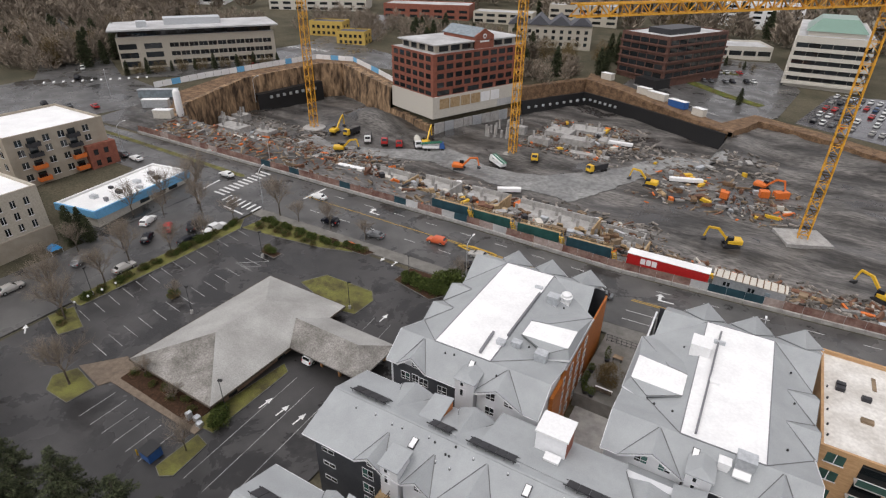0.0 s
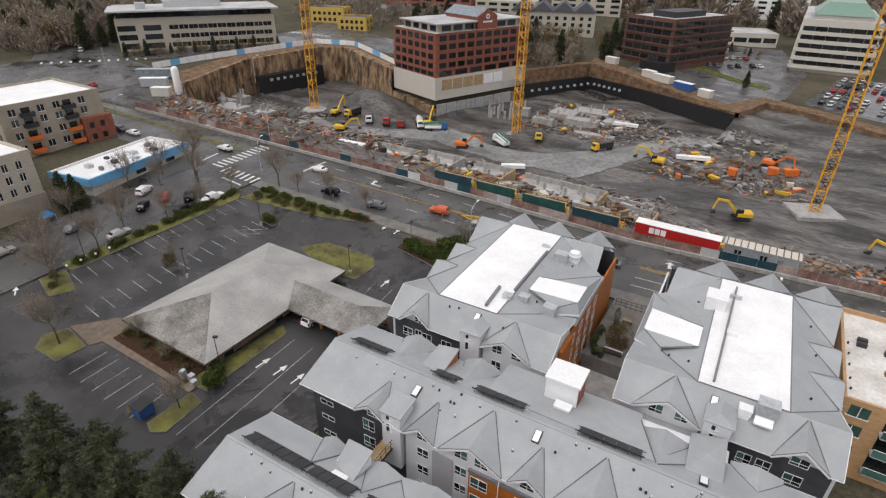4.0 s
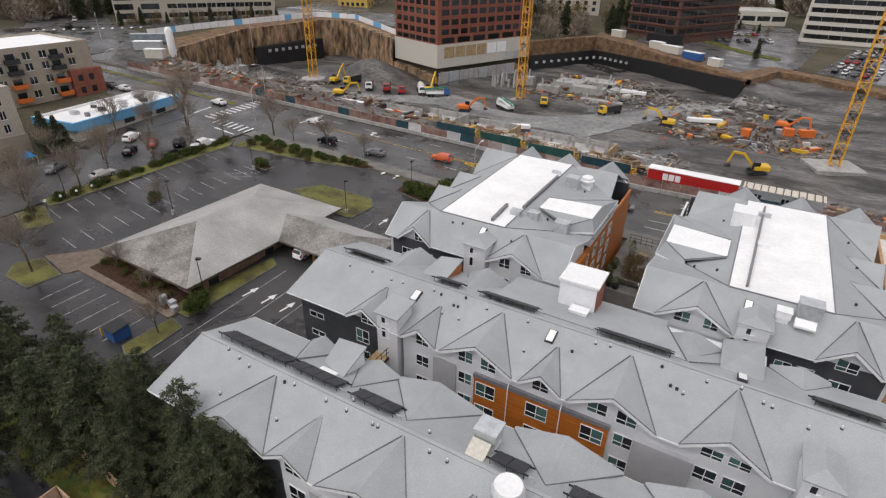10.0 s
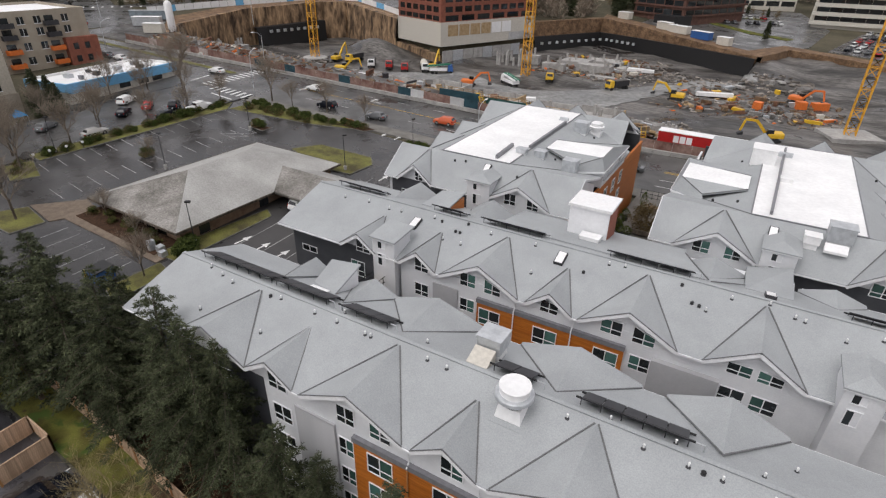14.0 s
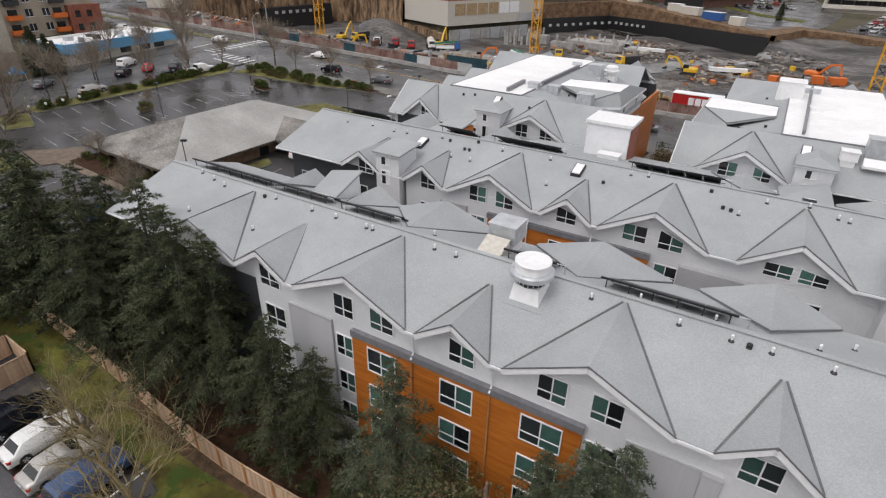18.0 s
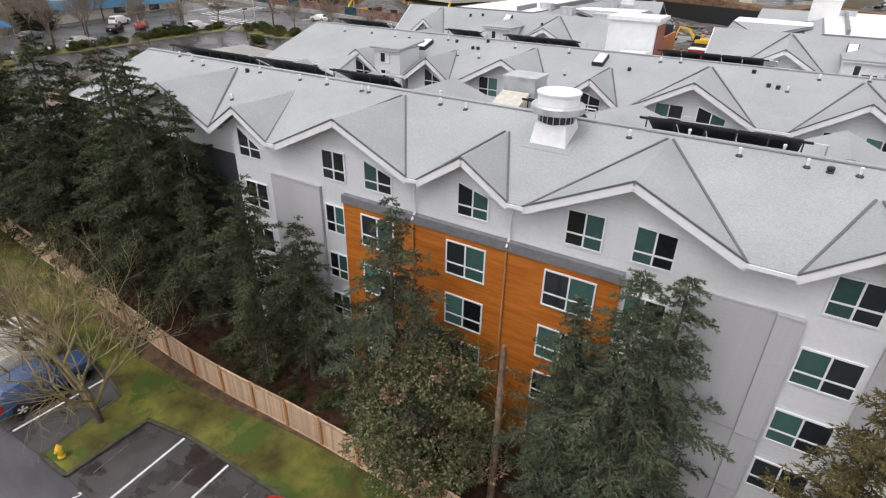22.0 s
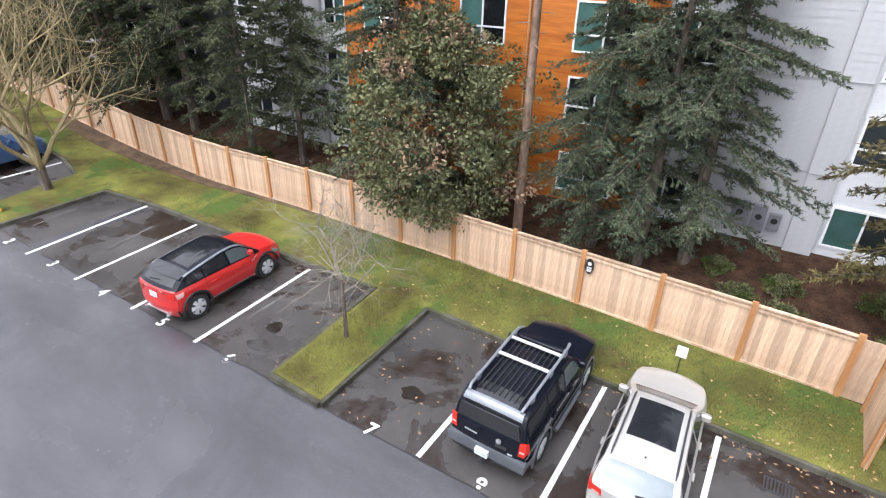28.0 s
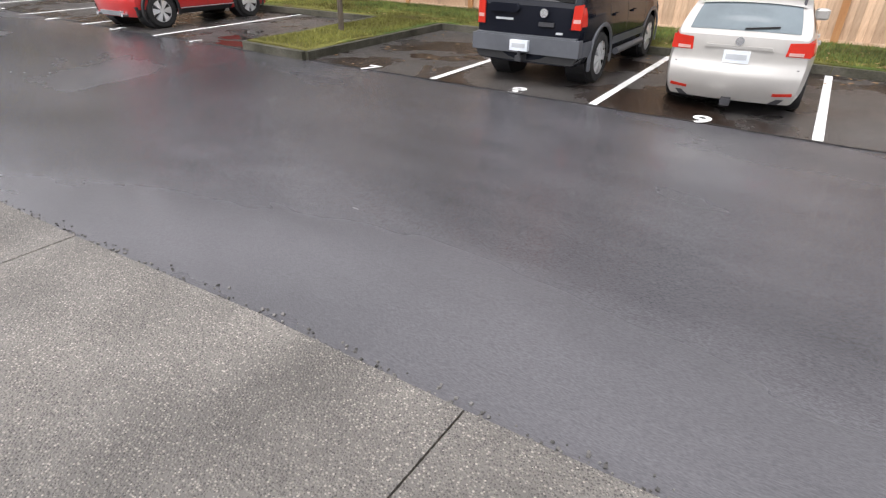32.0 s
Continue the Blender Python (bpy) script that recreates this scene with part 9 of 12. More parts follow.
def arrow(x, y, rz, size=1.0, turn=False):
    pts = [(-0.1, -1.2), (0.1, -1.2), (0.1, 0.1), (0.42, 0.1), (0.0, 1.1), (-0.42, 0.1), (-0.1, 0.1)]
    if turn:
        pts = [(-0.12, -1.3), (0.12, -1.3), (0.12, 0.25), (0.9, 0.25), (0.9, -0.15), (1.5, 0.45), (0.9, 1.05), (0.9, 0.62), (-0.12, 0.62)]
    c, s_ = math.cos(radians(rz)), math.sin(radians(rz))
    v = [(x + size * (px * c - py * s_), y + size * (px * s_ + py * c)) for px, py in pts]
    tagged(new("road_arrow", mesh("road_arrow", [(a, b, land(a, b) + 0.05) for a, b in v], [tuple(range(len(v)))], M["paint"])), "white painted direction arrow on the asphalt", "road marking", "arrows")


for x, y, rz in ((-54.5, 38.6, -5), (-51.4, 39.0, -5), (-48.2, 39.2, -5), (-51.9, 65.0, 0), (-63.9, 81.0, 180), (-60.8, 81.0, 0), (-102.9 + 1.5, 27.3, 60)):
    arrow(x, y, rz, 1.15)



def isle(poly, label, m="moss"):
    sheet("planted_island", poly, M[m], 0.16, 2.0, label, "planting bed")
    kerb("kerb", poly, "concrete kerb round a planted island", 0.18, 0.15, material=M["islandkerb"])


isle([(-86.2, 24.0), (-84.0, 21.9), (-79.0, 22.2), (-78.6, 26.2), (-84.6, 27.0)], "mossy grass island at a car park corner")
isle([(-58.2, 22.6), (-56.6, 22.0), (-55.2, 23.0), (-55.6, 28.6), (-58.0, 29.0)], "mossy grass island beside the drive lanes")
isle([(-104.0 + 2.4, 31.2), (-95.2, 29.6), (-93.8, 33.0), (-100.6, 35.2)], "mossy grass island at the car park entrance")
isle([(-72.2, 64.4), (-69.6, 69.2), (-58.6, 70.0), (-56.6, 67.8), (-57.0, 62.6), (-61.0, 61.6)], "bright mossy lawn beside the bank")
isle([(-98.4, 72.4), (-97.4, 79.4), (-72.6, 81.0), (-71.0, 79.0), (-78.0, 76.4)], "planted verge with clipped hedges by the road")
isle([(-79.4, 79.2), (-76.4, 79.4), (-76.6, 81.2), (-79.0, 81.0)], "square bark tree pit in the pavement", "soil")
isle([(-75.0, 79.0), (-68.0, 79.6), (-66.8, 81.6), (-74.0, 81.4)], "planted verge with low shrubs", "soil")
isle([(-57.2, 75.8), (-48.0, 74.6), (-44.5, 80.0), (-46.0, 82.4), (-57.0, 81.2)], "planted corner with clipped shrubs by the road", "soil")
isle([(-103.3, 36.0), (-99.9, 36.0), (-99.1, 56.0), (-98.6, 72.0), (-101.4, 75.6), (-103.0, 60.0)], "planted bark and moss strip with a hedge along the street")
isle([(-87.4, 67.8), (-83.2, 67.6), (-83.0, 69.6), (-87.0, 69.8)], "bark planting bed in the car park", "soil")
isle([(-60.2, 30.0), (-56.6, 30.4), (-56.4, 45.0), (-58.2, 46.0)], "lawn strip beside the bank wall")
sheet("bank_walk", [(-85.0, 27.4), (-78.4, 26.6), (-77.6, 28.2), (-58.4, 28.8), (-58.4, 31.2), (-75.0, 31.6), (-80.6, 33.0)], M["walk"], 0.14, 3, "tan brick-paved walk beside the bank", "pavement")
sheet("bank_bed", [(-77.0, 29.4), (-60.0, 29.6), (-60.2, 33.8), (-77.0, 33.8)], M["soil"], 0.22, 3, "bark bed with dry shrubs beside the bank", "planting bed")
bush = leafy("hedge_bush", 1.15, 1.0, 61, 1500, ("hedge",), "clipped green hedge shrub in a bark bed", "shrub", 0.02, (0.22, 0.14), False, 30, 0.36, "hedge shrubs")
dry = leafy("dry_bush", 1.1, 0.95, 62, 1100, ("brownhedge", "hedge"), "dry brown winter shrub in a bark bed", "shrub", 0.02, (0.22, 0.10), False, 26, 0.36, "dry shrubs")
first = {"b": True, "d": True}


def bushes(kind, spots):
    for x, y, s in spots:
        ob = bush if kind == "b" else dry
        z = land(x, y) + 0.1
        m = pose(x, y, z, 0, 0, x * 37 % 360)
        if first[kind]:
            ob.matrix_basis, first[kind] = m, False
            ob.scale = (s, s, s)
        else:
            c = copy_thing(ob, m)
            c.scale = (s, s, s)


rh = random.Random(17)
bushes("b", [(-101.0 + 0.3 * math.sin(i), 38 + i * 2.1 + rh.uniform(-0.5, 0.5), rh.uniform(0.5, 1.2)) for i in range(18) if i % 3 != 2])
bushes("d", [(-101.2, 38 + i * 2.9 + rh.uniform(-0.6, 0.6), rh.uniform(0.6, 1.1)) for i in range(13)])
bushes("b", [(-96.5 + i * 1.9 + rh.uniform(-0.5, 0.5), 77.6 + 0.08 * i + 0.5 * (i % 2), rh.uniform(0.6, 1.2)) for i in range(12)])
bushes("d", [(-95.5 + i * 2.6, 75.4 + 0.2 * i + rh.uniform(-0.6, 0.6), rh.uniform(0.7, 1.2)) for i in range(7)])
bushes("b", [(-56.0 + i * 1.6, 78.0 + 0.8 * math.sin(i * 2), rh.uniform(0.9, 1.5)) for i in range(8)])
bushes("b", [(-54.5 + i * 1.7, 76.6, rh.uniform(0.8, 1.2)) for i in range(5)])
bushes("b", [(-48.0, 79.6, 2.3), (-46.2, 81.0, 2.6), (-57.6, 32.4, 1.3), (-58.4, 33.6, 1.1), (-57.0, 31.4, 1.2), (-84.6, 68.8, 1.0), (-73.6, 80.4, 0.9), (-70.6, 80.6, 0.9)])
bushes("d", [(-85.8, 68.6, 1.2), (-86.6, 69.2, 1.0), (-72.0, 80.2, 1.0), (-69.0, 80.8, 0.9), (-88.6, 47.5, 1.2), (-100.0, 33.0, 0.9), (-97.4, 31.4, 0.8)])
bushes("d", [(-76.0 + i * 2.3, 31.2 + 0.9 * (i % 2), rh.uniform(0.7, 1.0)) for i in range(7)])
obox = empty("warning_sign", (-72.2, 80.6, land(-72, 80)), "orange warning sign lying on a shrub verge", "sign")
part("board", Shape().slab([(-73.0, 80.2, land(-73, 80) + 1.5), (-71.6, 80.0, land(-72, 80) + 1.6), (-71.6, 81.0, land(-72, 80) + 1.1), (-73.0, 81.2, land(-73, 80) + 1.0)], 0.05).mesh("board", M["orangepaint"]), obox)
part("leg", Shape().tube((-72.3, 80.6, land(-72, 80)), (-72.3, 80.6, land(-72, 80) + 1.2), 0.04, n=6).mesh("leg", M["steel"]), obox)

lampost = empty("lamp_post", (0, 0, 0), "black car park lamp post on a concrete footing", "lamp post", "lamp posts")
part("footing", Shape().lathe([(0.28, -0.3), (0.28, 0.75), (0.24, 0.8)], 12).mesh("footing", M["concrete"]), lampost)
part("pole", Shape().tube((0, 0, 0.75), (0, 0, 6.0), 0.07, 0.05, 8).mesh("pole", M["steel"]), lampost)
part("head", Shape().box(-0.1, 0.55, -0.2, 0.2, 5.9, 6.12).mesh("head", M["black"]), lampost)
for i, (x, y) in enumerate(((-81.6, 46.1), (-58.3, 34.2), (-58.7, 63.4), (-85.4, 66.6), (-54.6, 77.2), (-101.4, 39.2))):
    m = pose(x, y, land(x, y), 0, 0, 25 * i)
    if i:
        copy_thing(lampost, m)
    else:
        lampost.matrix_basis = m
sl = empty("street_lamp", (0, 0, 0), "tall grey street lamp with a curved arm", "street lamp", "street lamps")
part("pole", Shape().tube((0, 0, -0.2), (0, 0, 8.2), 0.11, 0.07, 8).mesh("pole", M["galv"]), sl)
part("arm", Shape().tube((0, 0, 8.1), (0, 1.0, 8.9), 0.05, n=6).tube((0, 1.0, 8.9), (0, 2.4, 9.2), 0.05, n=6).mesh("arm", M["galv"]), sl)
part("head", Shape().box(-0.16, 0.16, 2.2, 3.0, 9.12, 9.28).mesh("head", M["whitemetal"]), sl)
for i, (x, y, rz) in enumerate(((-45.6, 85.0, 0), (-104.0, 84.0, 20), (-160.0, 82.5, 0), (8.0, 89.0, 0), (-118.5, 100.5, 180), (-215.0, 112.0, 60), (-168.0, 140.0, 0))):
    m = pose(x, y, land(x, y), 0, 0, rz)
    if i:
        copy_thing(sl, m)
    else:
        sl.matrix_basis = m
bol = empty("path_light", (0, 0, 0), "white round-topped path light beside the hedge", "path light", "path lights")
part("pole", Shape().tube((0, 0, -0.1), (0, 0, 0.9), 0.05, n=6).mesh("pole", M["steel"]), bol)
part("globe", Shape().lathe([(0.05, 0.85), (0.18, 0.92), (0.22, 1.08), (0.16, 1.25), (0.0, 1.3)], 10).mesh("globe", M["whitemetal"], True), bol)
for i, (x, y) in enumerate(((-100.2, 35.4), (-100.0, 37.8), (-99.9, 40.4), (-99.8, 43.0))):
    m = pose(x, y, land(x, y) + 0.1)
    if i:
        copy_thing(bol, m)
    else:
        bol.matrix_basis = m
skip = empty("blue_dumpster", (-60.2, 23.4, land(-60, 23)), "dark blue rubbish skip beside a yellow bollard", "dumpster")
z = land(-60.2, 23.4)
part("bin", Shape().prism([(-61.2, 22.4), (-59.2, 22.4), (-59.2, 24.4), (-61.2, 24.4)], z, z + 1.5).mesh("bin", M["bluepaint"]), skip)
part("lid", Shape().slab([(-61.3, 22.3, z + 1.55), (-59.1, 22.3, z + 1.55), (-59.1, 24.5, z + 1.8), (-61.3, 24.5, z + 1.8)], 0.08).mesh("lid", M["black"]), skip)
bollard = empty("yellow_bollard", (-61.9, 22.4, z), "short yellow bollard post", "bollard")
part("post", Shape().lathe([(0.1, -0.2), (0.1, 1.1), (0.06, 1.18), (0, 1.2)], 10, (-61.9, 22.4, z)).mesh("post", M["machine"]), bollard)
unit2 = empty("utility_cabinet", (-60.0, 30.8, land(-60, 31)), "pale grey utility cabinets beside the bank", "cabinet")
for i, (x, y, w, h) in enumerate(((-61.2, 30.2, 0.6, 1.5), (-60.0, 30.6, 0.9, 1.0), (-59.0, 30.2, 0.8, 0.8))):
    part("box", Shape().box(x - w / 2, x + w / 2, y - 0.4, y + 0.4, land(x, y), land(x, y) + h).mesh("box", M["galv"]), unit2)

# ---- road markings ----


def line(pts, width, m, label, category="road marking", group="road lines"):
    tagged(new("road_line", ribbon(Shape(), pts, width, 0.05).mesh("road_line", M[m])), label, category, group)


line([(x, road_y(x, 10.4) - 0.02 * (x + 50) - 0.3) for x in range(-98, 121, 12)], 0.16, "yellowpaint", "yellow centre line on the main road")
line([(x, road_y(x, 10.9) - 0.02 * (x + 50) - 0.3) for x in range(-60, 121, 12)], 0.16, "yellowpaint", "yellow centre line on the main road")
for o in (5.6, 15.0):
    for x in range(-92, 110, 9):
        if not (o == 5.6 and -22 < x < 2):
            line([(x, road_y(x, o)), (x + 3, road_y(x + 3, o))], 0.14, "paint", "white dashed lane line")
line([(x, road_y(x, 2.6)) for x in range(-30, 40, 6)], 0.13, "paint", "white lane edge line")
line([(x, road_y(x, 5.6)) for x in range(-30, 10, 6)], 0.13, "paint", "white lane edge line")
line([(-97.5, road_y(-97, 9.6)), (-97.0, road_y(-97, 17.4))], 0.5, "paint", "white stop line on the main road")
line([(-122.6, road_y(-122, 0.8)), (-123.4, road_y(-123, 6.6))], 0.5, "paint", "white stop line on the main road")
line([(-110.6, 77.4), (-103.4, 77.0)], 0.45, "paint", "white stop line on the side street")
for i in range(11):
    y = road_y(-117, 0.9 + i * 1.55)
    line([(-118.9, y), (-115.2, y + 0.15)], 0.62, "paint", "white zebra crossing bar", group="crossing bars")
for i in range(7):
    x = -113.4 + i * 1.75
    line([(x, 79.2), (x - 0.2, 82.4)], 0.62, "paint", "white zebra crossing bar", group="crossing bars")
for i in range(12):
    x = -254 + i * 2.2
    line([(x, 108 + i * 2.6), (x + 2.6, 106.4 + i * 2.6)], 0.8, "paint", "white zebra crossing bar", group="crossing bars")
for i in range(10):
    x = -226 + i * 2.4
    line([(x, 214 + i * 0.5), (x + 0.6, 217.4 + i * 0.5)], 0.8, "paint", "white zebra crossing bar", group="crossing bars")
arrow(-78.5, road_y(-78, 12.4), 95, 1.5, True)
arrow(-9.0, road_y(-9, 12.0), 95, 1.6, True)
arrow(-24.0, road_y(-24, 13.0), 95, 1.3, True)
RES = [(-215, 87.2), (-180, 88.6), (-150, 89.8), (-120.5, 91.0), (-119.5, 91.8), (-120.5, 92.8), (-150, 91.6), (-180, 90.4), (-215, 89.0)]
sheet("median", RES, M["moss"], 0.14, 8, "brown planted central reservation with a low kerb", "grass")
kerb("median_kerb", RES, "low concrete kerb round the reservation", 0.2, 0.16, material=M["islandkerb"])
kerb("median_kerb", [(-53.4, road_y(-53, 9.6)), (-50.5, road_y(-50, 9.0)), (-44.6, road_y(-45, 9.6)), (-44.4, road_y(-45, 10.6)), (-50.5, road_y(-50, 10.9))], "yellow-painted kerb round a small traffic island", 0.25, 0.18, material=M["yellowpaint"])

# bare street trees
bt = bare_tree(7.5, 71, "winter", 4, 0.46, 0.11, "bare leafless street tree", 0.6, 0.3, (3, 5), 0.8)
plant(bt, -95.75, 81.8, 1.45, first=True)
for i, (x, y, s) in enumerate(((-81.7, 84.0, 1.0), (-71.9, 84.8, 0.78), (-90.0, 82.2, 0.8), (-116.6, 74.5, 1.9), (-102.6, 73.7, 0.92), (-106.0, 49.6, 1.3), (-102.7, 57.0, 1.0), (-75.4, 25.0, 0), (-82.2, 24.4, 1.35), (-98.0, 32.4, 1.35), (-86.0, 13.0, 1.3), (-95.0, 17.0, 1.4), (-124.0, 62.0, 1.2), (-123.0, 70.0, 1.3), (-118.0, 66.0, 1.0), (-102.8, 42.5, 1.2), (-105.3, 34.4, 1.4), (-57.0, 26.4, 0.85), (-88.4, 47.8, 0.5), (-101.0, 64.0, 0.9),
                               (-112.0, 72.0, 1.2), (-118.5, 46.0, 1.0), (-116.6, 39.0, 0.9), (-73.8, 31.8, 0.6), (-112.0, 52.0, 1.0), (-46.0, 83.0, 0.8), (-66.0, 31.2, 0.5))):
    if s:
        plant(bt, x, y, s, i * 53)

# the courtyard between the two far blocks
def pot_leaves(x, y, z, r, h, seed):
    g = np.random.default_rng(seed + 300)
    n = 700
    k = g.uniform(0, 1, n)
    a, q = g.uniform(0, 6.283, n), r * np.sin(math.pi * (0.12 + 0.82 * k)) * np.sqrt(g.uniform(0.2, 1, n))
    p = np.stack([x + q * np.cos(a), y + q * np.sin(a), z + h * k], 1)
    al = unit(g.normal(0, 1, (n, 3)))
    return p, al, unit(np.cross(al, g.normal(0, 1, (n, 3)))), g.uniform(0.08, 0.2, n), g.uniform(0.05, 0.09, n)


CZ = 4.5
terrace = Shape().box(-15.2, -6.9, 65.2, 83.4, 0.5, CZ)
tagged(new("courtyard_terrace", terrace.mesh("courtyard_terrace", M["damp_pavement"])), "raised paved courtyard between two apartment blocks", "terrace", kind="structure")
dome = leafy("round_shrub", 3.2, 2.4, 91, 5200, ("brownhedge",), "large round brown winter shrub in the courtyard", "shrub", 0.05, (0.30, 0.05), True, 60, 0.55)
dome.matrix_basis = pose(-11.2, 70.4, CZ)
for i, (x, y) in enumerate(((-14.3, 67.4), (-14.4, 69.0), (-14.3, 71.2), (-12.9, 75.2), (-8.2, 76.0), (-8.0, 77.6), (-13.6, 66.0), (-12.6, 65.8))):
    pot = empty("planter", (x, y, CZ), "dark clay planter with a small evergreen", "planter", "courtyard planters")
    part("pot", Shape().lathe([(0.35, 0.0), (0.5, 0.6), (0.55, 0.62), (0.0, 0.6)], 12, (x, y, CZ)).mesh("pot", M["steel"]), pot)
    part("shrub", np_mesh("shrub", *leaf_quads(*pot_leaves(x, y, CZ + 0.6, 0.7 if i != 3 else 0.6, 1.2 if i != 3 else 2.6, i)), M["hedge"]), pot)
bench = empty("garden_bench", (-11.3, 67.6, CZ), "white-cushioned garden bench in the courtyard", "bench")
part("seat", Shape().box(-12.6, -9.9, 67.3, 68.1, CZ + 0.35, CZ + 0.5).mesh("seat", M["tpo"]), bench)
part("backrest", Shape().box(-12.6, -9.9, 67.15, 67.3, CZ + 0.35, CZ + 0.95).mesh("backrest", M["bark"]), bench)
for x in (-12.5, -10.1):
    part("leg", Shape().box(x, x + 0.1, 67.35, 68.05, CZ, CZ + 0.36).mesh("leg", M["steel"]), bench)
tbl = empty("garden_table", (-11.4, 76.4, CZ), "low reddish garden table in the courtyard", "table")
part("tabletop", Shape().box(-12.2, -10.6, 75.9, 76.9, CZ + 0.66, CZ + 0.72).mesh("tabletop", M["oldtimber"]), tbl)
for x in (-12.1, -10.8):
    for y in (76.0, 76.7):
        part("leg", Shape().box(x, x + 0.08, y, y + 0.08, CZ, CZ + 0.66).mesh("leg", M["steel"]), tbl)
yf = empty("courtyard_fence", (-11, 80.6, CZ), "dark metal courtyard fence beside the pavement", "fence")
for k in range(9):
    x = -14.6 + k * 0.85
    part("post", Shape().box(x, x + 0.06, 80.57, 80.63, CZ, CZ + 1.5).mesh("post", M["steel"]), yf)
for z in (0.3, 0.9, 1.45):
    part("rail", Shape().beam((-14.6, 80.6, CZ + z), (-7.7, 80.6, CZ + z), 0.05).mesh("rail", M["steel"]), yf)

# ---- buildings round about ----


def tower(name, label, category, corner, ang, wx, wy, z0, z1, m, roof="greyroof", parapet=0.6):
    """A block with one ground corner, turned by ang: local x runs along its front, y into its depth."""
    e = empty(name, (corner[0], corner[1], z0), label, category)
    e.matrix_basis = pose(corner[0], corner[1], 0, 0, 0, ang)

    def add(nm, sh, mat, lab=""):
        ob = new(nm, sh.mesh(nm, M[mat]))
        ob.parent = e
        return tagged(ob, lab)

    add("wall", Shape().box(0, wx, 0, wy, z0 - 4, z1), m)
    add("roof", Shape().box(0.35, wx - 0.35, 0.35, wy - 0.35, z1, z1 + 0.1), roof)
    if parapet:
        p = Shape().box(0, wx, 0, 0.35, z1, z1 + parapet).box(0, wx, wy - 0.35, wy, z1, z1 + parapet).box(0, 0.35, 0.35, wy - 0.35, z1, z1 + parapet).box(wx - 0.35, wx, 0.35, wy - 0.35, z1, z1 + parapet)
        add("parapet", p, m)
    return e, add


def glazing(add, face, wx, wy, us, w, zs, h, mat="dark", frame=""):
    """Windows on one face of a block, each a mesh of its own: us are their centres along the face."""
    for z in zs:
        for u in us:
            if face == "S":
                b = (u - w / 2, u + w / 2, -0.06, 0.02)
            elif face == "E":
                b = (wx - 0.02, wx + 0.06, u - w / 2, u + w / 2)
            elif face == "W":
                b = (-0.06, 0.02, u - w / 2, u + w / 2)
            else:
                b = (u - w / 2, u + w / 2, wy - 0.02, wy + 0.06)
            s = Shape().box(b[0], b[1], b[2], b[3], z, z + h)
            add("window", s, mat)
            if frame:
                o = 0.05
                if face == "S":
                    f = Shape().box(b[0] - 0.12, b[1] + 0.12, -0.10, 0, z - 0.14, z).box(u - 0.04, u + 0.04, -0.10, -0.05, z, z + h)
                else:
                    f = Shape().box(b[0] - o, b[1] + o, b[2] - 0.12, b[3] + 0.12, z - 0.14, z).box(b[0] - o, b[1] + o, u - 0.04, u + 0.04, z, z + h)
                add("window_frame", f, frame)


def frange(a, b, n):
    return [a + (b - a) * i / max(1, n - 1) for i in range(n)]


# red brick office at the pit's edge, on its exposed concrete basement
e, add = tower("brick_office", "red brick office building with an exposed concrete basement", "office building", (-138.8, 187.6), -20, 27.5, 48, 14.0, 29.6, "brick", "greyroof", 0.0)
glazing(add, "S", 27.5, 48, frange(3.0, 24.5, 6), 3.0, (17.2, 20.5, 23.8, 26.9), 1.9)
glazing(add, "E", 27.5, 48, frange(3.6, 44.5, 10), 3.3, (17.2, 20.5, 23.8, 26.9), 1.9)
glazing(add, "S", 27.5, 48, frange(3.0, 24.5, 6), 3.6, (14.4,), 1.6)
glazing(add, "E", 27.5, 48, frange(5.0, 43.5, 6), 6.0, (14.2,), 1.9)
for z in (16.6, 19.9, 23.2, 26.3, 29.2):
    add("brick_band", Shape().box(-0.14, 27.64, -0.14, 48.14, z, z + 0.42), "brick")
add("basement", Shape().box(-0.3, 27.8, -0.3, 48.3, 5.6, 13.9), "creamlight", "bare pale concrete basement wall")
for i in range(6):
    add("plywood_panel", Shape().box(27.8, 27.9, 3.0 + i * 5.4, 7.8 + i * 5.4, 9.0, 12.9), "timber" if i < 4 else "tpo", "tan plywood panel")
add("basement_strip", Shape().box(27.8, 27.95, 34.0, 48, 5.8, 8.6), "greyroof", "grey concrete wall panel")
add("penthouse", Shape().box(3.5, 25.0, 3.0, 45.0, 29.6, 32.4), "cream", "cream set-back top storey")
for u in frange(7, 41, 7):
    add("window", Shape().box(24.98, 25.06, u - 2.2, u + 2.2, 29.9, 31.9), "dark")
for u in frange(6, 22, 4):
    add("window", Shape().box(u - 1.8, u + 1.8, 2.94, 3.02, 29.9, 31.9), "dark")
add("roof", Shape().box(2.0, 27.0, 1.5, 47.0, 32.4, 32.8), "greyroof")
add("gable_front", Shape().add([(27.0, 21.0, 29.6), (27.0, 31.0, 29.6), (27.0, 31.0, 34.4), (27.0, 26.0, 37.0), (27.0, 21.0, 34.4), (26.4, 21.0, 29.6), (26.4, 31.0, 29.6), (26.4, 31.0, 34.4), (26.4, 26.0, 37.0), (26.4, 21.0, 34.4)],
    [(0, 1, 2, 3, 4), (9, 8, 7, 6, 5), (0, 5, 6, 1), (1, 6, 7, 2), (2, 7, 8, 3), (3, 8, 9, 4), (4, 9, 5, 0)]), "brick", "brick gable front")
add("atrium_side", Shape().box(7.0, 26.4, 21.3, 30.7, 32.8, 34.2), "brick")
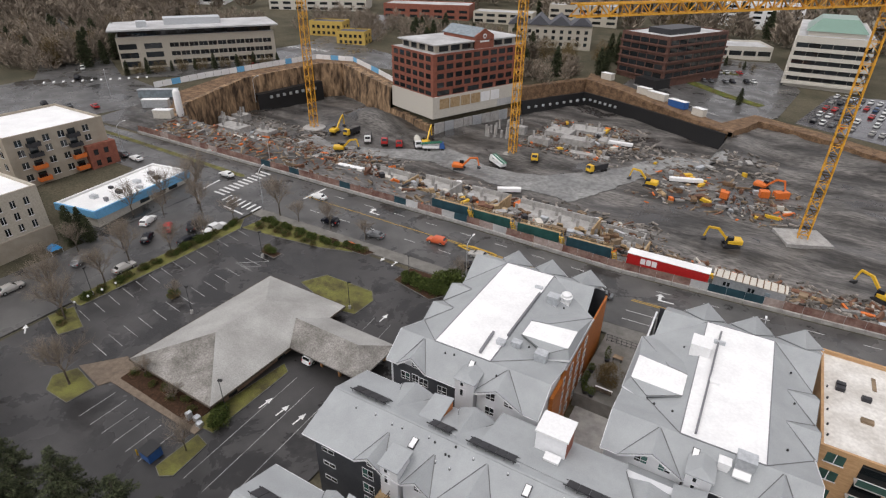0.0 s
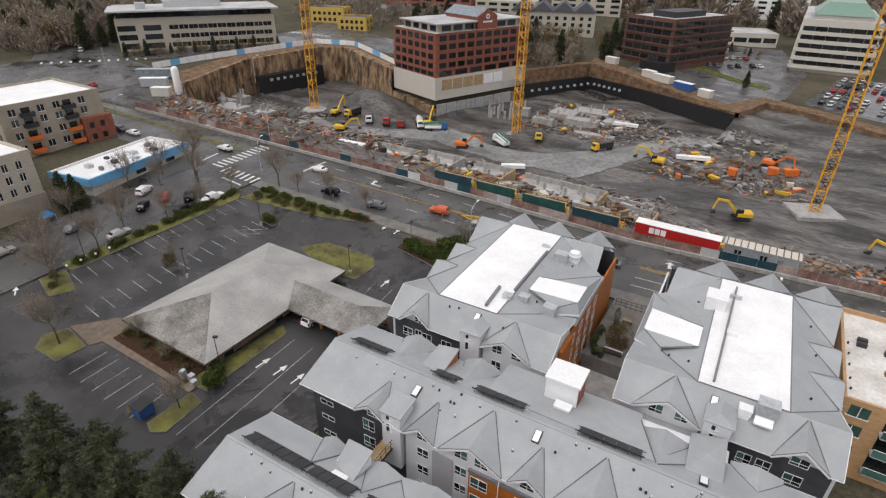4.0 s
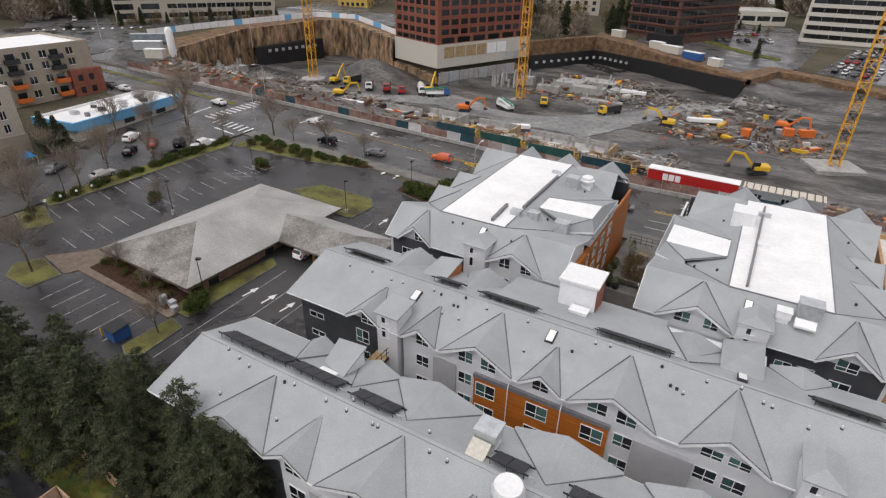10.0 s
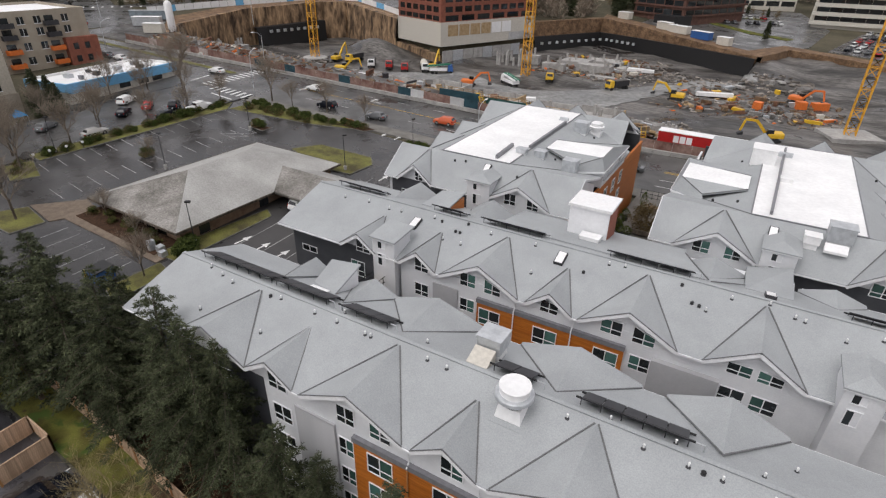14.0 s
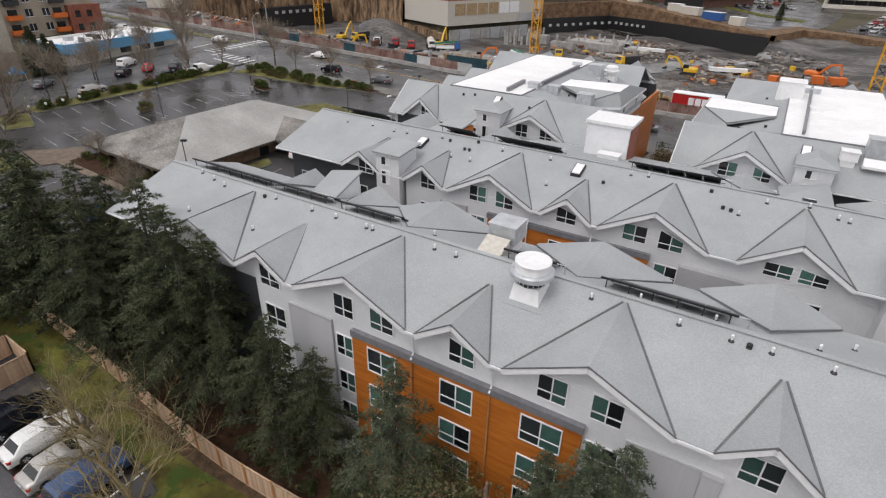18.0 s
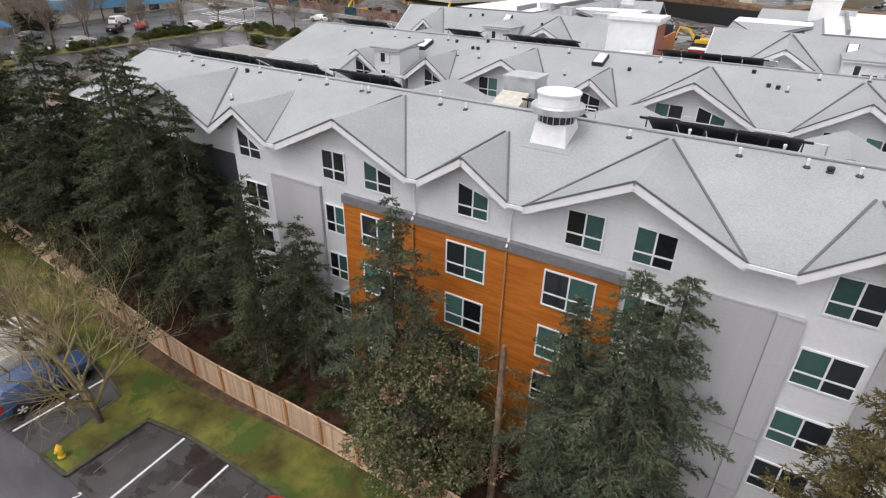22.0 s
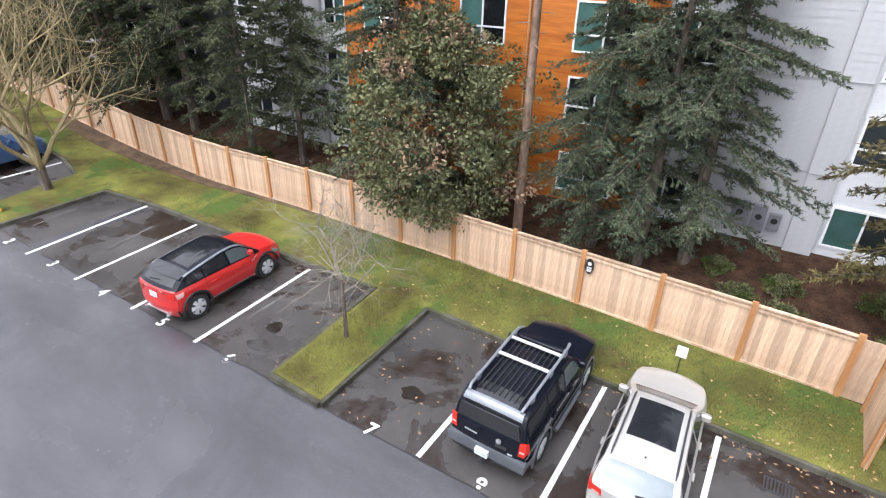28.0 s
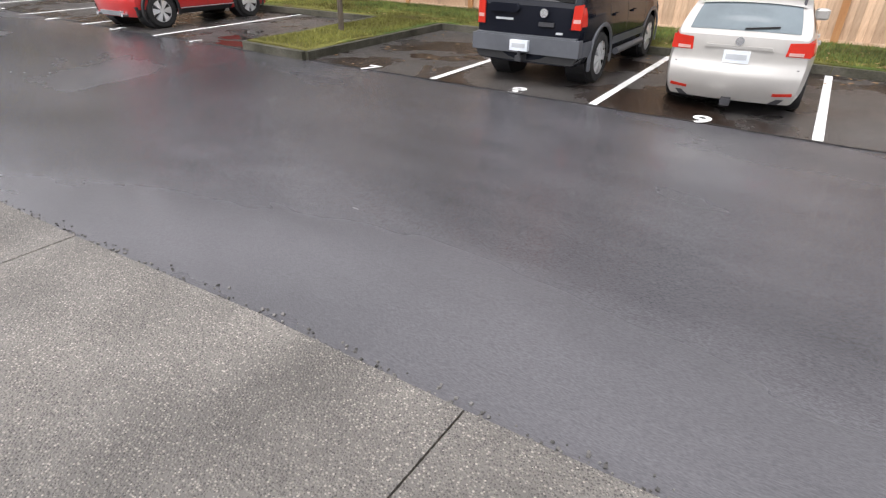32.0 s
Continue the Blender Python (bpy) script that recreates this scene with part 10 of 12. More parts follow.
add("atrium_roof", Shape().slab([(6.5, 20.8, 34.2), (26.8, 20.8, 34.2), (26.8, 26.0, 37.1), (6.5, 26.0, 37.1)], 0.15).slab([(26.8, 31.2, 34.2), (6.5, 31.2, 34.2), (6.5, 26.0, 37.1), (26.8, 26.0, 37.1)], 0.15), "paleglass", "pale blue metal atrium roof")
add("round_emblem", Shape().add(*loft([[(27.08, 26.0 + r * math.cos(a * 0.3927), 34.2 + r * math.sin(a * 0.3927)) for a in range(16)] for r in (0.95, 0.5)], False)), "tpo", "white ring emblem")
add("text_bar", Shape().box(27.02, 27.08, 23.6, 28.4, 32.0, 32.6), "tpo")

# grey office beyond the far corner
e, add = tower("grey_office", "long four-storey grey office with ribbon windows and a flat roof", "office building", (-247, 137), 57, 66, 26, 16.0, 29.0, "cream", "greyroof", 0.0)
for z in (17.0, 20.6, 24.2):
    glazing(add, "S", 66, 26, frange(22.5, 62.5, 11), 3.6, (z,), 1.8, "dark", "creamlight")
    glazing(add, "S", 66, 26, (4.0, 14.0), 7.0, (z - 0.2,), 2.2)
    glazing(add, "W", 66, 26, frange(3, 23, 6), 3.8, (z,), 1.8)
add("top_floor", Shape().box(1.0, 65, 1.5, 25, 29.0, 31.6), "carglass", "dark glazed top storey")
add("roof", Shape().box(-2.5, 68, -2.5, 28, 31.6, 32.2), "greyroof", "pale overhanging roof")
add("plant_room", Shape().box(20, 44, 9, 18, 32.2, 35.0), "galv")
add("plant_room", Shape().box(9, 13, 4, 9, 32.2, 34.6), "galv")

# tan apartments with orange balconies, and their neighbours
e, add = tower("tan_apartments", "tan four-storey apartment building with orange balconies", "apartment building", (-181.5, 53.5), 0, 24, 24.5, 9.6, 22.4, "tan", "tpo", 0.7)
for z in (11.2, 14.4, 17.6, 20.2):
    glazing(add, "E", 24, 24.5, (3.0, 9.5, 13.2, 19.5), 1.5, (z,), 1.6, frame="trim")
    glazing(add, "S", 24, 24.5, (4.0, 10.0, 16.0, 21.0), 1.5, (z,), 1.6, frame="trim")
for u in (6.0, 15.8):
    for i, z in enumerate((10.6, 13.8, 17.0, 19.6)):
        add("balcony", Shape().box(24, 25.4, u - 1.5, u + 1.5, z, z + 0.2).box(25.3, 25.4, u - 1.5, u + 1.5, z + 0.2, z + 1.1).box(24, 25.3, u - 1.5, u - 1.4, z + 0.2, z + 1.1).box(24, 25.3, u + 1.4, u + 1.5, z + 0.2, z + 1.1), "orangepaint" if i < 2 else "steel", "balcony with a solid front")
        add("balcony_door", Shape().box(23.98, 24.05, u - 1.0, u + 1.0, z + 0.2, z + 2.2), "dark")
add("brick_corner", Shape().box(17.0, 25.6, 17.6, 25.4, 6.0, 16.4), "brick", "red brick corner block")
for z in (10.6, 13.6):
    for u in (19.6, 22.4):
        add("window", Shape().box(25.58, 25.66, u - 0.6, u + 0.6, z, z + 1.5), "dark")
        add("window", Shape().box(u - 0.4, u + 0.8, 17.52, 17.62, z, z + 1.5), "dark")
e, add = tower("cream_apartments", "cream apartment block with a garage under it", "apartment building", (-152, 24), 3, 26.5, 20.5, 7.4, 20.2, "cream", "tpo", 0.7)
for z in (12.4, 15.0, 17.6):
    for u in (4, 6, 10.0, 12.6, 15.2, 17.8):
        glazing(add, "E", 26.5, 20.5, (u,), 0.9, (z,), 1.5, frame="trim")
    glazing(add, "S", 26.5, 20.5, frange(4, 23, 6), 1.2, (z,), 1.5, frame="trim")
add("podium", Shape().box(-0.2, 26.8, -0.2, 20.7, 3.0, 11.6), "tan", "tan ground floor")
add("garage_door", Shape().box(26.76, 26.86, 2.0, 7.4, 6.6, 9.6), "dark", "dark garage opening")
e, add = tower("blue_shop", "low white shop with a sky-blue fascia and flat roof", "shop", (-136.2, 52.2), 10, 11.8, 27.6, 8.6, 11.6, "creamlight", "tpo", 0.0)
add("fascia", Shape().box(-0.5, 12.3, -0.6, -0.1, 10.4, 12.1).box(11.9, 12.4, -0.1, 28.1, 10.1, 12.1), "skyblue", "sky-blue fascia board")
add("roof_rim", Shape().box(-0.4, 11.85, -0.08, 0.2, 11.6, 12.1).box(-0.4, 11.85, 27.5, 28.0, 11.6, 12.1).box(-0.4, 0.0, 0.2, 27.5, 11.6, 12.1), "tpo")
for u in (3, 8, 13, 18, 22):
    add("window", Shape().box(11.78, 11.86, u - 1.2, u + 1.6, 8.9, 10.3), "dark" if u > 12 else "creamlight")
for u, v, w, h, m in ((4, 5, 1.6, 0.8, "galv"), (7, 9.6, 1.3, 0.9, "steel"), (5.5, 16, 1.6, 0.8, "galv"), (8, 20, 1.6, 0.7, "steel"), (3, 11, 1.0, 0.6, "steel"), (9, 14, 1.2, 0.5, "galv"), (4, 22, 1.4, 0.7, "coping"), (8.4, 5.2, 0.9, 0.9, "coping")):
    add("roof_unit", Shape().box(u, u + w, v, v + w * 0.8, 11.7, 11.7 + h), m)
tarp = empty("blue_tent", (-121.5, 43.0, land(-121, 43)), "bright blue tarpaulin tent beside the street", "tent")
zt0 = land(-121.5, 43)
part("cover", Shape().add([(-122.8, 41.8, zt0 + 1.2), (-120.4, 41.8, zt0 + 1.2), (-120.4, 44.2, zt0 + 1.2), (-122.8, 44.2, zt0 + 1.2), (-121.6, 43.0, zt0 + 2.4)], [(0, 1, 4), (1, 2, 4), (2, 3, 4), (3, 0, 4)]).mesh("cover", M["tarp"]), tarp)
for x, y in ((-122.7, 41.9), (-120.5, 41.9), (-120.5, 44.1), (-122.7, 44.1)):
    part("leg", Shape().tube((x, y, zt0 - 0.1), (x, y, zt0 + 1.25), 0.04, n=6).mesh("leg", M["galv"]), tarp)

# buildings in the distance
e, add = tower("ochre_house", "ochre rendered two-storey apartment house", "house", (-240, 246), 20, 20, 12, 18.0, 26.0, "ochre", "darkroof")
glazing(add, "S", 20, 12, frange(2.5, 17.5, 6), 1.6, (19.6, 22.8), 1.6)
glazing(add, "E", 20, 12, (3, 8), 1.6, (19.6, 22.8), 1.6)
e, add = tower("ochre_house", "ochre rendered apartment house with a brown roof", "house", (-213, 238), 20, 16, 12, 16.5, 23.5, "ochre", "darkroof")
glazing(add, "S", 16, 12, frange(2.5, 13.5, 5), 1.5, (17.8, 20.8), 1.6)
glazing(add, "E", 16, 12, (3, 8), 1.5, (17.8, 20.8), 1.6)
e, add = tower("brown_office", "dark red-brown office building with stepped balconies", "office building", (-70, 276), -25, 26, 44, 11.0, 31.0, "brownbrick", "greyroof")
for z in (14.0, 17.6, 21.2, 24.8, 28.0):
    glazing(add, "S", 26, 44, frange(3.4, 22.6, 5), 4.3, (z,), 2.0)
    glazing(add, "E", 26, 44, frange(4, 40, 7), 5.4, (z,), 2.0)
    add("floor_band", Shape().box(-0.5, 26.8, -0.6, 44.5, z - 0.7, z - 0.1), "brownbrick")
add("plant_room", Shape().box(8, 20, 8, 30, 31, 33.5), "steel")
add("dark_base", Shape().box(16, 27.5, -6, 4, 8, 14), "black")
e, add = tower("parking_deck", "concrete parking deck with open sides", "garage", (-45, 352), 20, 38, 26, 12.5, 17.0, "creamlight", "greyroof", 1.0)
glazing(add, "S", 38, 26, frange(4, 34, 5), 6.4, (13.2,), 2.4)
glazing(add, "E", 38, 26, frange(4, 22, 3), 6.0, (13.2,), 2.4)
e, add = tower("terraced_office", "cream stepped office building with a green glass roof", "office building", (0, 309), 0, 30, 78, 9.0, 31.0, "creamlight", "greyroof", 0.3)
for i, z in enumerate((12.2, 15.8, 19.4, 23.0, 26.6)):
    glazing(add, "S", 30, 78, frange(3, 27, 6), 4.7, (z - 0.1,), 2.0)
    glazing(add, "E", 30, 78, frange(5, 73, 10), 7.4, (z - 0.1,), 2.0)
    add("floor_band", Shape().box(-1.0 + i * 0.15, 31.0 - i * 0.15, -1.6 + i * 0.25, 79, z - 1.7, z - 0.2), "creamlight")
add("top_storey", Shape().box(4, 26, 6, 40, 31.0, 33.5), "creamlight")
add("green_roof", Shape().add([(3, 5, 33.0), (27, 5, 33.0), (27, 42, 33.0), (3, 42, 33.0), (8, 12, 38.0), (22, 12, 38.0), (22, 36, 38.0), (8, 36, 38.0)], [(0, 1, 5, 4), (1, 2, 6, 5), (2, 3, 7, 6), (3, 0, 4, 7), (4, 5, 6, 7)]), "paleroof", "pale green glazed roof")
e, add = tower("cream_flats", "cream apartment building with dark pitched roofs", "apartment building", (-140, 300), 20, 46, 20, 15.0, 27.0, "cream", "darkroof", 0.0)
for z in (16.4, 19.6, 22.8):
    glazing(add, "S", 46, 20, frange(3, 43, 10), 1.8, (z,), 1.8)
for k in range(4):
    x = 1 + k * 11.5
    add("roof_gable", Shape().add([(x - 1.5, -0.8, 27), (x + 10.5, -0.8, 27), (x + 4.5, -0.8, 32), (x - 1.5, 20.5, 27), (x + 10.5, 20.5, 27), (x + 4.5, 20.5, 32)], [(0, 1, 2), (5, 4, 3), (0, 2, 5, 3), (1, 4, 5, 2)]), "darkroof")
for cx, cy, an, w, d, z0, h, m in ((-58, 480, 12, 60, 24, 16, 14, "tpo"), (-150, 385, 16, 46, 20, 18, 12, "cream"), (-330, 300, 30, 70, 30, 22, 12, "creamlight"), (-250, 330, 20, 60, 26, 20, 9, "brick"), (40, 470, 0, 60, 30, 13, 12, "cream"), (-190, 350, 15, 40, 18, 19, 7, "cream"), (-100, 500, 10, 50, 20, 18, 10, "creamlight"), (90, 380, -8, 60, 30, 9, 14, "concrete"), (-420, 260, 35, 60, 26, 25, 8, "tpo"), (-160, 470, 10, 60, 24, 20, 9, "darkroof"), (70, 96, 2, 30, 20, 1, 11, "tan")):
    e, add = tower("distant_building", "pale distant low office building with ribbon windows", "office building", (cx, cy), an, w, d, z0, z0 + h, m, "greyroof")
    for z in range(1, int(h / 3.5) + 1):
        glazing(add, "S", w, d, frange(4, w - 4, int(w / 8)), 5.5, (z0 + z * 3.5 - 2.4,), 1.7)
# neighbour with a pale flat roof beside block D
e, add = tower("neighbour_building", "tan timber-clad building with a pale flat roof", "apartment building", (15.6, 64.2), 0, 30, 21.6, 1.6, 11.9, "cladding", "paledeck", 0.75)
glazing(add, "S", 30, 21.6, (1.95, 11.6, 17.0, 24.5), 2.0, (4.5, 7.6, 10.4), 1.5, "teal", "trim")
for z in (3.6, 6.6, 9.5):
    add("balcony_opening", Shape().box(4.6, 7.6, -0.05, 0.02, z + 0.1, z + 2.4), "dark")
    add("balcony", Shape().box(4.4, 7.8, -1.3, 0, z - 0.15, z), "concrete")
    add("balcony_glass", Shape().box(4.45, 7.75, -1.28, -1.24, z, z + 1.05), "teal")
    add("balcony_rail", Shape().box(4.4, 7.8, -1.3, -1.22, z + 1.05, z + 1.1), "trim")
for u, v in ((2.4, 13.2), (2.5, 14.2), (5.4, 12.6)):
    add("roof_unit", Shape().box(u - 0.55, u + 0.55, v - 0.35, v + 0.35, 11.95, 12.6), "steel")
add("roof_crate", Shape().box(4.6, 6.0, 7.6, 8.4, 11.95, 12.4), "oldtimber")
add("roof_board", Shape().box(6.3, 6.8, 15.4, 18.4, 11.95, 12.1), "oldtimber")
for v in (2.8, 4.9, 7.9, 10.4, 13.0):
    add("roof_vent", Shape().tube((0.9, v, 11.95), (0.9, v, 12.3), 0.12, n=8), "steel")

# woods and trees in the distance
wood = leafy("winter_tree", 9.0, 3.6, 81, 1500, ("brownhedge",), "bare brown winter tree in the distance", "tree", 0.18, (0.75, 0.12), True, 40, 1.1, "distant trees")
pine = conifer(13.0, 3.2, 82, "needle", 0.35, 0.06, "dark conifer in the distance")
KIT["far"] = {}
rf = random.Random(23)


def far_tree(kind, x, y, s):
    ob = wood if kind == "w" else pine
    m = pose(x, y, land(x, y) - 0.2, 0, 0, rf.uniform(0, 360))
    if kind not in KIT["far"]:
        KIT["far"][kind] = True
        ob.matrix_basis = m
        ob.scale = (s, s, s)
    else:
        c = copy_thing(ob, m)
        c.scale = (s, s, s)


for i in range(46):
    far_tree("w" if i % 3 else "c", rf.uniform(-345, -262), rf.uniform(112, 150) + (i % 4) * 3, rf.uniform(0.8, 1.3))
for i in range(26):
    far_tree("w" if i % 4 else "c", rf.uniform(-330, -262), rf.uniform(172, 230), rf.uniform(0.8, 1.2))
for i in range(22):
    t = i / 21
    far_tree("c" if i % 3 == 0 else "w", -238 + 34 * t + rf.uniform(-1, 1), 133 + 52 * t + rf.uniform(-1, 1), rf.uniform(0.35, 0.6))
for i in range(30):
    far_tree("c" if i % 2 else "w", rf.uniform(-190, -90), rf.uniform(245, 290), rf.uniform(0.7, 1.2))
for i in range(14):
    far_tree("c" if i % 2 else "w", rf.uniform(-84, -72), rf.uniform(266, 330), rf.uniform(0.8, 1.2))
for i in range(90):
    far_tree("c" if i % 2 else "w", rf.uniform(-420, 140), rf.uniform(395, 640), rf.uniform(0.9, 1.5))
for i in range(14):
    far_tree("w" if i % 3 else "c", -60 + i * 3.4 + rf.uniform(-1, 1), 345 - i * 1.0 + rf.uniform(-2, 2), rf.uniform(0.3, 0.5))
for i in range(10):
    far_tree("c" if i % 3 == 0 else "w", -134 + rf.uniform(-5, 5), 30 + i * 1.7, rf.uniform(0.35, 0.6))
for x, y, s in ((-13.5, 262, 0.55), (-122.5, 47.5, 0.7), (-124.0, 50.5, 0.55), (-120.5, 50.0, 0.5)):
    far_tree("c", x, y, s)


def woods(name, x0, x1, y0, y1, n, high, seed, label, m="winter", long=(1.4, 3.2), wide=(0.16, 0.5)):
    """A mass of bare winter trees: clustered upright twig sprays over a stretch of land."""
    g = np.random.default_rng(seed)
    k = max(6, n // 160)
    cx, cy = g.uniform(x0, x1, k), g.uniform(y0, y1, k)
    i = g.integers(0, k, n)
    hh = high * g.uniform(0.6, 1.15, k)[i]
    q = g.uniform(0.12, 1, n)
    r = 0.36 * hh * np.sin(np.pi * (0.15 + 0.82 * q)) * np.sqrt(g.uniform(0, 1, n))
    a = g.uniform(0, 6.283, n)
    x, y = cx[i] + r * np.cos(a), cy[i] + r * np.sin(a)
    z = np.array([land(u, w) for u, w in zip(x, y)]) + hh * q - 0.8
    al = unit(np.stack([np.cos(a) * 0.6, np.sin(a) * 0.6, np.full(n, 0.9)], 1) + g.normal(0, 0.4, (n, 3)))
    si = unit(np.cross(al, g.normal(0, 1, (n, 3))))
    sc = high / 10
    v, f = leaf_quads(np.stack([x, y, z], 1), al, si, g.uniform(*long, n) * sc, g.uniform(*wide, n) * sc)
    return tagged(new(name, np_mesh(name, v, f, M[m])), label, "woods", kind="stuff")


woods("far_woods", -900, 500, 560, 1500, 26000, 22, 77, "brown winter woods on the skyline", "winter", (2.5, 5.5), (1.2, 2.4))
woods("roadside_woods", -345, -268, 108, 152, 26000, 11, 78, "bare brown roadside woods")
woods("roadside_woods", -345, -262, 172, 240, 22000, 11, 79, "bare brown woods beside a car park")
woods("roadside_woods", -262, -110, 252, 300, 22000, 10, 80, "bare brown trees round far houses")
woods("roadside_woods", -420, 140, 395, 560, 40000, 15, 84, "bare brown trees among distant buildings", "winter", (2.0, 4.2), (0.4, 1.0))
woods("roadside_woods", -130, -84, 232, 262, 9000, 8, 86, "bare brown trees behind the brick office")
woods("roadside_woods", -500, -345, 100, 300, 22000, 13, 87, "bare brown hillside woods", "winter", (2.0, 4.2), (0.4, 1.0))
# hedges of the office car park
sheet("grass_verge", [(-44, 286), (-6, 262), (-4, 266), (-40, 291)], M["grass"], 0.2, 8, "grass strip between parking rows", "grass")
sheet("grass_verge", [(-56, 300), (-40, 312), (-20, 318), (-22, 323), (-44, 318), (-60, 305)], M["grass"], 0.2, 8, "planted strip between parking rows", "grass")
for a, b in (((-58, 262), (-14, 238)), ((-40, 290), (-6, 268)), ((-30, 300), (2, 285))):
    line([a, b], 0.8, "concrete", "pale concrete kerb line of a far car park", "kerb", "far kerbs")

# ---- the building pit ----


def shoring(name, pts, top, bottom, m, label, inset=0.5, rough=0.5, step=1.5, level=None):
    """A shored pit wall along plan points: a rough upright sheet with soldier piles."""
    v, f = [], []
    cols, rows = [], 7
    for (x0, y0), (x1, y1) in zip(pts, pts[1:]):
        d = math.hypot(x1 - x0, y1 - y0)
        n = max(2, int(d / step))
        nx_, ny_ = (y1 - y0) / d, -(x1 - x0) / d
        for k in range(n + (1 if (x1, y1) == pts[-1] else 0)):
            cols.append((x0 + (x1 - x0) * k / n, y0 + (y1 - y0) * k / n, nx_, ny_))
    for x, y, a, b in cols:
        zt = land(x, y) + top if level is None else level
        for r in range(rows):
            z = bottom + (zt - bottom) * r / (rows - 1)
            o = inset + rough * noise.noise(Vector((x * 0.35, y * 0.35, z * 0.4))) + 0.08 * (rows - r)
            v.append((x + a * o, y + b * o, z))
    nc = len(cols)
    f = [(i * rows + r, (i + 1) * rows + r, (i + 1) * rows + r + 1, i * rows + r + 1) for i in range(nc - 1) for r in range(rows - 1)]
    k = len(v)
    v += [(x - a * 6.5, y - b * 6.5, level if level is not None else land(x, y) + (0.1 if -0.5 < top else (-0.5 if top > -2 else top))) for x, y, a, b in cols]
    f += [(i * rows + rows - 1, (i + 1) * rows + rows - 1, k + i + 1, k + i) for i in range(nc - 1)]
    return tagged(new(name, mesh(name, v, f, M[m], True)), label, "retaining wall", kind="structure")


shoring("rock_wall", [(-176, 112), (-186, 122), (-197, 159), (-190, 199), (-181, 206), (-139, 187.5)], 0.2, -1.5, "rock", "stained shored earth wall of the building pit", 0.8, 0.9)
shoring("rock_wall", [(-139, 187.5), (-113.2, 177.8), (-96.4, 223.4)], -8.2, -1.5, "rock", "stained shored earth below the brick office", 0.9, 0.6)
shoring("black_wall", [(-96, 223), (-78, 256), (-60, 248), (-12, 221)], 0, -1.0, "black", "black sheeted lower retaining wall of the pit", 1.3, 0.1, level=6.1)
shoring("dirt_wall", [(-96, 223), (-78, 256), (-60, 248), (-12, 221)], 0.1, 4.5, "dirt", "orange-brown cut earth above the black sheeting", 0.1, 0.5)
pins = empty("wall_anchor_heads", (-60, 248, 4), "rows of pale anchor heads on the black sheeted wall", "anchor heads")
for (xa, ya), (xb, yb), n in (((-94.5, 223.6), (-76.8, 254.2), 9), ((-76.5, 254.0), (-60.6, 246.8), 6)):
    for k in range(n):
        px_, py_ = xa + (xb - xa) * (k + 0.5) / n + 1.6, ya + (yb - ya) * (k + 0.5) / n - 2.0
        part("anchor_head", Shape().box(px_ - 0.5, px_ + 0.5, py_ - 0.4, py_ + 0.4, 3.2, 4.1).mesh("anchor_head", M["galv"]), pins)
shoring("black_wall", [(-194.8, 162), (-188.5, 196)], -7.0, -1.0, "black", "black sheeted lower wall of the pit", 2.4, 0.05)
heads = empty("wall_anchor_heads", (-191, 180, 6), "row of pale anchor heads on the far black sheeted wall", "anchor heads")
for k in range(8):
    hx, hy = -193.6 + 5.0 * (k + 0.5) / 8 + 3.3, 166 + 26 * (k + 0.5) / 8 - 0.5
    part("anchor_head", Shape().box(hx - 0.35, hx + 0.35, hy - 0.6, hy + 0.6, 5.4, 6.5).mesh("anchor_head", M["galv"]), heads)
shoring("dirt_wall", [(-12, 221), (-4, 242), (16, 233), (36, 219), (110, 190)], 0.2, -1.0, "dirt", "orange-brown cut earth wall of the pit", 0.8, 0.9)
sheet("dirt_bench", [(-78, 256.2), (-60, 248.2), (-12, 221.2), (-4, 242.5), (16, 233.5), (36, 219.5), (110, 190.5), (112, 196), (38, 226), (14, 240), (-6, 249), (-16, 231), (-60, 257), (-80, 268)], M["dirt"], 0.18, 6, "orange-brown dirt bench along the pit's rim", "ground")
sheet("dirt_bench", [(-178, 111), (-200, 128), (-206, 160), (-196, 205), (-180, 212), (-138, 192), (-139, 188), (-181, 207), (-191, 199), (-198, 159), (-187, 121)], M["dirt"], 0.12, 6, "brown dirt verge along the pit's rim", "ground")
site = random.Random(31)
hoard = empty("site_hoarding", (-205, 170, 15), "long white site hoarding along the far street", "fence")
hp = [(-212, 128), (-209, 150), (-203, 178), (-197, 204), (-180, 212), (-160, 203), (-140, 193)]
for (x0, y0), (x1, y1) in zip(hp, hp[1:]):
    d = math.hypot(x1 - x0, y1 - y0)
    n = int(d / 3.2)
    for k in range(n):
        a, b = (k + 0.02) / n, (k + 0.98) / n
        p, q = (x0 + (x1 - x0) * a, y0 + (y1 - y0) * a), (x0 + (x1 - x0) * b, y0 + (y1 - y0) * b)
        part("panel", Shape().beam((*p, land(*p) + 1.1), (*q, land(*q) + 1.1), 0.1, 2.3).mesh("panel", M["tpo"] if (k + int(x0)) % 5 else M["skyblue"]), hoard)

# fence, barriers and banners along the road
fenceline = empty("site_fence", (-50, road_y(-50, 18.8), 4), "site fence with printed banners on concrete barriers", "fence")
x = -172.0
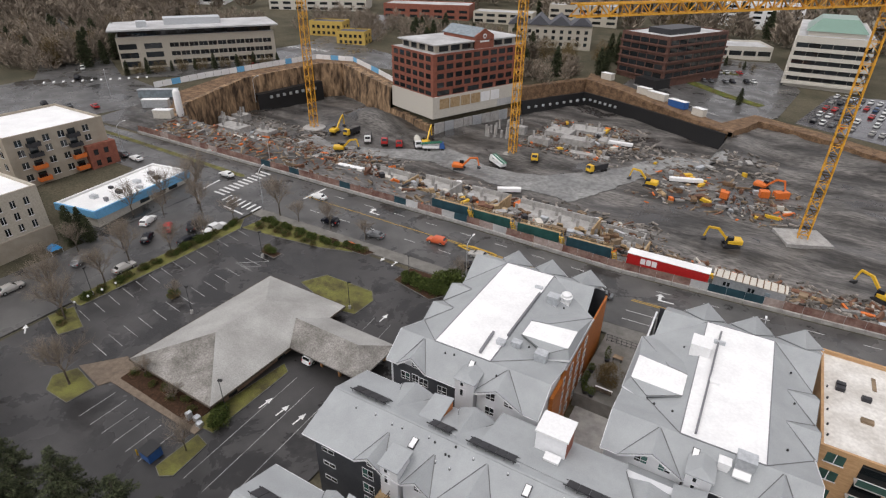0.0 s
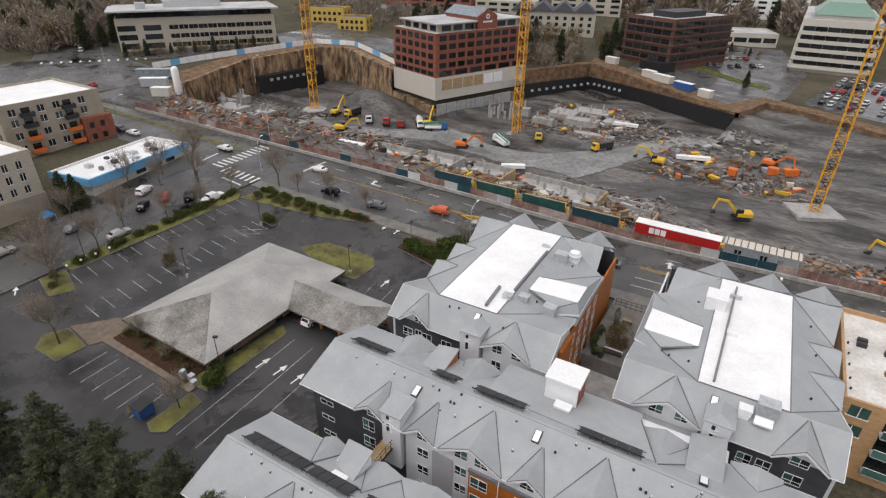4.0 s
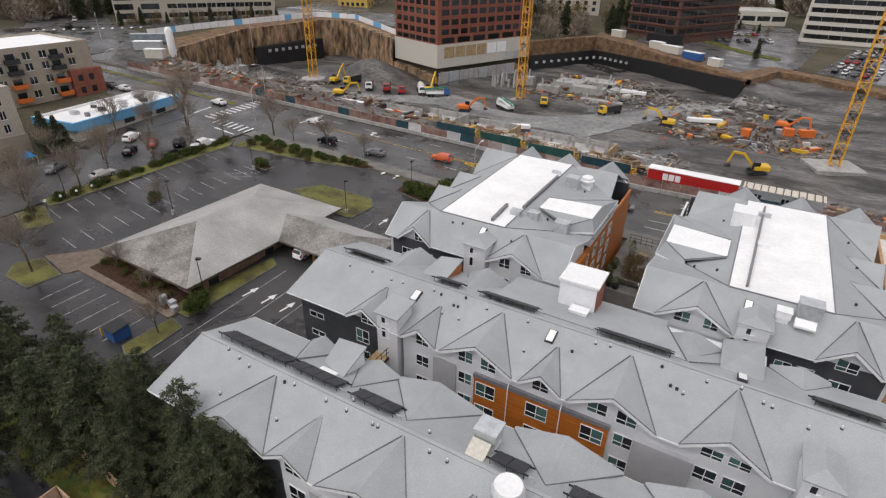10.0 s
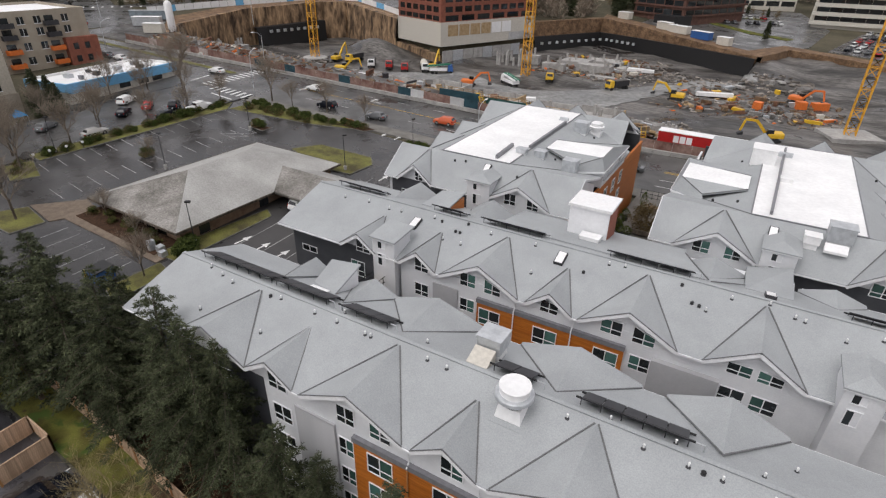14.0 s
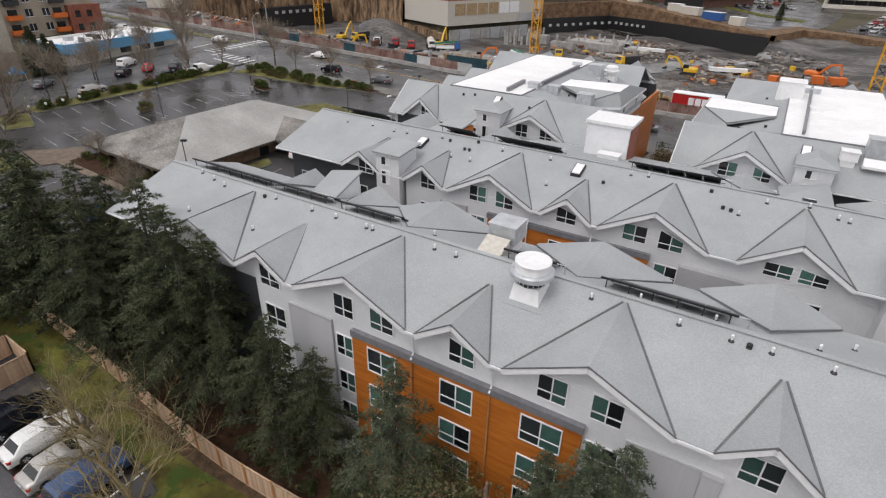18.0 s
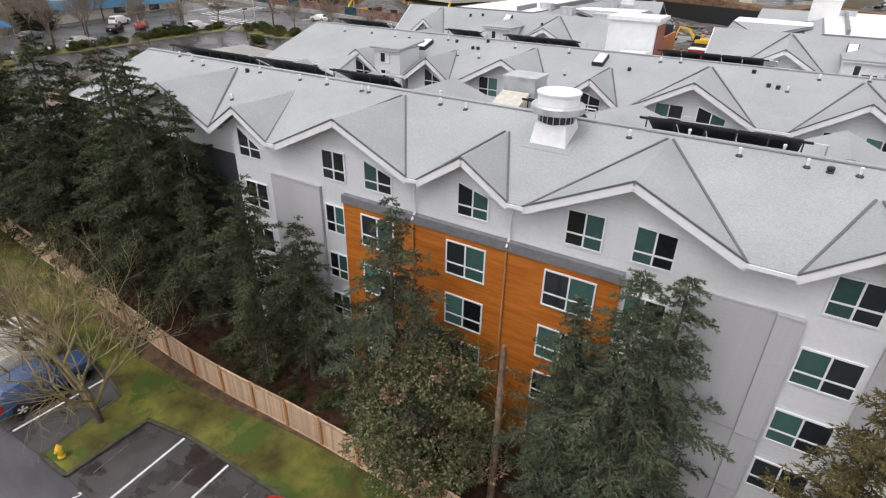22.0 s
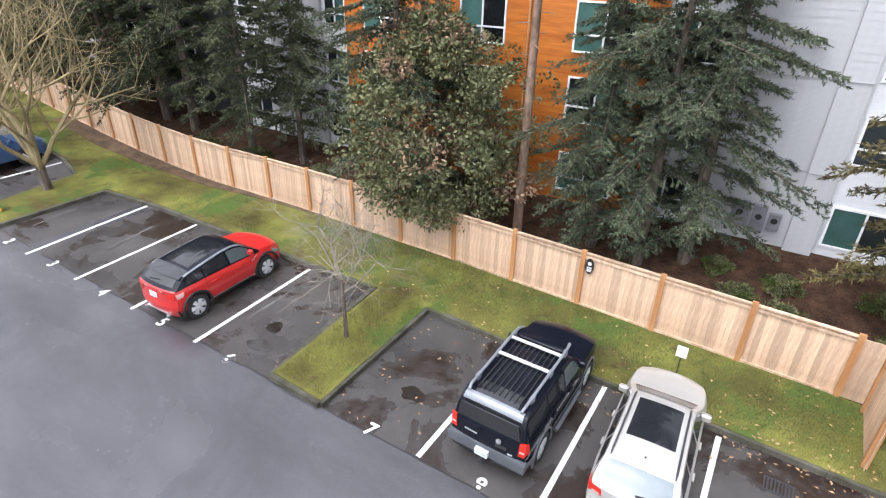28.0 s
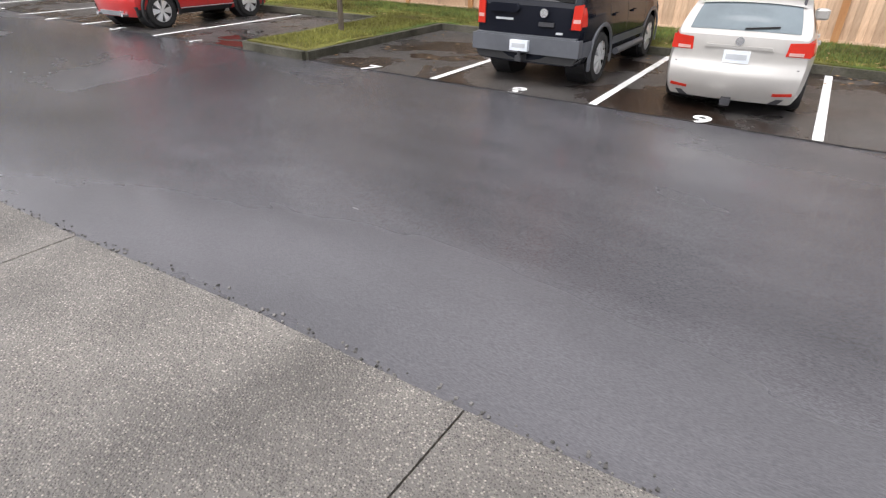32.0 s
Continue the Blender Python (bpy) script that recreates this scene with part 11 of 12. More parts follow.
while x < 64:
    w = 3.4
    y, z = road_y(x, 18.9), land(x, road_y(x, 18.9))
    y2, z2 = road_y(x + w, 18.9), land(x + w, road_y(x + w, 18.9))
    part("barrier", Shape().beam((x, y, z + 0.35), (x + w - 0.1, y2, z2 + 0.35), 0.5, 0.8).mesh("barrier", M["concrete"]), fenceline)
    kind = site.random()
    mm = "netting" if kind < 0.68 else ("pinkpale" if kind < 0.80 else ("orangepaint" if kind < 0.83 else ("greyroof" if kind < 0.93 else "tealnet")))
    part("banner", Shape().beam((x, y + 0.3, z + 1.6), (x + w - 0.06, y2 + 0.3, z2 + 1.6), 0.05, 1.7).mesh("banner", M[mm]), fenceline)
    part("post", Shape().tube((x, y + 0.33, z), (x, y + 0.33, z + 2.5), 0.04, n=6).mesh("post", M["galv"]), fenceline)
    x += w
for x0 in (-68.0, -57.0, -45.0, -33.0):
    y = road_y(x0 + 5, 22.2)
    z = land(x0 + 5, y)
    e = empty("green_screen", (x0 + 5, y, z), "dark green netted scaffold screen behind the site fence", "scaffold", "green screens")
    part("netting", Shape().box(x0, x0 + 10.4, y, y + 0.15, z - 0.2, z + 3.0).mesh("netting", M["tealnet" if x0 < -60 or x0 > -40 else "darkgreen"]), e)
    part("deck", Shape().box(x0, x0 + 10.4, y + 0.15, y + 2.0, z + 2.3, z + 2.45).mesh("deck", M["timber"]), e)
    for k in range(5):
        part("prop", Shape().tube((x0 + 0.3 + k * 2.5, y + 1.9, z - 3), (x0 + 0.3 + k * 2.5, y + 1.9, z + 3.2), 0.07, n=6).mesh("prop", M["steel"]), e)
    part("guard_rail", Shape().beam((x0, y + 1.9, z + 3.2), (x0 + 10.4, y + 1.9, z + 3.2), 0.1).beam((x0, y + 1.9, z + 2.8), (x0 + 10.4, y + 1.9, z + 2.8), 0.1).mesh("guard_rail", M["timber"]), e)
    st = empty("site_stair", (x0 + 11, y, z), "yellow metal scaffold stair at the pit's edge", "stair", "site stairs")
    part("stringer", Shape().beam((x0 + 10.7, y - 0.6, z + 2.6), (x0 + 10.7, y + 2.4, z - 2.6), 0.1, 0.3).beam((x0 + 11.6, y - 0.6, z + 2.6), (x0 + 11.6, y + 2.4, z - 2.6), 0.1, 0.3).mesh("stringer", M["machine"]), st)
    part("guard_rail", Shape().beam((x0 + 10.7, y - 0.6, z + 3.6), (x0 + 10.7, y + 2.4, z - 1.6), 0.07).beam((x0 + 11.6, y - 0.6, z + 3.6), (x0 + 11.6, y + 2.4, z - 1.6), 0.07).mesh("guard_rail", M["machine"]), st)
    for k in range(9):
        t = k / 8
        part("tread", Shape().box(x0 + 10.7, x0 + 11.6, y - 0.6 + 3.0 * t - 0.12, y - 0.6 + 3.0 * t + 0.12, z + 2.5 - 5.2 * t, z + 2.56 - 5.2 * t).mesh("tread", M["machine"]), st)

trailer = empty("red_trailer", (-10.5, road_y(-10, 21.5), 3.5), "red site trailer with white block lettering and a white roof", "trailer")
ty, tz = road_y(-10.5, 20.6), land(-10.5, 106)
part("body", Shape().box(-19.0, -2.4, ty, ty + 2.6, tz + 1.0, tz + 4.0).mesh("body", M["redpaint"]), trailer)
part("roof", Shape().box(-19.1, -2.3, ty - 0.06, ty + 2.66, tz + 4.0, tz + 4.12).mesh("roof", M["tpo"]), trailer)
part("end_panel", Shape().box(-19.06, -19.0, ty + 0.1, ty + 2.5, tz + 1.1, tz + 3.9).mesh("end_panel", M["whitemetal"]), trailer)
for k in range(5):
    part("rib", Shape().box(-17.0 + k * 3.4, -16.9 + k * 3.4, ty - 0.03, ty, tz + 1.0, tz + 4.0).mesh("rib", M["redpaint"]), trailer)
for k, xx in enumerate((-15.6, -14.4, -13.2)):
    part("logo_block", Shape().box(xx - 0.5, xx + 0.5, ty - 0.06, ty - 0.01, tz + 2.2, tz + 3.5).mesh("logo_block", M["tpo"]), trailer)
for xx in (-17.5, -4.5, -3.5):
    part("wheel", Shape().tube((xx, ty + 0.1, tz + 0.5), (xx, ty + 2.5, tz + 0.5), 0.5, n=14).mesh("wheel", M["rubber"]), trailer)
cab = empty("site_office", (5, road_y(5, 21.5), 3.2), "grey site cabin with a pale ribbed roof", "site cabin")
cy, cz = road_y(5, 20.8), land(5, 110)
part("body", Shape().box(-1.6, 11.6, cy, cy + 3.0, cz + 0.4, cz + 3.4).mesh("body", M["galv"]), cab)
part("roof", Shape().box(-1.8, 11.8, cy - 0.2, cy + 3.2, cz + 3.4, cz + 3.55).mesh("roof", M["creamlight"]), cab)
for k in range(11):
    part("roof_rib", Shape().box(-1.4 + k * 1.25, -1.2 + k * 1.25, cy - 0.2, cy + 3.2, cz + 3.55, cz + 3.64).mesh("roof_rib", M["dirt"]), cab)
for xx in (0.4, 5.0):
    part("window", Shape().box(xx, xx + 0.5, cy - 0.04, cy, cz + 1.7, cz + 2.6).mesh("window", M["dark"]), cab)
    part("window", Shape().box(xx + 0.7, xx + 1.2, cy - 0.04, cy, cz + 1.7, cz + 2.6).mesh("window", M["dark"]), cab)
part("door", Shape().box(8.0, 9.0, cy - 0.05, cy, cz + 0.5, cz + 2.6).mesh("door", M["paleglass"]), cab)


# tower cranes
def lattice(sh, a, b, w, bay, r=0.15):
    """A square lattice girder from a to b."""
    a, b = Vector(a), Vector(b)
    d = (b - a).normalized()
    q = d.to_track_quat("Z", "Y").to_matrix()
    n = max(1, int((b - a).length / bay))
    corners = [q @ Vector((sx * w / 2, sy * w / 2, 0)) for sx, sy in ((-1, -1), (1, -1), (1, 1), (-1, 1))]
    for c in corners:
        sh.beam(a + c, b + c, r * 1.7)
    for k in range(n):
        p, o = a + (b - a) * (k / n), a + (b - a) * ((k + 1) / n)
        for i in range(4):
            c, e = corners[i], corners[(i + 1) % 4]
            sh.beam(p + c, o + e if k % 2 else p + e, r)
            sh.beam(p + (c if k % 2 else e), o + (e if k % 2 else c), r)
            sh.beam(p + c, p + e, r)


def crane(x, y, z, h, jib, back, slew=True):
    e = empty("tower_crane", (x, y, z), "yellow lattice tower crane standing in the pit", "crane", "tower cranes")
    s = Shape()
    lattice(s, (x, y, z), (x, y, z + h), 2.2, 2.2)
    part("mast", s.mesh("mast", M["crane"]), e)
    part("footing", Shape().lathe([(5.0, -1.5), (4.6, 0.25), (3.8, 0.5), (0, 0.55)], 18, (x, y, z - 0.2)).mesh("footing", M["concrete"], False), e, "concrete crane footing")
    if slew:
        top = z + h
        part("cab", Shape().box(x - 1.0, x + 1.2, y - 2.6, y - 1.2, top - 1.0, top + 1.4).mesh("cab", M["crane"]), e)
        s = Shape()
        lattice(s, (x, y, top + 1.2), jib, 1.8, 2.0, 0.15)
        part("jib", s.mesh("jib", M["crane"]), e)
        s = Shape()
        lattice(s, (x, y, top + 1.2), back, 1.8, 2.2, 0.13)
        part("counter_jib", s.mesh("counter_jib", M["crane"]), e)
        part("counterweight", Shape().box(back[0] - 1.5, back[0] + 1.5, back[1] - 1.5, back[1] + 1.5, back[2] - 2.5, back[2]).mesh("counterweight", M["concrete"]), e)
    return e


crane(-156.5, 157.5, PITFLOOR, 76, (-120, 120, 78), (-168, 170, 78))
crane(-76.0, 173.0, PITFLOOR, 78, (-120, 215, 80), (-62, 160, 80))
crane(14.6, 152.5, PITFLOOR, 55.0, (-31.0, 90.0, 56.6), (24.0, 166.0, 56.6))


# machines
def excavator(label, x, y, rz, m="machine", reach=0):
    key = ("exc", m, reach)
    if key not in KIT:
        e = empty("excavator", (0, 0, 0), label, "excavator", "excavators")
        for sx in (-1, 1):
            part("track", Shape().add(*loft([[(sx * 1.2 + dx, 2.0 * math.cos(a * 0.3927) * 1.0, 0.5 + 0.48 * math.sin(a * 0.3927)) for a in range(16)] for dx in (-0.3, 0.3)])).mesh("track", M["steel"]), e)
        part("chassis", Shape().box(-0.9, 0.9, -1.4, 1.4, 0.5, 1.1).mesh("chassis", M["steel"]), e)
        part("house", Shape().add(*loft([ring(1.35, -2.4, 1.3, z, 0.35) for z in (1.1, 1.9)] + [ring(1.2, -2.25, 0.2, 2.2, 0.3)])).mesh("house", M[m]), e)
        part("cab", Shape().add(*loft([ring(0.55, -0.2, 1.5, 1.2, 0.2), ring(0.5, -0.1, 1.3, 2.9, 0.2)])).mesh("cab", M["carglass"]), e, at=(-0.75, 0, 0))
        part("boom", Shape().beam((0.3, 1.0, 1.6), (0.3, 3.6, 4.4), 0.45, 0.6).beam((0.3, 3.5, 4.35), (0.3, 6.0, 4.6 if not reach else 6.0), 0.4, 0.5).mesh("boom", M[m]), e)
        part("stick", Shape().beam((0.3, 5.9, 4.6 if not reach else 6.0), (0.3, 6.6, 2.0), 0.32, 0.4).mesh("stick", M[m]), e)
        part("bucket", Shape().prism([(-0.3, 6.0), (0.9, 6.0), (0.9, 7.1), (-0.3, 7.1)], 1.1, [1.9, 1.9, 1.4, 1.4]).mesh("bucket", M["steel"]), e)
        KIT[key] = e
        e.matrix_basis = pose(x, y, ground_z(x, y) - 0.05, 0, 0, rz)
        return e
    return copy_thing(KIT[key], pose(x, y, ground_z(x, y) - 0.05, 0, 0, rz))


for i, (x, y, rz, m, r) in enumerate(((-0.5, 139.5, 110, "machine", 0), (-144.5, 156.5, 10, "machine", 1), (-127.0, 139.5, -60, "machine", 0), (3.0, 186.0, -110, "orangepaint", 0), (-106.5, 163.0, 15, "machine", 1), (30.5, 131.5, 60, "machine", 0), (-27.0, 169.0, 90, "machine", 0), (-84.0, 149.0, -70, "orangepaint", 0))):
    excavator("yellow tracked excavator working in the pit" if m == "machine" else "orange tracked excavator working in the pit", x, y, rz, m, reach=r)


def truck(label, colour, x, y, rz, kind="tipper"):
    e = empty("site_truck", (0, 0, 0), label, "truck", "site trucks")
    part("chassis", Shape().box(-0.5, 0.5, -4.2, 3.6, 0.7, 1.0).mesh("chassis", M["steel"]), e)
    part("cab", Shape().add(*loft([ring(1.2, 1.6, 3.4, 0.9, 0.25), ring(1.2, 1.6, 3.4, 1.9, 0.25), ring(1.1, 1.7, 3.0, 2.9, 0.25)])).mesh("cab", M[colour], True), e)
    part("windscreen", Shape().add([(-0.95, 3.42, 1.95), (0.95, 3.42, 1.95), (0.85, 3.08, 2.75), (-0.85, 3.08, 2.75)], [(0, 1, 2, 3)]).mesh("windscreen", M["carglass"]), e)
    if kind == "tipper":
        part("tipper_bed", Shape().prism([(-1.25, -4.2), (1.25, -4.2), (1.25, 1.4), (-1.25, 1.4)], 1.1, 2.7).mesh("tipper_bed", M["steel"]), e)
        part("load", Shape().box(-1.1, 1.1, -4.0, 1.2, 2.7, 2.8).mesh("load", M["mud"]), e)
    elif kind == "pump":
        for k in range(4):
            part("boom", Shape().beam((-0.8 + 0.5 * k, -5.5, 2.2 + 0.2 * (k % 2)), (-0.8 + 0.5 * k, 2.4, 3.0 + 0.2 * (k % 2)), 0.4, 0.4).mesh("boom", M["greenpaint"] if k % 2 else M["tpo"]), e)
        part("deck", Shape().box(-1.2, 1.2, -4.6, 1.4, 1.0, 1.8).mesh("deck", M["tpo"]), e)
    else:
        part("drum", Shape().add(*loft([[(r * math.cos(a * 0.5236), yy, 2.2 + 0.14 * yy * -1 + r * math.sin(a * 0.5236)) for a in range(12)] for r, yy in ((0.5, 1.4), (1.2, 0.2), (1.3, -1.6), (0.6, -3.9))])).mesh("drum", M["creamlight"], True), e)
    for yy in (2.6, -2.2, -3.5):
        for sx in (-1, 1):
            part("wheel", Shape().tube((sx * 0.85, yy, 0.52), (sx * 1.22, yy, 0.52), 0.52, n=14).mesh("wheel", M["rubber"]), e)
    e.matrix_basis = pose(x, y, ground_z(x, y), 0, 0, rz)


for lab, c, x, y, rz, k in (("white tipper truck parked in the pit", "cwhite", -127, 155, -145, "tipper"), ("red tipper truck parked in the pit", "cred", -120, 156, -145, "tipper"), ("red tipper truck parked beside another", "cred", -114.5, 157.5, -145, "tipper"),
                            ("blue mobile site machine with white beams", "bluepaint", -101, 161, -60, "pump"), ("white concrete pump truck with green booms", "cwhite", -76, 160.5, 55, "pump"), ("white mixer truck parked in the pit", "cwhite", -108, 160, -140, "mixer"), ("yellow wheel loader truck in the pit", "machine", -45, 171, 150, "tipper"), ("yellow dump truck near the crane", "machine", -66.5, 171, 200, "tipper"), ("yellow dump truck on the mud", "machine", -136, 156, 180, "tipper")):
    truck(lab, c, x, y, rz, k)

# concrete work, stacks and clutter


def on_pit(x, y):
    return ground_z(x, y)


for i, (x, y, w, d, h, rz) in enumerate(((-92, 122, 14, 8, 3.6, 4), (-76, 121, 12, 9, 4.2, 4), (-62, 124, 12, 9, 4.0, 4), (-47, 126, 13, 8, 4.4, 4), (-35, 122, 10, 7, 4.6, 4), (-24, 126, 10, 5, 3.0, 4), (-20, 120, 6, 5, 3.6, 4))):
    e = empty("concrete_foundation", (x, y, on_pit(x, y)), "raw concrete foundation with upstand walls and column starts", "foundation", "foundations")
    z = on_pit(x, y) - 1.0
    part("slab", Shape().box(x - w / 2, x + w / 2, y - d / 2, y + d / 2, z, z + h - 1.4).mesh("slab", M["concrete"]), e)
    part("upstand", Shape().box(x - w / 2, x + w / 2, y + d / 2, y + d / 2 + 0.35, z, z + h).mesh("upstand", M["concrete"]), e)
    part("upstand", Shape().box(x + w / 2, x + w / 2 + 0.35, y - d / 2, y + d / 2, z, z + h + 0.2).mesh("upstand", M["concrete" if i % 2 else "timber"]), e)
    for k in range(4):
        cx_, cy_ = x - w / 2 + 1.5 + k * (w - 3) / 3, y + (1.5 if k % 2 else -2.0)
        part("column", Shape().box(cx_ - 0.3, cx_ + 0.3, cy_ - 0.3, cy_ + 0.3, z + h - 1.4, z + h + 1.0).mesh("column", M["concrete"]), e)
    for k in range(5):
        cx_ = x - w / 2 + site.uniform(0.5, w - 0.5)
        part("formwork", Shape().box(cx_ - 0.7, cx_ + 0.7, y - d / 2 - 0.2, y - d / 2 + 0.2, z + h - 1.4, z + h - 1.4 + site.uniform(0.5, 1.6)).mesh("formwork", M["timber"]), e)
for x, y, w, d, h in ((-176, 134, 12, 7, 4.0), (-186, 139, 10, 3, 4.5), (-180, 125, 14, 2.5, 3.6), (-166, 129, 11, 3, 3.0), (-165, 140, 7, 5, 2.2), (-188, 148, 6, 5, 3.0), (-152, 124, 8, 3, 2.6), (-70, 205, 10, 9, 2.2), (-60, 196, 12, 5, 3.2), (-62, 215, 14, 8, 1.8), (-84, 196, 6, 3, 3.5), (-72, 188, 8, 3, 2.6), (-50, 206, 9, 6, 1.4), (-52, 186, 14, 3, 1.2)):
    e = empty("concrete_block", (x, y, on_pit(x, y)), "raw concrete footing block with rebar in the pit", "foundation", "footings")
    z = on_pit(x, y) - 0.5
    part("block", Shape().box(x - w / 2, x + w / 2, y - d / 2, y + d / 2, z, z + h).mesh("block", M["concrete"]), e)
    for k in range(4):
        cx_, cy_ = x + site.uniform(-w / 2, w / 2), y + site.uniform(-d / 2, d / 2)
        part("column", Shape().box(cx_ - 0.3, cx_ + 0.3, cy_ - 0.3, cy_ + 0.3, z + h, z + h + site.uniform(0.8, 2.6)).mesh("column", M["concrete"]), e)
for k in range(16):
    x, y = -95 + site.uniform(0, 12), 184 + site.uniform(0, 14)
    e = empty("concrete_column", (x, y, on_pit(x, y)), "slim concrete column standing in the pit", "column", "columns")
    part("shaft", Shape().box(x - 0.35, x + 0.35, y - 0.35, y + 0.35, on_pit(x, y) - 0.5, on_pit(x, y) + site.uniform(2.5, 5)).mesh("shaft", M["concrete"]), e)
STACK = ("timber", "oldtimber", "orangepaint", "creamlight", "galv", "dirt", "rubble", "machine", "rubble", "concrete", "steel", "ruststeel")
ZONES = ((-110, -20, 113, 137, 120), (-26, 12, 160, 184, 52), (-150, -105, 120, 142, 34), (-75, -45, 180, 222, 40), (-60, 0, 190, 206, 12), (15, 70, 112, 126, 40), (-185, -150, 124, 150, 24), (-20, 20, 115, 122, 16))
for x0, x1, y0, y1, n in ZONES:
    for k in range(n):
        x, y = site.uniform(x0, x1), site.uniform(y0, y1)
        z = on_pit(x, y)
        if x < -18 and y < 131 and x > -100:
            z += 1.2
        m = site.choice(STACK if site.random() < 0.6 else ("oldtimber", "rubble", "galv", "ruststeel", "dirt"))
        l, w, h = site.uniform(0.8, 4.0), site.uniform(0.5, 1.8), site.uniform(0.3, 1.3)
        e = empty("material_stack", (x, y, z), "stack of building material on the site", "building material", "material stacks")
        mt = pose(x, y, z, 0, 0, site.uniform(0, 180))
        for j in range(2):
            jx = site.uniform(-0.15, 0.15)
            part("layer", Shape().box(-l / 2 + jx, l / 2 + jx, -w / 2, w / 2, -0.1 + h * j / 2, h * (j + 0.9) / 2, mt).mesh("layer", M[m]), e)
dv = Shape()
for k in range(3400):
    zx = site.choice(ZONES)
    if zx[0] == -26 and site.random() < 0.7:
        continue
    x, y = site.uniform(zx[0] - 6, zx[1] + 6), site.uniform(zx[2] - 2, zx[3] + 5)
    if not inside(x, y, PIT):
        continue
    z, s = on_pit(x, y), site.uniform(0.12, 0.6)
    if x < -18 and y < 131 and x > -100 and y > 116:
        z += 1.0
    dv.box(-s * 2.2, s * 2.2, -s * 0.5, s * 0.5, -0.1, s * 0.7, pose(x, y, z, site.uniform(-20, 20), site.uniform(-15, 15), site.uniform(0, 180)))
tagged(new("site_debris", dv.mesh("site_debris", surf("mixed_site_debris", (0.07, 0.06, 0.05), (0.30, 0.27, 0.24), 0.25, 0.8, spread=0.6))), "scattered offcuts and rubble on the building site", "debris", kind="stuff")
STREWN = ((-190, -112, 96, 142, 2600), (-112, -14, 98, 138, 1100), (-30, 14, 156, 188, 300), (-78, -44, 180, 224, 500), (-14, 70, 112, 128, 500))
for label, mat, share in (("splintered formwork timber strewn over the site", "oldtimber", 0.30), ("rusty steel bars strewn over the site", "ruststeel", 0.35), ("lumps of broken concrete on the site", "rubble", 0.25), ("bright plastic sheets and barriers on the site", "orangepaint", 0.05), ("white sacks and sheets on the site", "creamlight", 0.04)):
    dv = Shape()
    for x0, x1, y0, y1, n in STREWN:
        for k in range(int(n * share)):
            x, y = site.uniform(x0, x1), site.uniform(y0, y1)
            if y < road_y(x, 20.0) or x < -176 - (y - 112) * 0.3:
                continue
            z = on_pit(x, y) + (1.0 if -100 < x < -18 and 116 < y < 131 else 0)
            s, q = site.uniform(0.15, 0.7) ** 1.2, site.uniform(0.8, 3.6)
            up = site.uniform(0.5, 2.2) if site.random() < 0.25 else 0.5
            dv.box(-s * q, s * q, -s * 0.45, s * 0.45, -0.15, s * 0.8 * up, pose(x, y, z, site.uniform(-20, 20), site.uniform(-25, 25), site.uniform(0, 180)))
    tagged(new("site_debris", dv.mesh("site_debris", M[mat])), label, "debris", kind="stuff")
for k in range(8):
    a = empty("concrete_wall_panel", (-111.4 + 1.72 * k, 177.0 + 4.6 * k, 0.4), "grey precast wall panel standing at the foot of the office", "concrete panel", "wall panels")
    x0, y0 = -111.2 + 1.72 * k, 176.6 + 4.6 * k
    part("panel", Shape().beam((x0, y0, 2.2), (x0 + 1.62, y0 + 4.35, 2.2), 0.35, 4.6).mesh("panel", M["galv" if k % 3 == 1 else "concrete"]), a)
for x, y, rz, l in ((4.0, 180.0, 20, 2.6), (8.5, 182.5, 35, 4.2), (-6.0, 172.5, 80, 2.2)):
    e = empty("orange_container", (x, y, on_pit(x, y)), "orange steel container on the muddy site", "container", "orange containers")
    mt = pose(x, y, on_pit(x, y) - 0.1, 0, 0, rz)
    part("body", Shape().box(-l / 2, l / 2, -1.1, 1.1, 0.0, 2.0, mt).mesh("body", M["orangepaint"]), e)
    for k in range(int(l / 0.8)):
        part("rib", Shape().box(-l / 2 + 0.3 + k * 0.8, -l / 2 + 0.42 + k * 0.8, -1.16, 1.16, 0.05, 1.95, mt).mesh("rib", M["orangepaint"]), e)
e = empty("crane_base_slab", (14.6, 152.5, on_pit(14.6, 152.5)), "pale concrete slab under the crane footing", "foundation")
part("slab", Shape().box(-5.5, 5.5, -4.5, 4.5, -1.0, 0.7, pose(14.6, 152.5, on_pit(14.6, 152.5), 0, 0, 25)).mesh("slab", M["concrete"]), e)
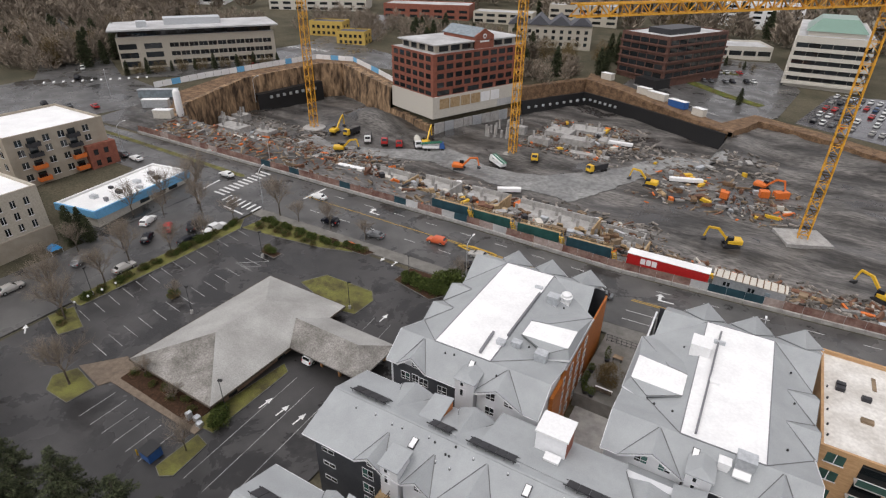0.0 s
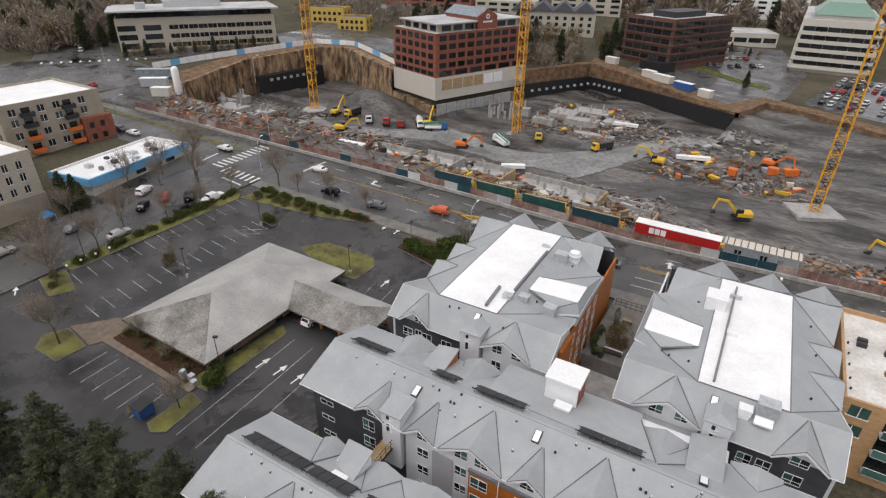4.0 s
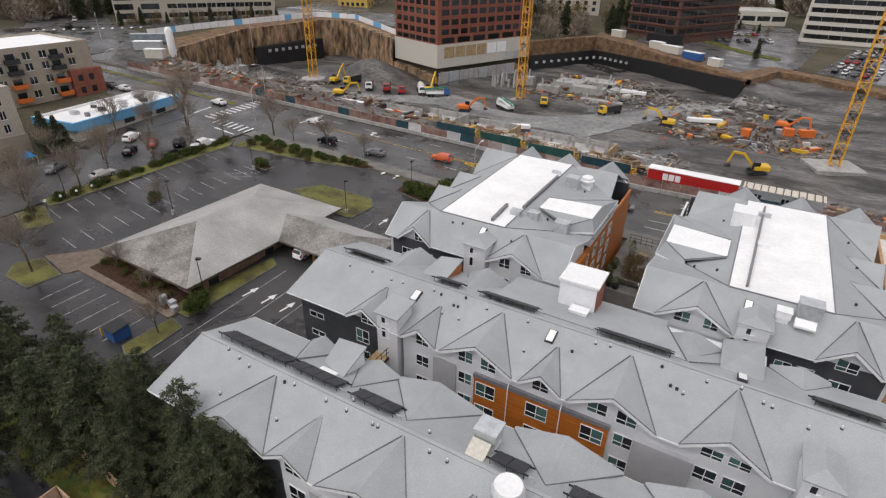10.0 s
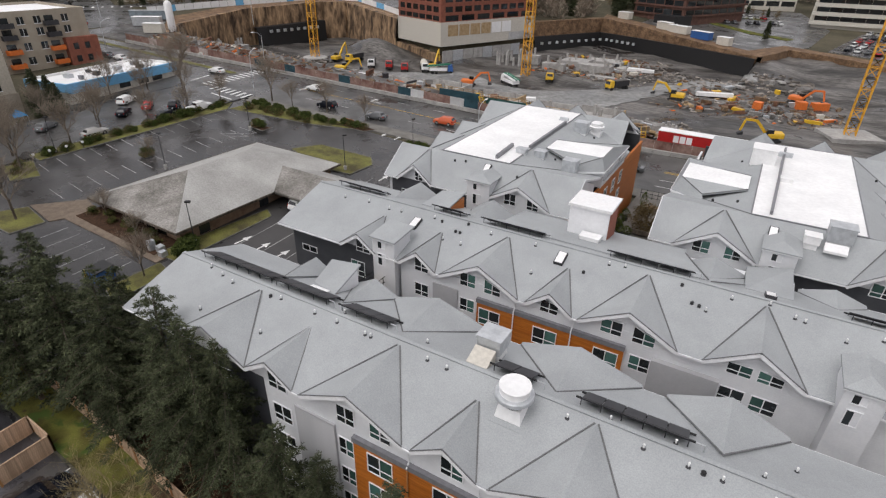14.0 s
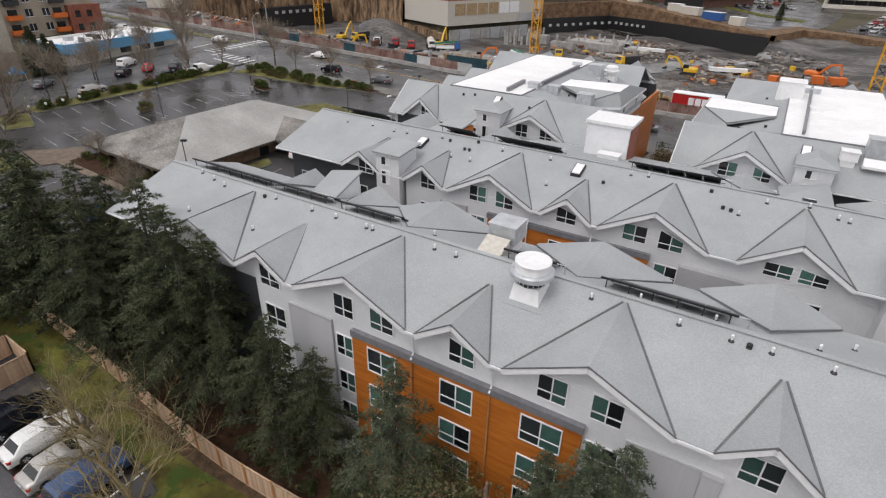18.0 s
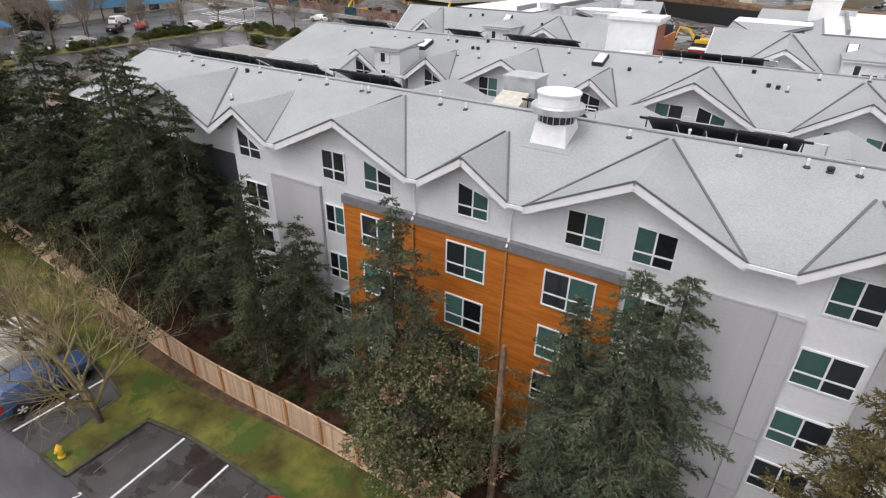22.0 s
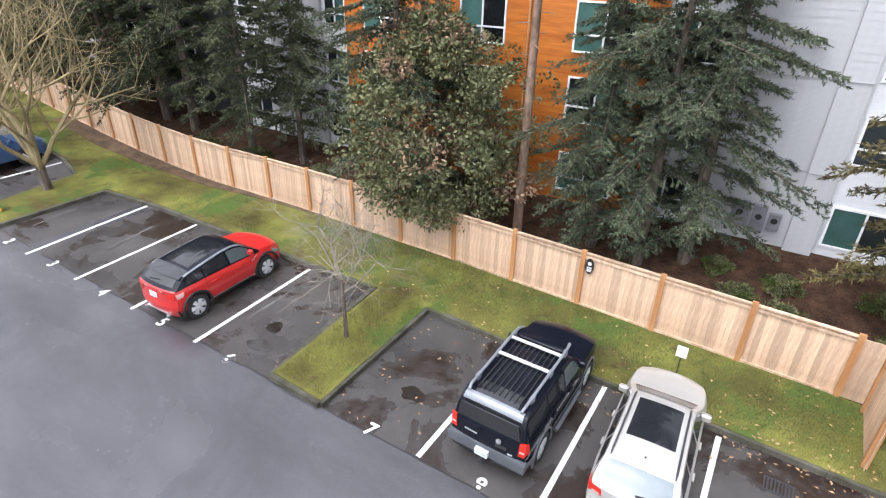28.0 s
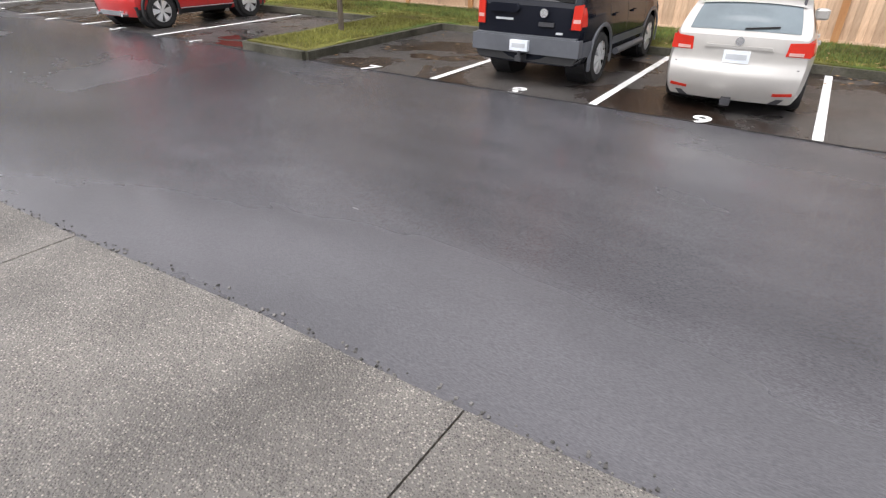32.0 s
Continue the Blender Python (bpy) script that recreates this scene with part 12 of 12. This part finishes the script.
# long pipes on the mud, tanks and cabins on the rims
for x, y, rz, l, m in ((-18, 178, 20, 10, "tpo"), (-46, 204, 5, 9, "tpo"), (-62, 141, 30, 7, "tpo"), (-95, 120, 4, 12, "creamlight"), (-104, 118, 4, 9, "tpo"), (-78, 134, 40, 6, "tpo"), (-36, 132, 20, 8, "tpo")):
    e = empty("wrapped_package", (x, y, on_pit(x, y)), "long white wrapped package on the site", "building material", "wrapped packages")
    part("wrapping", Shape().box(-l / 2, l / 2, -0.9, 0.9, 0.0, 1.0, pose(x, y, on_pit(x, y) + 0.6, 0, 0, rz)).mesh("wrapping", M[m]), e)
for x, y, rz, l, m in ((-50, 249, -28, 6, "creamlight"), (-43.5, 245.5, -28, 9, "creamlight"), (-34, 240, -28, 8, "bluepaint"), (-25, 235, -28, 5, "creamlight"), (-70, 262, -25, 6, "creamlight"), (-200, 122, 38, 14, "skyblue"), (-190, 114, 38, 9, "galv"), (-178, 108.5, 30, 6, "creamlight")):
    z = land(x, y)
    e = empty("site_cabin", (x, y, z), "boxy site cabin on the pit's rim", "site cabin", "rim cabins")
    mt = pose(x, y, z, 0, 0, rz)
    part("body", Shape().box(-l / 2, l / 2, -1.3, 1.3, 0.2, 2.9, mt).mesh("body", M["paleglass" if m == "skyblue" else m]), e)
    part("roof", Shape().box(-l / 2 - 0.1, l / 2 + 0.1, -1.4, 1.4, 2.9, 3.05, mt).mesh("roof", M["tpo" if m != "skyblue" else "galv"]), e)
silo = empty("white_silo", (-174.5, 112.5, land(-174, 112)), "tall white site silo beside the road", "silo")
zs = land(-174.5, 112.5)
part("tank", Shape().lathe([(0.9, 0.3), (1.2, 1.2), (1.2, 8.6), (0.9, 9.3), (0.5, 9.6), (0, 9.6)], 16, (-174.5, 112.5, zs)).mesh("tank", M["whitemetal"], True), silo)
for a in range(4):
    part("leg", Shape().tube((-174.5 + 1.2 * math.cos(a * 1.57), 112.5 + 1.2 * math.sin(a * 1.57), zs - 0.5), (-174.5 + 1.2 * math.cos(a * 1.57), 112.5 + 1.2 * math.sin(a * 1.57), zs + 1.3), 0.1, n=6).mesh("leg", M["steel"]), silo)
